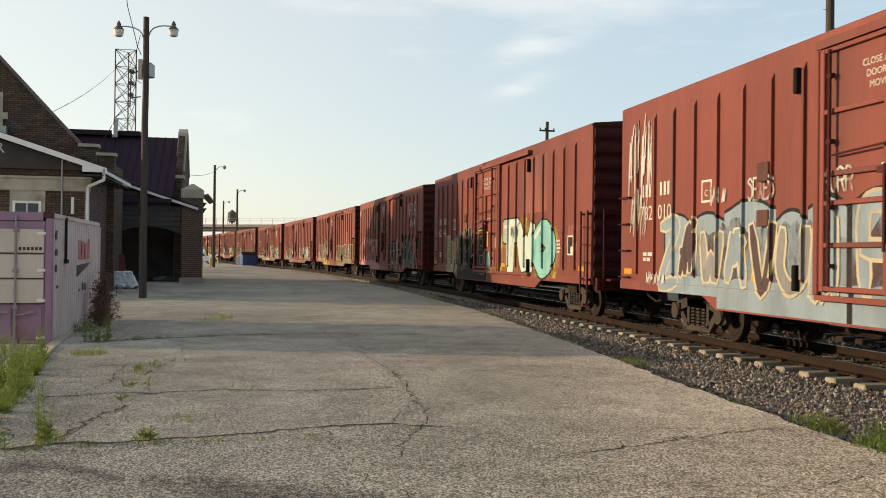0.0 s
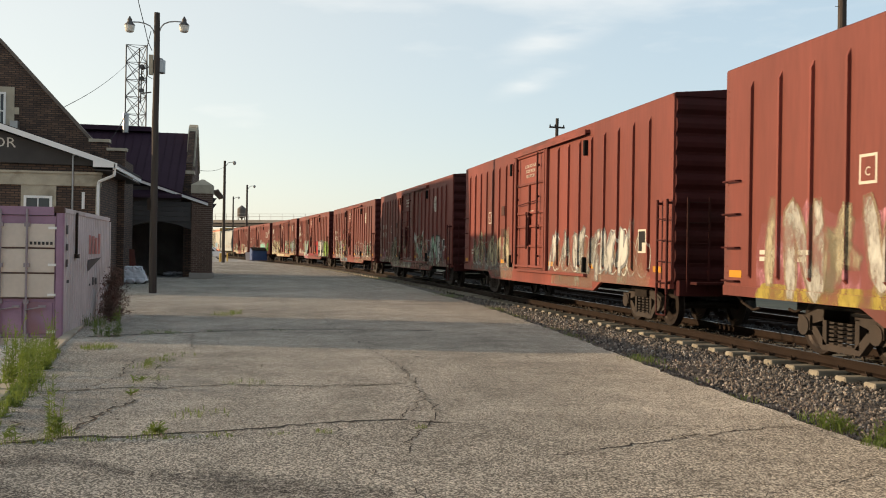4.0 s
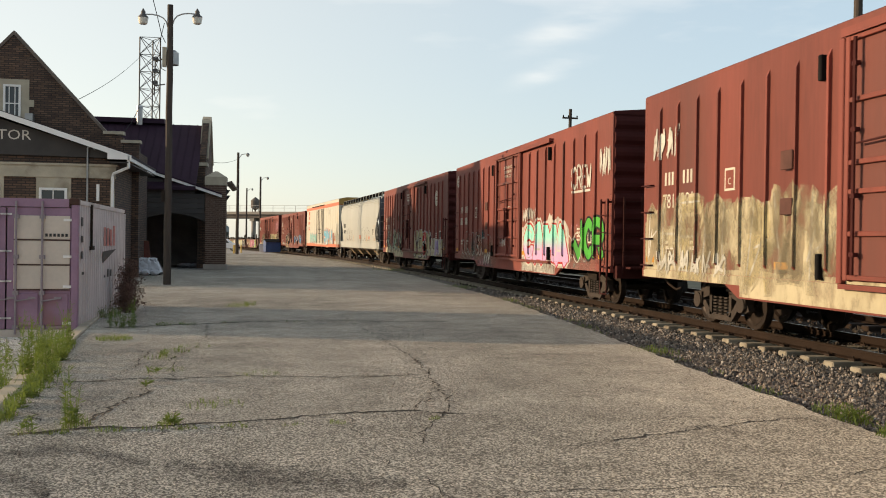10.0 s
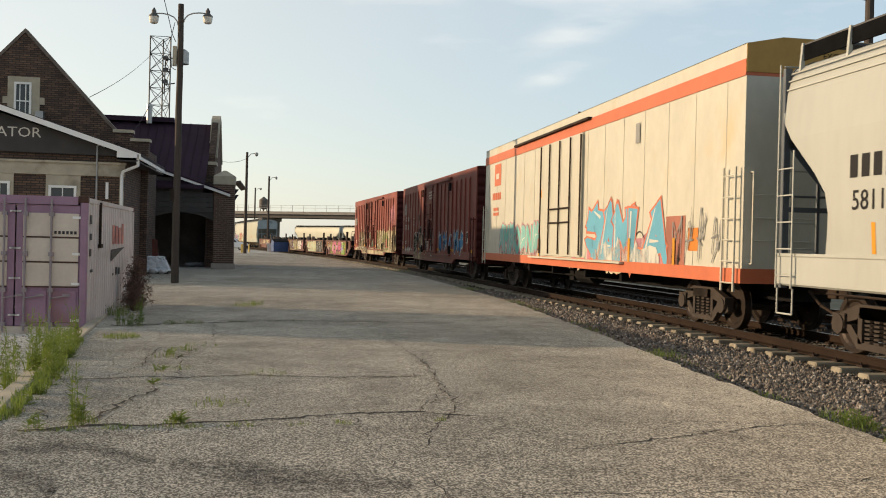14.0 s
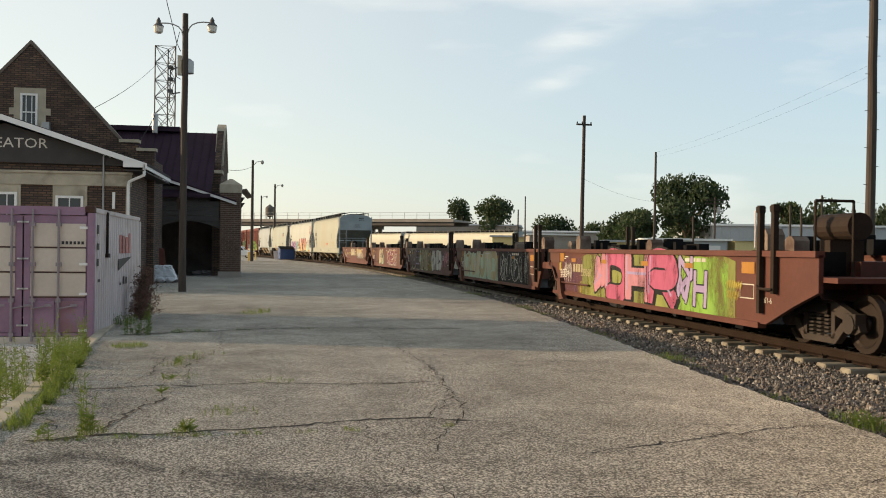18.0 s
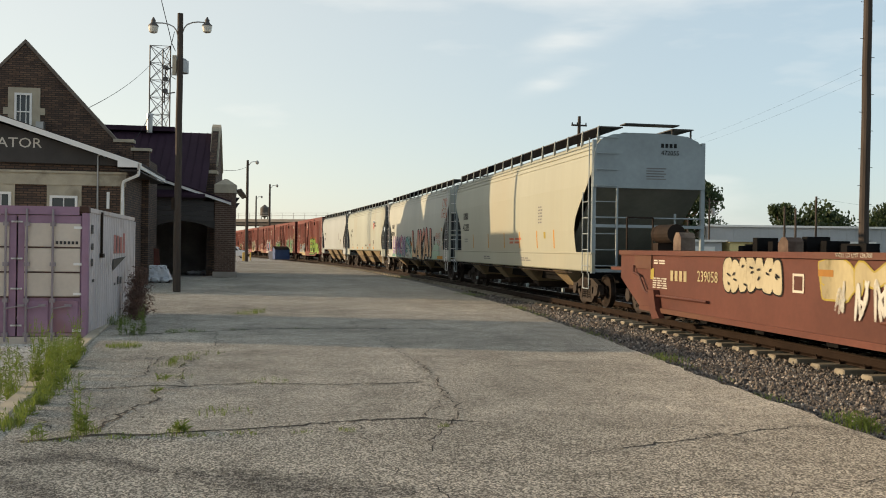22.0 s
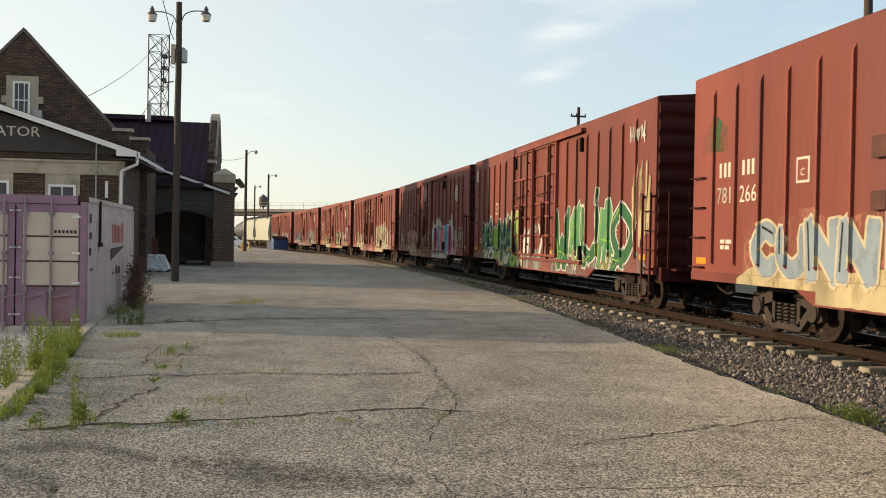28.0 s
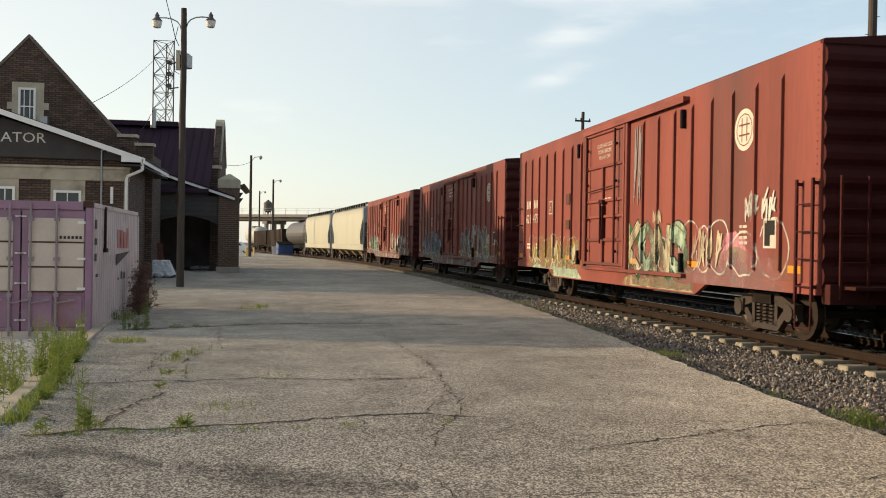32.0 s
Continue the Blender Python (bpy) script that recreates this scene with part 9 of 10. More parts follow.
for d0, d1, ch, tone in ((8.45, 7.05, "V", P_SAND), (6.85, 5.7, "B", P_SAND), (5.75, 4.75, "O", P_RED), (4.95, 3.8, "X", P_SAND)):
    f.word(d0, d1, 0.82, 2.1, ch, tone, P_WHITE, 61, 0.34, 0.05, P_CREAM, 0.04, shade=P_PLUMBROWN)
f.patch(7.4, 6.7, 1.1, 1.6, P_BEIGE, 62, 0.2, 0.0022, cover=0.8)
f.word(3.6, 0.9, 0.85, 1.75, "U?U", (P_CREAM, P_LILAC), P_WHITE, 63, 0.30, 0.06, None, 0.1, "round")
f = BF[11]
f.tag(18.1, 17.0, 3.0, 4.0, 3, P_WHITE, 64, 0.07)
f.rect(17.6, 14.6, 2.9, 3.5, P_FRESH, 0.0015)
f.word(14.6, 9.0, 0.9, 2.3, "?O??", P_BLACK, P_WHITE, 65, 0.3, 0.08, P_CREAM)
f.patch(14.8, 11.3, 0.86, 2.1, P_BEIGE, 66, 0.3)
f.word(7.8, 2.0, 1.0, 2.1, "?????", P_BLUE, P_WHITE, 67, 0.2, 0.07)
f.tag(17.6, 15.2, 0.95, 1.3, 6, P_WHITE, 68, 0.05)
f = BF[12]
f.emblem(18.2, 4.1, 0.24)
f.tag(18.3, 17.2, 2.7, 3.4, 3, P_WHITE, 69, 0.05)
f.patch(18.0, 0.4, 0.64, 1.15, P_CREAM, 71, 0.12, 0.002, cover=0.9)
f.patch(16.0, 12.2, 0.95, 2.35, P_KHAKI, 70, 0.2, 0.0022, 0.3, cover=0.8)
f.patch(15.6, 13.4, 1.1, 2.1, P_CREAM, 76, 0.4, 0.003, 0.3, cover=0.5)
f.word(12.1, 8.2, 0.9, 2.25, "?SA", (P_CREAM, P_MINT, P_DKGREEN), P_WHITE, 72, 0.30, 0.05, P_DKGREEN, 0.1, "round")
f.patch(7.3, 0.0, 0.9, 2.55, P_SAND, 77, 0.5, 0.0016, 0.5, cover=0.9)
f.word(7.2, 0.3, 0.9, 2.25, "L?W?N?", (P_OLIVE, P_CREAM, P_KHAKI), P_CREAM, 73, 0.42, 0.07, None, 0.15, "spike")
f.rect(5.0, 4.2, 1.5, 2.1, P_OLIVE, 0.018)
f.rect(3.75, 3.1, 1.75, 2.1, P_OLIVE, 0.018)
f.rect(3.7, 2.9, 1.15, 1.72, P_SALMON, 0.018)
f.tag(2.4, 0.6, 2.6, 4.0, 4, P_ROSE, 74, 0.07)
f = BF[13]
f.patch(16.8, 11.6, 0.64, 1.35, P_SAND, 75, 0.3, 0.002, cover=1.1)
f.patch(16.6, 11.8, 0.95, 2.15, P_SALMON, 76, 0.3, 0.0015, 0.2, cover=0.7)
f.word(16.3, 12.0, 0.95, 1.95, "CUNNI", (P_PALE, P_BLUEGREY), P_CREAM, 77, 0.30, 0.05, P_BLACK, 0.08)
f.patch(8.3, 3.9, 1.6, 3.0, P_ORANGE, 78, 0.6, 0.0016, cover=0.85)
f.word(8.8, 8.3, 1.0, 1.8, "?", P_APPLE, P_DKGREEN, 80, 0.14, 0.04)
f.word(8.35, 4.35, 0.85, 2.42, "BEDER", P_APPLE, P_BLACK, 79, 0.34, 0.055, None, 0.05, halo=P_DKGREEN)
f.word(4.4, 2.0, 0.8, 2.0, "?G", P_APPLE, P_BLACK, 84, 0.34, 0.055, None, 0.1, "round")
f.patch(18.3, 17.3, 3.2, 4.2, P_DKGREEN, 85, 0.5, 0.002, cover=0.3)
f = BF[14]
f.emblem(18.2, 4.1, 0.24)
f.patch(17.3, 0.5, 0.64, 1.5, P_GREY, 80, 0.3, 0.0012, cover=0.6)
f.cloud(17.1, 11.6, 0.64, 2.2, P_DKGREEN, P_WHITE, 86, 1.0, 0.05, 1.1, 0.3)
f.word(17.1, 11.6, 1.0, 2.4, "?A?M?M", (P_DKGREEN, P_DEEPTEAL, P_LIME), P_WHITE, 81, 0.24, 0.06, P_LIME, 0.2, "round", overlap=1.2)
f.word(16.8, 11.0, 0.66, 1.3, "?O?U?O?", (P_CREAM, P_WHITE, P_LIME), P_DKGREEN, 87, 0.20, 0.04, None, 0.1, "round")
f.word(11.0, 8.2, 0.9, 2.1, "?TX", (P_WHITE, P_GREY), P_GREY, 88, 0.16, 0.05, None, 0.1, "round")
f.word(7.3, 1.4, 0.85, 2.55, "W?U?O", (P_DKGREEN, GREEN_FADE), P_WHITE, 82, 0.30, 0.055, P_LIME, 0.25, "round", overlap=1.25)
f.word(7.1, 1.6, 0.8, 1.5, "?V?W?", (P_DKGREEN, P_OLIVE), P_WHITE, 83, 0.20, 0.05, P_LIME, 0.1, "spike", overlap=1.2)
f.word(4.2, 3.5, 2.45, 2.95, "I", P_DKGREEN, P_WHITE, 89, 0.26, 0.05, None, 0.0)
f.tag(1.4, 0.3, 1.4, 3.3, 3, P_SAND, 84, 0.07)
f.tag(1.6, 0.6, 3.8, 4.2, 3, P_WHITE, 85, 0.05)
f = BF[15]
f.emblem(2.3, 3.62, 0.37)
f.patch(16.0, 10.8, 0.64, 1.3, P_SAND, 86, 0.25, 0.002, cover=0.6)
f.patch(8.1, 3.0, 0.66, 2.45, P_WHITE, 87, 0.3, 0.0016, 0.5, cover=1.1)
f.word(7.55, 3.3, 0.75, 2.25, "II?II", (P_MAGENTA, P_SKY, P_ROSE, P_SKY), P_BLACK, 88, 0.62, 0.035, None, 0.12, halo=P_WHITE)
f.word(7.5, 3.3, 0.9, 2.2, "V?V?", P_ROSE, P_BLACK, 89, 0.10, 0.03, None, 0.1, "spike")
f.word(15.3, 12.4, 0.9, 2.05, "?UO", P_SALMON, P_WHITE, 90, 0.26, 0.05, None, 0.05, "round")
f.tag(17.6, 16.6, 1.0, 1.9, 4, P_WHITE, 92, 0.05)
f.tag(10.4, 8.6, 1.2, 1.9, 6, P_CREAM, 93, 0.05)
f.rect(13.4, 12.6, 1.9, 2.9, P_FRESH, 0.0015)
f.patch(3.2, 0.7, 0.86, 1.6, P_ROSE, 94, 0.5, 0.002, 0.3, cover=0.6)
f.tag(3.2, 0.7, 1.1, 2.1, 5, P_CREAM, 91, 0.05)
f = BF[16]
f.emblem(18.2, 4.1, 0.24)
f.patch(18.4, 0.5, 0.64, 1.12, P_ROSE, 97, 0.2, 0.0012, 0.1, cover=0.5)
f.patch(16.5, 13.5, 0.86, 2.2, P_CREAM, 92, 0.5, 0.002, 0.3, cover=0.75)
f.patch(7.5, 2.7, 0.64, 2.55, P_CREAM, 93, 0.35, 0.002, 0.35, cover=1.0)
f.patch(3.0, 0.4, 0.64, 2.1, P_ROSE, 96, 0.35, 0.0016, 0.3, cover=0.75)
f.word(7.3, 2.9, 0.9, 2.4, "?UB?", (P_CREAM, P_BEIGE), P_WHITE, 94, 0.34, 0.06, None, 0.1, "round")
f.label_box(3.7, 1.5, 0.5, 0.45)
f.tag(10.8, 9.4, 3.3, 3.9, 3, P_WHITE, 95, 0.06, "HEK")
f.tag(10.9, 9.3, 2.5, 3.1, 3, P_WHITE, 98, 0.05)
f = BF[17]
f.emblem(2.85, 3.62, 0.37)
f.patch(17.0, 11.6, 0.64, 1.1, P_MINT, 96, 0.3, 0.002, 0.2, cover=0.9)
f.patch(17.2, 11.6, 0.9, 1.95, P_YELLOW, 100, 0.6, 0.0024, 0.4, cover=0.5)
f.word(16.6, 11.8, 0.9, 1.8, "?V?W?", (P_CREAM, P_SAND), P_OLIVE, 101, 0.14, 0.03, None, 0.1, "spike")
f.word(8.25, 4.8, 0.95, 2.1, "KONS", (P_CREAM, P_MINT), P_BLACK, 97, 0.26, 0.035, P_OLIVE, 0.06, shade=P_DKGREEN)
f.tag(6.6, 6.1, 2.05, 2.35, 2, P_CREAM, 102, 0.05)
f.patch(8.4, 4.2, 0.64, 1.0, P_SAND, 103, 0.2, 0.002, cover=0.9)
f.patch(4.8, 1.0, 0.86, 1.9, P_ROSE, 98, 0.7, 0.0014, cover=0.45)
f.tag(4.6, 3.2, 1.2, 1.9, 4, P_CREAM, 104, 0.05)
f.tag(2.4, 1.3, 2.0, 2.5, 4, P_WHITE, 99, 0.05)
f.tag(7.8, 7.3, 2.4, 4.2, 2, P_GREY, 105, 0.05)
f = BF[18]
f.word(17.0, 12.0, 1.0, 2.2, "?????", P_BLUEGREY, P_SKY, 100, 0.2, 0.06)
f.word(7.5, 2.5, 1.0, 2.3, "?????", P_GREY, P_WHITE, 101, 0.2, 0.06)
f.emblem(2.9, 3.6, 0.37)
f.patch(17.5, 0.8, 0.86, 1.3, P_GREY, 102, 0.2)
f = BF[19]
f.word(17.0, 13.0, 1.0, 2.2, "????", P_MINT, P_TEAL, 103, 0.2, 0.06)
f.word(7.5, 3.0, 1.0, 2.2, "????", P_WHITE, P_GREY, 104, 0.2, 0.06)
f.patch(17.5, 0.8, 0.86, 1.4, P_GREY, 105, 0.25)

# refrigerator car
f = Face(reefer, RL, -1.585)
f.patch(8.4, 3.0, 1.0, 1.9, P_ROSE, 114, 0.3, 0.002, 0.4, cover=0.8)
f.word(8.25, 3.3, 1.1, 2.6, "SAMLA", P_SKY, P_CORAL, 110, 0.50, 0.07, P_WHITE, 0.12, "spike", overlap=1.15)
f.patch(7.9, 3.6, 1.15, 1.7, P_WHITE, 117, 0.3, 0.02, 0.3, cover=0.6)
f.rings(8.0, 3.0, 1.2, 1.95, P_BLACK, 111, 0.03)
f.patch(18.3, 12.9, 1.2, 1.8, P_ROSE, 118, 0.4, 0.002, 0.2, cover=0.5)
f.word(18.4, 13.0, 1.2, 2.3, "?M?O?N?", (P_AQUA, P_TEAL), P_ROSE, 112, 0.24, 0.05, P_WHITE, 0.12, "round")
f.rings(18.4, 12.9, 1.2, 2.0, P_DKGREEN, 113, 0.03)
f.rect(3.3, 2.35, 1.2, 2.2, P_SALMON, 0.004)
f.tag(3.0, 2.5, 1.1, 1.7, 2, P_BLACK, 119, 0.05)
f.word(11.6, 4.0, 0.98, 1.2, "?????", P_ROSE, P_CREAM, 120, 0.10, 0.04)
f.rect(19.3, 18.3, 3.7, 4.5, P_CORAL, 0.005, "owner_emblem")
f.rect(19.05, 18.6, 3.95, 4.15, REEFER, 0.009, "owner_emblem")
f.bars(19.6, 3.45, 5, 1, P_CORAL, 0.26, 0.26)
f.bars(19.4, 2.9, 4, 2, P_CORAL, 0.2, 0.12)
f.tag(3.0, 0.7, 1.25, 2.3, 4, P_GREY, 115, 0.035)
f.rect(2.2, 1.75, 1.5, 1.95, P_ORANGE, 0.006)
for d in (5.4, 2.9, 13.0):
    f.rect(d, d - 0.12, 1.2, 1.75, P_REFLECT, 0.03, "reflector")
f.rect(12.9, 12.55, 3.0, 3.25, P_REFLECT, 0.006)
f.rect(5.1, 4.85, 3.9, 4.35, P_GREY, 0.02, "vent")

# hoppers
f = Face(hop_nahx, HL, -1.612)
f.rings(15.4, 11.2, 1.55, 2.6, P_GREY, 120, 0.035)
f.rings(15.2, 11.4, 1.6, 2.4, P_PLUMBROWN, 122, 0.022)
f.rings(7.6, 2.8, 1.55, 2.6, P_GREY, 121, 0.035)
for k in range(4):
    f.rect(16.5 - 0.27 * k, 16.32 - 0.27 * k, 2.58, 2.9, P_BLACK, 0.005, "owner_mark")
f.text(15.85, 2.25, "581150", 0.40, P_BLACK)
f.label_box(2.55, 1.9, 0.42, 0.5)
f.rect(2.0, 1.86, 1.55, 2.6, P_REFLECT, 0.006, "reflector")
for d in (16.0, 13.2, 11.2, 8.0, 5.2):
    f.rect(d, d - 0.09, 1.52, 1.95, P_REFLECT, 0.006, "reflector")
f.bars(8.4, 1.95, 2, 2, P_CORAL, 0.4, 0.10, 0.5, 5)
f.bars(4.4, 1.85, 2, 2, P_CORAL, 0.3, 0.08, 0.5, 6)

for h_, num, seed in ((hop_cbfx, "472055", 130),):
    f = Face(h_, HL, -1.612)
    for k in range(4):
        f.rect(16.5 - 0.25 * k, 16.34 - 0.25 * k, 2.8, 3.08, P_BLACK, 0.005, "owner_mark")
    f.text(15.95, 2.45, num, 0.42, P_BLACK)
    f.bars(16.3, 2.0, 3, 2, P_GREY, 0.2, 0.06, 0.6, seed)
    for d in (14.6, 11.9, 9.4, 7.3, 5.2, 3.4):
        f.rect(d, d - 0.09, 1.6, 2.15, P_REFLECT, 0.006, "reflector")
    f.bars(8.6, 1.95, 2, 2, P_CORAL, 0.8, 0.07, 0.7, seed + 1)
    f.bars(5.0, 2.9, 2, 6, P_GREY, 0.2, 0.05, 0.9, seed + 2)
    f.rect(4.4, 4.2, 1.9, 2.1, P_YELLOW, 0.006)
    f.bars(12.5, 1.3, 2, 2, P_GREY, 0.5, 0.04, 0.8, seed + 3)
    f.bars(7.0, 1.3, 2, 2, P_GREY, 0.5, 0.04, 0.8, seed + 4)

f = Face(hop_cpcx, HL, -1.614)
f.patch(10.2, 9.2, 1.0, 2.2, P_MINT, 139, 0.5, 0.002, cover=1.1)
f.patch(3.9, 1.95, 1.0, 2.2, P_MINT, 141, 0.7, 0.002, cover=1.1)
f.word(9.55, 3.75, 1.03, 2.68, "LAKAI", LAKE_FADE, P_BLACK, 140, 0.42, 0.045, P_CREAM, 0.10, "block", shade=P_BLACK, overlap=1.08)
f.word(10.3, 9.4, 1.5, 1.95, "?", P_ORANGE, P_YELLOW, 150, 0.16, 0.04)
f.word(16.6, 12.0, 1.2, 2.3, "UVNON", (P_LILAC, P_ROSE), P_PURPLE, 142, 0.30, 0.04, P_WHITE, 0.08)
f.patch(17.0, 11.9, 1.02, 1.45, P_TEAL, 143, 0.3, 0.002, 0.2)
f.word(11.9, 9.9, 1.3, 2.2, "CMI", P_AQUA, P_BLACK, 144, 0.16, 0.04)
f.tag(11.5, 10.8, 1.05, 1.25, 3, P_BLACK, 151, 0.03)
f.tag(1.6, 0.5, 3.55, 3.95, 3, P_CORAL, 145, 0.05, "CMK")
f.tag(1.7, 0.4, 3.05, 3.45, 4, P_CORAL, 146, 0.05, "CREW")
f.tag(3.0, 1.75, 2.05, 2.3, 8, P_CORAL, 147, 0.03, "REACHFOR")
f.tag(2.8, 1.8, 1.72, 1.95, 6, P_CORAL, 148, 0.03, "THESKY")
f.rect(1.66, 1.52, 1.5, 2.55, P_REFLECT, 0.006, "reflector")
f.rect(2.6, 1.3, 1.05, 1.2, P_REFLECT, 0.006, "reflector")
f.label_box(3.6, 1.7, 0.45, 0.5)
for k in range(4):
    f.rect(16.9 - 0.22 * k, 16.76 - 0.22 * k, 2.78, 3.04, P_BLACK, 0.005, "owner_mark")
f.text(16.5, 2.45, "805008", 0.36, P_BLACK)

f = Face(hop_cmo, HL, -1.612)
f.text(15.95, 2.56, "10350", 0.36, P_BLACK)
for k in range(3):
    f.rect(15.95 - 0.27 * k, 15.79 - 0.27 * k, 2.84, 3.08, P_BLACK, 0.005, "owner_mark")
bm = bm_new()
sh = [(0.50, 0.62), (0.56, 0.70), (0.25, 0.66), (0, 0.74), (-0.25, 0.66), (-0.56, 0.70), (-0.50, 0.62), (-0.52, -0.1), (-0.40, -0.45), (0, -0.78), (0.40, -0.45), (0.52, -0.1)]
bm.faces.new([bm.verts.new(f.at(4.58 + u * 0.72, 3.22 + v * 0.50, 0.004)) for u, v in sh])
f.put("shield_emblem", bm, P_WHITE, "shield emblem with red stripes")
for k in range(6):
    u = 0.37 - 0.148 * k
    f.rect(4.58 + u * 0.72 + 0.028, 4.58 + u * 0.72 - 0.028, 3.22 - 0.50 * (0.72 - 0.72 * abs(u)), 3.34, P_RED, 0.008, "shield_stripe")
f.rect(4.90, 4.26, 3.37, 3.51, P_BLUEGREY, 0.008, "shield_field")
f.text(3.9, 3.36, "BUILDING", 0.18, P_PLUMBROWN)
f.text(3.9, 3.14, "AMERICA", 0.18, P_PLUMBROWN)
f.text(8.2, 1.75, "CH-110-L02", 0.16, P_PLUMBROWN)
f.label_box(5.0, 1.65, 0.45, 0.5)
for d in (15.4, 12.8, 10.2, 7.6, 5.0):
    f.rect(d, d - 0.42, 1.5, 1.62, P_REFLECT, 0.006, "reflector")
f.bars(12.8, 1.85, 2, 2, P_GREY, 0.25, 0.06, 0.6, 8)
f.bars(15.5, 1.85, 2, 2, P_GREY, 0.25, 0.06, 0.6, 9)
f.bars(6.6, 1.85, 2, 2, P_CORAL, 0.25, 0.06, 0.6, 10)
f = Face(hop_last, 15.0, -1.612)
for k in range(4):
    f.rect(13.1 - 0.22 * k, 12.96 - 0.22 * k, 2.76, 3.02, P_BLACK, 0.005, "owner_mark")
f.bars(13.2, 2.5, 3, 1, P_BLACK, 0.22, 0.22)
f.label_box(3.2, 1.9, 0.4, 0.45)
f.bars(4.2, 2.9, 1, 7, P_GREY, 0.5, 0.05, 0.9, 11)

# well cars
WF = [Face(c, WL, -1.525) for c in wells]
for i, f in enumerate(WF):
    f.bars(12.25, 1.36, 2, 2, P_MARK, 0.30, 0.03, 0.8, 150 + i)
    f.bars(12.3, 0.98, 3, 5, P_MARK, 0.26, 0.028, 0.75, 160 + i)
    f.bars(3.4, 1.40, 4, 1, P_MARK, 0.22, 0.07, 0.5, 170 + i)
    f.rect(12.42, 12.24, 0.94, 1.18, P_YELLOW, 0.006, "yellow_tag")
    for d, w, z, hh in ((0.95, 0.47, 1.16, 0.20), (12.42, 0.5, 1.20, 0.24), (11.2, 0.4, 1.20, 0.10), (8.6, 0.4, 1.20, 0.10), (5.8, 0.4, 1.20, 0.10), (3.4, 0.4, 1.20, 0.10)):
        if i < 4 or d < 11:
            f.rect(d, d - w, z, z + hh, P_DULL_ORANGE, 0.012, "reflector")
    f.rect(1.02, 0.50, 0.72, 0.98, P_MARK, 0.005, "label_border")
    f.rect(1.00, 0.52, 0.74, 0.96, WELL_RED, 0.008, "label_panel")
    f.bars(0.98, 0.92, 2, 4, P_MARK, 0.19, 0.022, 0.8, 180 + i)
f = WF[0]
f.wear = 1.0
f.patch(12.2, 9.0, 0.36, 1.46, P_PURPLE, 189, 0.2, 0.0016, cover=0.25)
f.patch(10.2, 1.2, 0.30, 1.50, P_MOSS, 190, 0.10, 0.002, cover=1.0)
f.patch(4.2, 1.5, 0.30, 1.50, P_LIME, 191, 0.15, 0.003, cover=0.75)
f.patch(10.6, 9.4, 0.36, 0.8, P_YELLOW, 182, 0.15, 0.003, cover=0.35)
for k in range(4):
    f.rect(11.03 - 0.23 * k, 10.87 - 0.23 * k, 0.93, 1.15, P_SAND, 0.006, "owner_mark")
f.text(9.9, 0.92, "239068", 0.30, P_SAND)
f.tag(11.9, 11.1, 0.62, 1.2, 4, P_MARK, 179, 0.02)
f.word(9.4, 8.05, 0.38, 1.52, "1", P_ROSE, P_BLACK, 188, 0.30, 0.05, P_LILAC, 0.03)
f.word(8.2, 3.85, 0.30, 1.54, "DHR", (P_PINK, P_ROSE, P_PINK), P_BLACK, 192, 0.42, 0.05, P_LILAC, 0.04, shade=P_BLACK, overlap=1.12)
f.word(3.75, 3.0, 0.98, 1.46, "N", P_LILAC, P_BLACK, 187, 0.13, 0.03)
f.word(3.9, 3.1, 0.36, 1.02, "5", P_LILAC, P_BLACK, 178, 0.13, 0.03)
f.word(3.0, 2.35, 0.42, 1.10, "H", P_LILAC, P_BLACK, 193, 0.13, 0.03)
f.tag(1.5, 0.9, 0.86, 1.02, 7, P_YELLOW, 194, 0.02)
f.tag(1.5, 1.0, 0.68, 0.84, 5, P_YELLOW, 177, 0.02)
f.text(0.1, 0.72, "L 261-6", 0.14, P_MARK)
f = WF[1]
f.patch(11.8, 5.5, 0.34, 1.42, P_MINT, 195, 0.12, 0.002, cover=1.1)
f.word(11.8, 5.6, 0.36, 1.44, "UN?UTD", (P_CREAM, P_SAND), P_MINT, 196, 0.32, 0.05, P_WHITE, 0.05)
f.patch(5.4, 1.2, 0.34, 1.50, P_BLACK, 197, 0.04, 0.002, cover=1.3)
f.rings(5.3, 1.0, 0.42, 1.46, P_WHITE, 198, 0.03)
f.rings(5.2, 1.0, 0.5, 1.40, P_GREY, 199, 0.02)
f.tag(5.2, 1.1, 0.4, 1.42, 6, P_WHITE, 186, 0.025)
f = WF[2]
f.wear = 0.95
f.patch(12.9, 5.0, 0.34, 1.50, P_OLIVE, 200, 0.08, 0.002, cover=0.7)
f.patch(9.0, 7.4, 0.34, 1.48, P_MINT, 185, 0.1, 0.003, cover=0.6)
f.word(12.5, 8.5, 0.38, 1.48, "NUE", P_PLUMBROWN, P_CREAM, 201, 0.42, 0.04, P_LILAC, 0.03)
f.word(8.3, 5.3, 0.38, 1.48, "ZAP", P_KHAKI, P_CREAM, 202, 0.36, 0.04, P_OLIVE, 0.03)
f.word(5.9, 5.0, 0.36, 0.9, "??", P_YELLOW, P_OLIVE, 184, 0.06, 0.02)
f.word(5.0, 2.45, 0.40, 1.46, "OHES", P_WHITE, P_BLACK, 203, 0.34, 0.05, None, 0.05, "round")
f.bubble(2.35, 1.85, 0.95, 1.25, 1, P_WHITE, P_BLACK, 183, 0.05)
f.tag(2.4, 0.9, 0.4, 1.4, 3, P_ROSE, 204, 0.06)
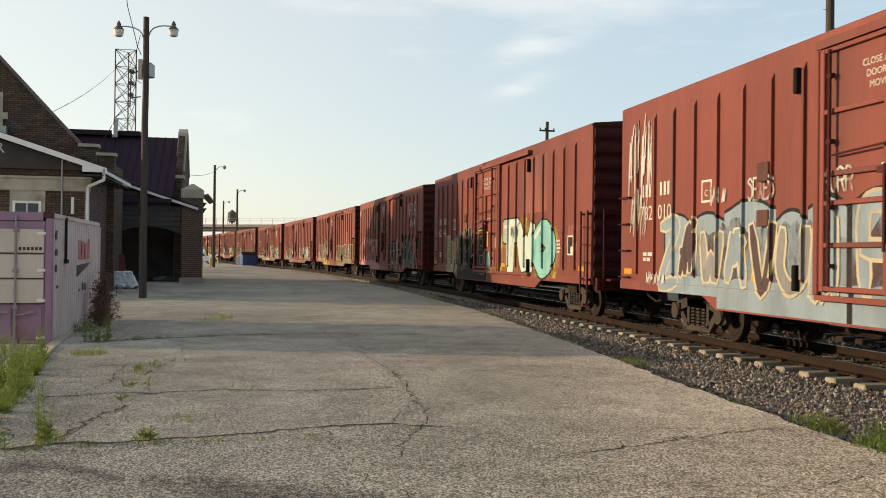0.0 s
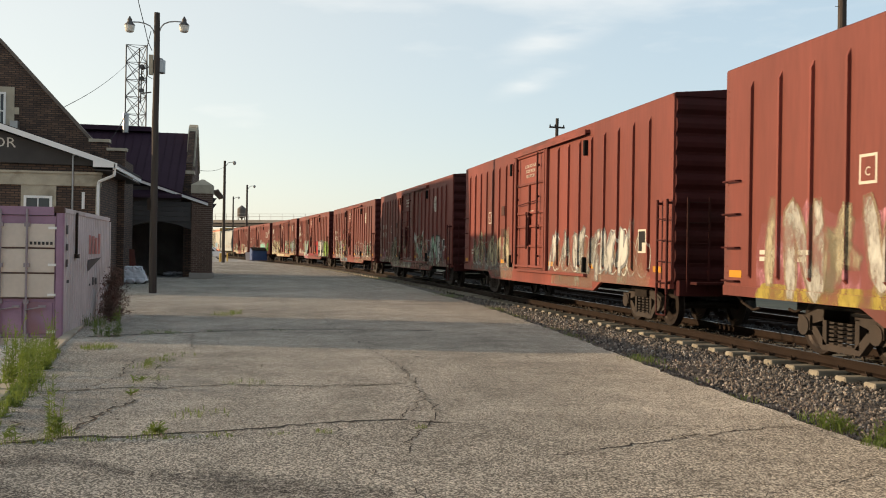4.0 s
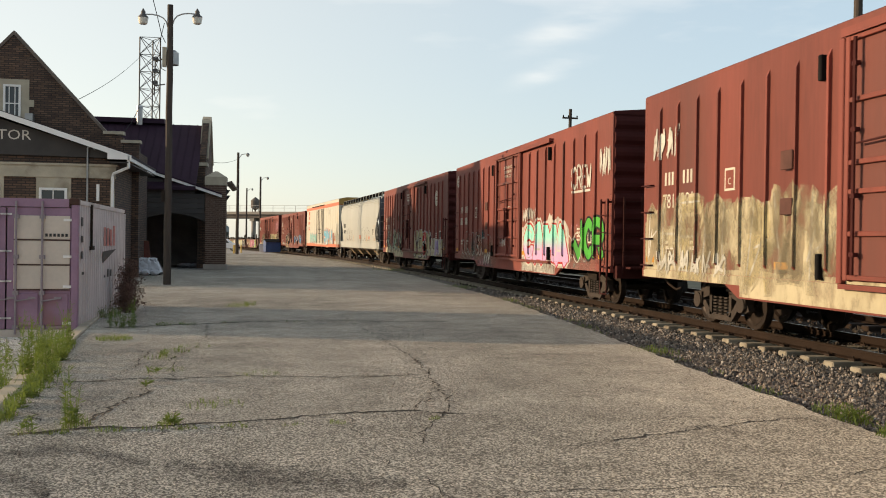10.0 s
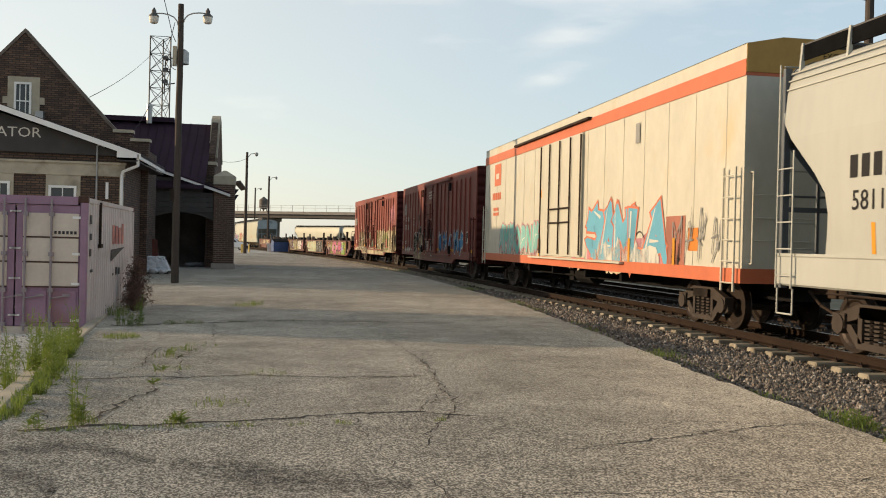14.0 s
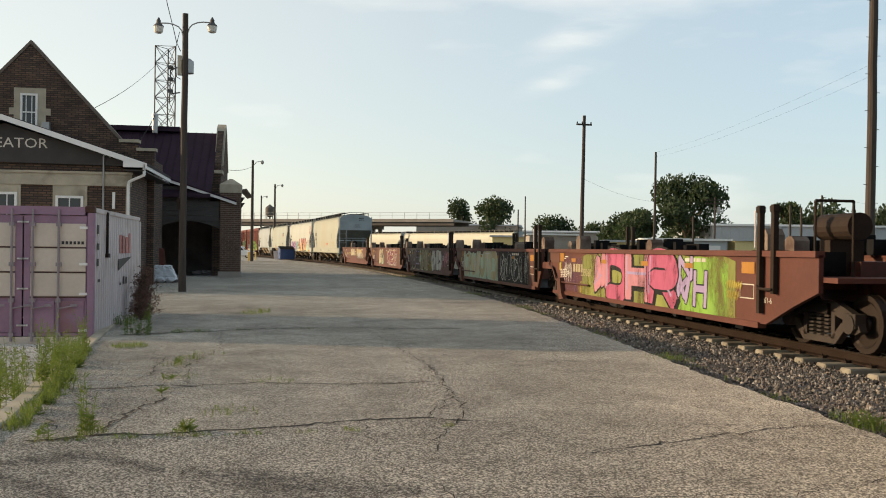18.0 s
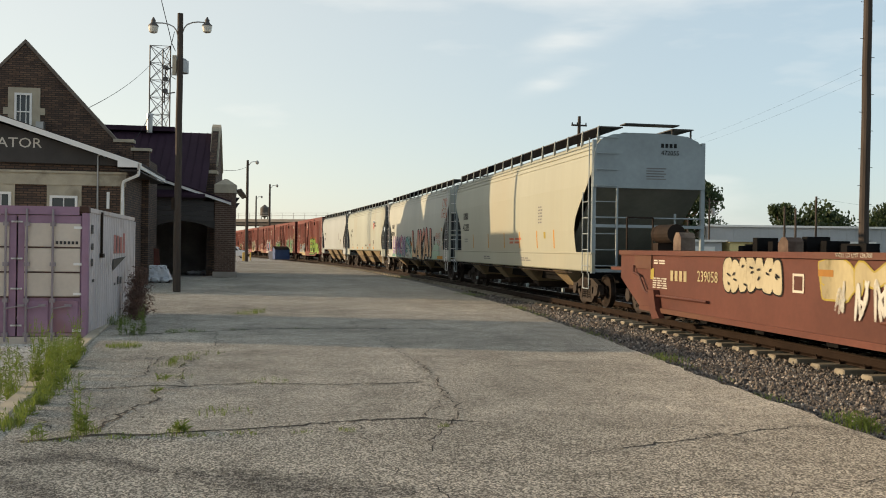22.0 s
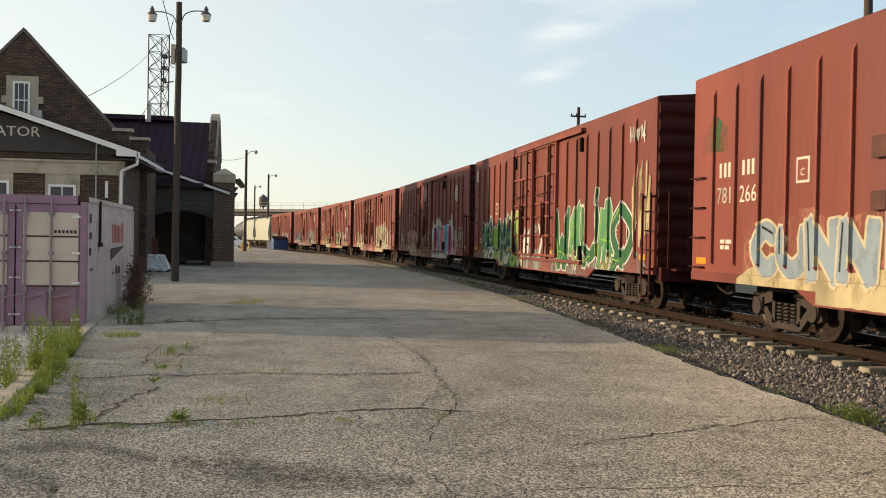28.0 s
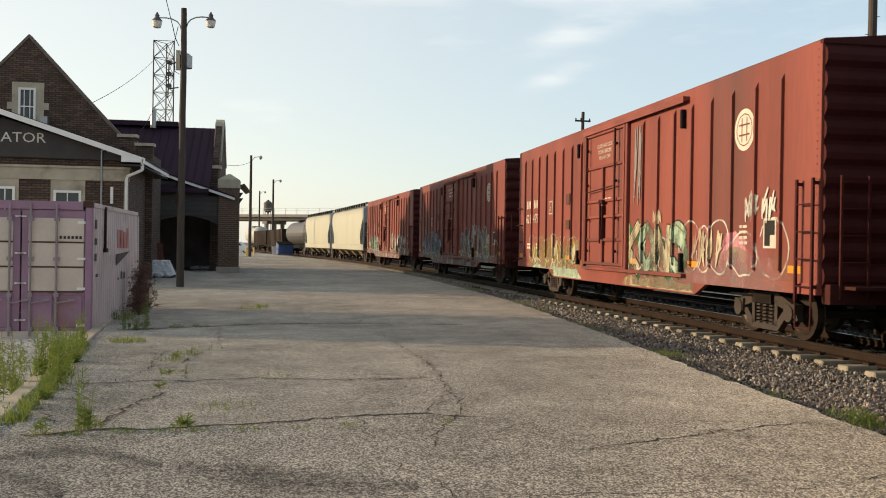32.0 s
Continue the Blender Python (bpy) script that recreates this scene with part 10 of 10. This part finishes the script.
f.tag(1.6, 0.4, 0.8, 1.45, 3, P_ROSE, 205, 0.04)
f = WF[3]
f.patch(9.3, 7.2, 0.4, 1.46, P_MINT, 206, 0.3, 0.002, cover=0.8)
f.bubble(9.15, 7.5, 0.5, 1.44, 2, P_CREAM, P_PLUMBROWN, 207, 0.03)
f.tag(8.7, 7.4, 0.6, 1.4, 3, P_PLUMBROWN, 208, 0.04)
f.word(5.6, 1.9, 0.42, 1.46, "?NEXT", P_MAROON, P_WHITE, 209, 0.30, 0.06, P_YELLOW, 0.05)
f.text(6.0, 1.36, "WELL LD LMT", 0.12, P_MARK)
f = WF[4]
for k in range(4):
    f.rect(11.34 - 0.22 * k, 11.20 - 0.22 * k, 0.94, 1.15, P_SAND, 0.006, "owner_mark")
f.text(9.6, 1.06, "239058", 0.30, P_SAND)
f.bubble(8.9, 6.85, 0.86, 1.46, 7, P_CREAM, P_BLACK, 210, 0.03)
f.rect(6.53, 6.2, 0.92, 1.22, P_MARK, 0.006, "label_border")
f.rect(6.49, 6.24, 0.96, 1.18, WELL_RED, 0.010, "label_panel")
f.word(5.75, 3.1, 0.86, 1.40, "BMS", P_SAND, P_YELLOW, 211, 0.20, 0.03)
f.tag(5.4, 3.0, 0.62, 1.16, 5, P_WHITE, 212, 0.06)
f.text(4.84, 1.515, "WELL LD LMT 124,700", 0.09, P_MARK, "lettering", 0.06)
f.tag(3.0, 1.9, 0.5, 1.2, 3, P_CREAM, 213, 0.05)

# number and notice on the leading end of the cream hopper
m = Matrix.Translation((0.55, -HL / 2 - 0.004, 4.15)) @ pose(0, 0, 0, 90, 0, 0)
part_of("lettering", letters("472055", 0.17, P_BLACK), hop_cbfx, m)
for k in range(4):
    part("owner_mark", box(bm_new(), 0.30 + 0.12 * k, -HL / 2 + 0.012, 4.29, 0.38 + 0.12 * k, -HL / 2 + 0.019, 4.40), P_BLACK, hop_cbfx)
for k in range(5):
    part("notice_line", box(bm_new(), -0.1, -HL / 2 + 0.012, 3.72 - 0.07 * k, 0.45 - 0.06 * (k % 2), -HL / 2 + 0.019, 3.75 - 0.07 * k), P_GREY, hop_cbfx)

# ---- cracks in the asphalt ----
def crack(pts, width, seed, step=0.09, wander=0.03):
    """A jagged open crack, laid a few millimetres over the asphalt."""
    rn = random.Random(seed)
    line_ = []
    for (x0, y0), (x1, y1) in zip(pts[:-1], pts[1:]):
        n = max(2, int(math.hypot(x1 - x0, y1 - y0) / step))
        for i in range(n):
            f = i / n
            line_.append((x0 + (x1 - x0) * f + rn.gauss(0, wander), y0 + (y1 - y0) * f + rn.gauss(0, wander)))
    line_.append(pts[-1])
    bm = bm_new()
    prev = None
    for i, (x, y) in enumerate(line_):
        a, b = line_[max(0, i - 1)], line_[min(len(line_) - 1, i + 1)]
        v = Vector((b[0] - a[0], b[1] - a[1]))
        n = Vector((-v.y, v.x)).normalized() if v.length > 1e-6 else Vector((0, 1))
        w = width * rn.uniform(0.25, 1.0) * (0.2 if i in (0, len(line_) - 1) else 1)
        pair = [bm.verts.new((x + n.x * w / 2, y + n.y * w / 2, 0.008)), bm.verts.new((x - n.x * w / 2, y - n.y * w / 2, 0.008))]
        if prev:
            bm.faces.new((prev[0], pair[0], pair[1], prev[1]))
        prev = pair
    part("crack", bm, CRACK, platform)


crack([(-2.24, 8.36), (-2.02, 8.39), (-1.81, 8.5), (-1.63, 8.58), (-1.43, 8.55), (-1.19, 8.54), (-0.91, 8.6), (-0.63, 8.67), (-0.32, 8.76), (0.07, 8.87), (0.66, 9.08), (1.3, 9.15), (1.9, 8.9)], 0.075, 1)
crack([(1.3, 9.15), (1.85, 10.5), (1.95, 12.4), (1.75, 16.2), (1.5, 19.6), (1.4, 26)], 0.017, 2)
crack([(-2.55, 11.26), (-2.07, 11.37), (-1.77, 11.48), (-1.56, 11.57), (-1.06, 11.49), (-0.58, 11.63), (-0.3, 11.72), (0.66, 11.5), (1.8, 11.6)], 0.05, 3)
crack([(-3.1, 18.0), (-2.49, 18.35), (-1.96, 18.62), (-1.27, 18.92), (-0.6, 19.33), (0.11, 19.54), (1.5, 19.5), (3.5, 19.3)], 0.10, 4)
crack([(2.3, 7.45), (2.54, 7.55), (3.02, 7.67), (3.88, 8.07), (5.2, 8.5)], 0.030, 5)
crack([(1.95, 13.1), (3.22, 13.62), (3.6, 13.7), (4.6, 13.5)], 0.018, 6)
crack([(1.95, 13.4), (1.93, 13.1), (1.81, 10.55), (1.8, 9.6), (1.4, 8.44), (1.18, 7.6)], 0.020, 17)
crack([(0.66, 9.08), (0.75, 7.4), (1.1, 6.2), (1.2, 5.0)], 0.010, 7)
crack([(-1.71, 8.7), (-1.63, 9.02), (-1.57, 9.38), (-1.51, 9.85), (-1.41, 10.26), (-1.3, 10.7)], 0.045, 8)
crack([(-1.82, 12.69), (-1.64, 13.0), (-1.45, 13.26), (-1.35, 13.7)], 0.03, 18)
crack([(-1.95, 11.4), (-1.75, 12.6), (-1.82, 13.6), (-1.78, 14.6)], 0.022, 19)
crack([(-2.45, 9.5), (-2.2, 9.3), (-2.05, 8.9)], 0.03, 20)
crack([(-1.2, 11.5), (-1.35, 13.6), (-1.1, 15.6), (-1.3, 18.8)], 0.016, 9)
crack([(0.2, 5.6), (1.9, 6.1), (3.4, 6.0), (5.0, 6.6)], 0.014, 10)
crack([(-3.0, 23.4), (-0.5, 24.0), (2.0, 24.2), (5.0, 23.6)], 0.04, 11)
crack([(-4.0, 30.5), (0.0, 31.2), (5.5, 30.6)], 0.05, 12)
crack([(-3.9, 36.0), (1.0, 36.5), (6.0, 36.0)], 0.06, 13)
crack([(-2.0, 40.5), (0.4, 40.0), (3.0, 40.6)], 0.10, 14)
rn = random.Random(15)
for k in range(26):
    x, y = rn.uniform(-2.0, 4.6), rn.uniform(6.0, 22.0)
    a, L_ = rn.uniform(0, 6.3), rn.uniform(0.4, 1.6)
    crack([(x, y), (x + L_ * 0.5 * math.cos(a), y + L_ * 0.5 * math.sin(a)), (x + L_ * math.cos(a + 0.4), y + L_ * math.sin(a + 0.4))], 0.010, 100 + k)
for k in range(7):
    bm = bm_new()
    x, y, r = rn.uniform(-1.8, 3.5), rn.uniform(8.5, 24), rn.uniform(0.02, 0.045)
    bm.faces.new([bm.verts.new((x + r * rn.uniform(0.5, 1.2) * math.cos(q * 0.7), y + r * rn.uniform(0.5, 1.2) * math.sin(q * 0.7), 0.0085)) for q in range(9)])
    part("tar_spot", bm, CRACK, platform)


# ---- dark bands on the old slab: ragged layers, each a thin film ----
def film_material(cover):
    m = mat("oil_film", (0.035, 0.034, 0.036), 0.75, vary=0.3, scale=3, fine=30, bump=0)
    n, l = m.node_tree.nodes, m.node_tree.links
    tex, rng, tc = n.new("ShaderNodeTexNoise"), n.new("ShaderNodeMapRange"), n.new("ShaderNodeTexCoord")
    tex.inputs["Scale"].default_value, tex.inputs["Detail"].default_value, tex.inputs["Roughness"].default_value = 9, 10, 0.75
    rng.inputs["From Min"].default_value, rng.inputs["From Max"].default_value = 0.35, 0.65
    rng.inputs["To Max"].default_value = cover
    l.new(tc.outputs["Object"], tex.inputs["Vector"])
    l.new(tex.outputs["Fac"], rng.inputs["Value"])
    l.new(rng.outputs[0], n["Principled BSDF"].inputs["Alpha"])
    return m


DARK_FILM = film_material(0.17)


def film_band(pts, width, seed):
    """A dark drawn-out band in four nested layers, densest along the middle."""
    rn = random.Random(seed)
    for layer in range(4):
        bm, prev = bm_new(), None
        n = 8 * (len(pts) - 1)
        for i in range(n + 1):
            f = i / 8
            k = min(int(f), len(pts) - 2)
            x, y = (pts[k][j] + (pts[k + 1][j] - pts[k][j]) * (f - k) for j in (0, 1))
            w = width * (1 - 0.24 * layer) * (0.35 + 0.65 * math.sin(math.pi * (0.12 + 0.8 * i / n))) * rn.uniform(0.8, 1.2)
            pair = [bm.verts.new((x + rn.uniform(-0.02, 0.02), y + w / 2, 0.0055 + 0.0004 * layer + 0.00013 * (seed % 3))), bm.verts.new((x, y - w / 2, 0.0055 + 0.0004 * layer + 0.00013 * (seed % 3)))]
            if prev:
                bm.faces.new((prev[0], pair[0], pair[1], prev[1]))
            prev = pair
        part("oil_stain", bm, DARK_FILM, platform)


film_band([(-2.2, 7.5), (-1.98, 7.6), (-1.72, 7.71), (-1.41, 7.66), (-1.12, 7.36), (-0.89, 7.16)], 0.5, 41)
film_band([(-2.1, 7.1), (-1.8, 6.85), (-1.55, 6.6), (-1.41, 6.35), (-1.4, 6.0)], 0.5, 42)
film_band([(-0.78, 7.1), (-0.36, 7.0), (-0.1, 6.75), (0.3, 6.5), (0.9, 6.4)], 0.9, 43)


# ---- loose ballast stones ----
def stone_material(name, tones):
    m = bpy.data.materials.new(name)
    m.use_nodes = True
    n, l = m.node_tree.nodes, m.node_tree.links
    b = n["Principled BSDF"]
    b.inputs["Roughness"].default_value = 0.9
    geo, ramp, tex, hsv, rng = n.new("ShaderNodeNewGeometry"), n.new("ShaderNodeValToRGB"), n.new("ShaderNodeTexNoise"), n.new("ShaderNodeHueSaturation"), n.new("ShaderNodeMapRange")
    tex.inputs["Scale"].default_value = 60
    for i, (p, c) in enumerate(tones):
        e = ramp.color_ramp.elements[i] if i < 2 else ramp.color_ramp.elements.new(p)
        e.position, e.color = p, (*c, 1)
    rng.inputs["To Min"].default_value, rng.inputs["To Max"].default_value = 0.6, 1.35
    l.new(geo.outputs["Random Per Island"], ramp.inputs[0])
    l.new(tex.outputs["Fac"], rng.inputs["Value"])
    l.new(ramp.outputs[0], hsv.inputs["Color"])
    l.new(rng.outputs[0], hsv.inputs["Value"])
    l.new(hsv.outputs[0], b.inputs["Base Color"])
    return m


STONES = stone_material("ballast_stones", [(0.0, (0.055, 0.050, 0.047)), (1.0, (0.40, 0.38, 0.35)), (0.35, (0.12, 0.108, 0.098)), (0.6, (0.19, 0.175, 0.16)), (0.82, (0.22, 0.17, 0.135))])
# darker stones: shade below and past the train is in their colour, besides oil
OILY_SHADED_STONES = stone_material("oily_stones", [(0.0, (0.018, 0.015, 0.013)), (1.0, (0.08, 0.066, 0.055)), (0.5, (0.035, 0.029, 0.024))])
CHIPS = stone_material("gravel_chips", [(0.0, (0.10, 0.085, 0.07)), (1.0, (0.45, 0.40, 0.33)), (0.5, (0.26, 0.22, 0.18))])


def scatter(name, n, area, size, material, seed, label):
    """Many small angular stones in one mesh. area(rn) gives a place and a size factor."""
    rn = np.random.RandomState(seed)
    base = np.array([(0, 0, 1), (0.9, 0.1, 0.15), (0.2, 0.85, 0.1), (-0.8, 0.35, 0.2), (-0.5, -0.75, 0.05), (0.55, -0.7, 0.2), (0.05, 0.1, -0.7)])
    tri = np.array([(0, 1, 2), (0, 2, 3), (0, 3, 4), (0, 4, 5), (0, 5, 1), (6, 2, 1), (6, 3, 2), (6, 4, 3), (6, 5, 4), (6, 1, 5)])
    pr = random.Random(seed)
    verts, faces = [], []
    for i in range(n):
        x, y, z, k = area(pr)
        s = size * k * rn.uniform(0.55, 1.35)
        q = np.array(Euler((pr.uniform(0, 6.3), pr.uniform(0, 6.3), pr.uniform(0, 6.3))).to_matrix())
        v = (base * rn.uniform(0.65, 1.25, (7, 1)) * s * np.array((1.0, 1.0, 0.75))) @ q.T + np.array((x, y, z))
        verts.append(v)
        faces.append(tri + 7 * i)
    me = bpy.data.meshes.new(name)
    me.from_pydata(np.concatenate(verts).tolist(), [], np.concatenate(faces).tolist())
    me.materials.append(material)
    return tagged(new(name, me), label, "ballast", "", "stuff")


def near_bed(r):
    y = 6.5 + 30 * r.random() ** 1.9
    x0 = edge_x(y) - 0.12
    x, _, _ = line(y, -1.20)
    u = x0 + (x - x0) * r.random() ** 0.9
    return u, y, -0.15 + 0.02 * (u - x0) / (x - x0) + r.uniform(-0.02, 0.03), 0.8 + y / 45


def between_ties(r):
    y = 6.0 + 34 * r.random() ** 1.7
    u = r.uniform(-1.5, 1.6)
    x, _, _ = line(y, u)
    return x, y, (-0.05 if abs(u) < 0.6 else -0.125) + r.uniform(-0.02, 0.03), 0.9 + y / 50


def beyond(r):
    y = 10 + 45 * r.random() ** 1.4
    x, _, _ = line(y, r.uniform(1.5, 7.0))
    return x, y, -0.14 + r.uniform(-0.02, 0.03), 1.2 + y / 40


scatter("ballast_stones", 26000, near_bed, 0.026, STONES, 31, "loose angular grey-brown ballast stones")
scatter("ballast_stones", 8000, between_ties, 0.028, OILY_SHADED_STONES, 32, "ballast stones between the ties")
scatter("ballast_stones", 2500, beyond, 0.04, OILY_SHADED_STONES, 33, "ballast stones beside the second track")


def chips(r):
    y = 5.5 + 12 * r.random() ** 1.3
    x = r.uniform(kerb_x(y) + 0.1, edge_x(y))
    return x, y, 0.006, 1.0


scatter("gravel_chips", 9000, chips, 0.0075, CHIPS, 34, "loose gravel chips on the asphalt")


def lot_chips(r):
    y = 6.5 + 11 * r.random()
    return kerb_x(y) - 0.25 - 2.2 * r.random(), y, -0.145, 1.0


scatter("gravel_chips", 1500, lot_chips, 0.02, CHIPS, 35, "pale gravel in the lot")


# ---- what moves ----
def motions():
    times = [0.0, 0.1, 0.4] + [round(1.0 + 0.5 * i, 2) for i in range(61)] + [31.5, 31.8, 31.9, 32.0]
    times = sorted(set(times))
    for car, front, length in TRAIN:
        mid = front + length / 2
        rows = []
        for i, t in enumerate(times):
            s = mid - SPEED * t
            edge = i < 3 or i >= len(times) - 3
            if s < CURVE_AT - 12 and not edge and (i % 8):
                continue
            if s > CURVE_END + 30 and not edge and (i % 8):
                continue
            x, y, a = line(s)
            rows.append((t, pose(x, y, RAIL, 0, 0, a)))
        walk(car, rows)


motions()
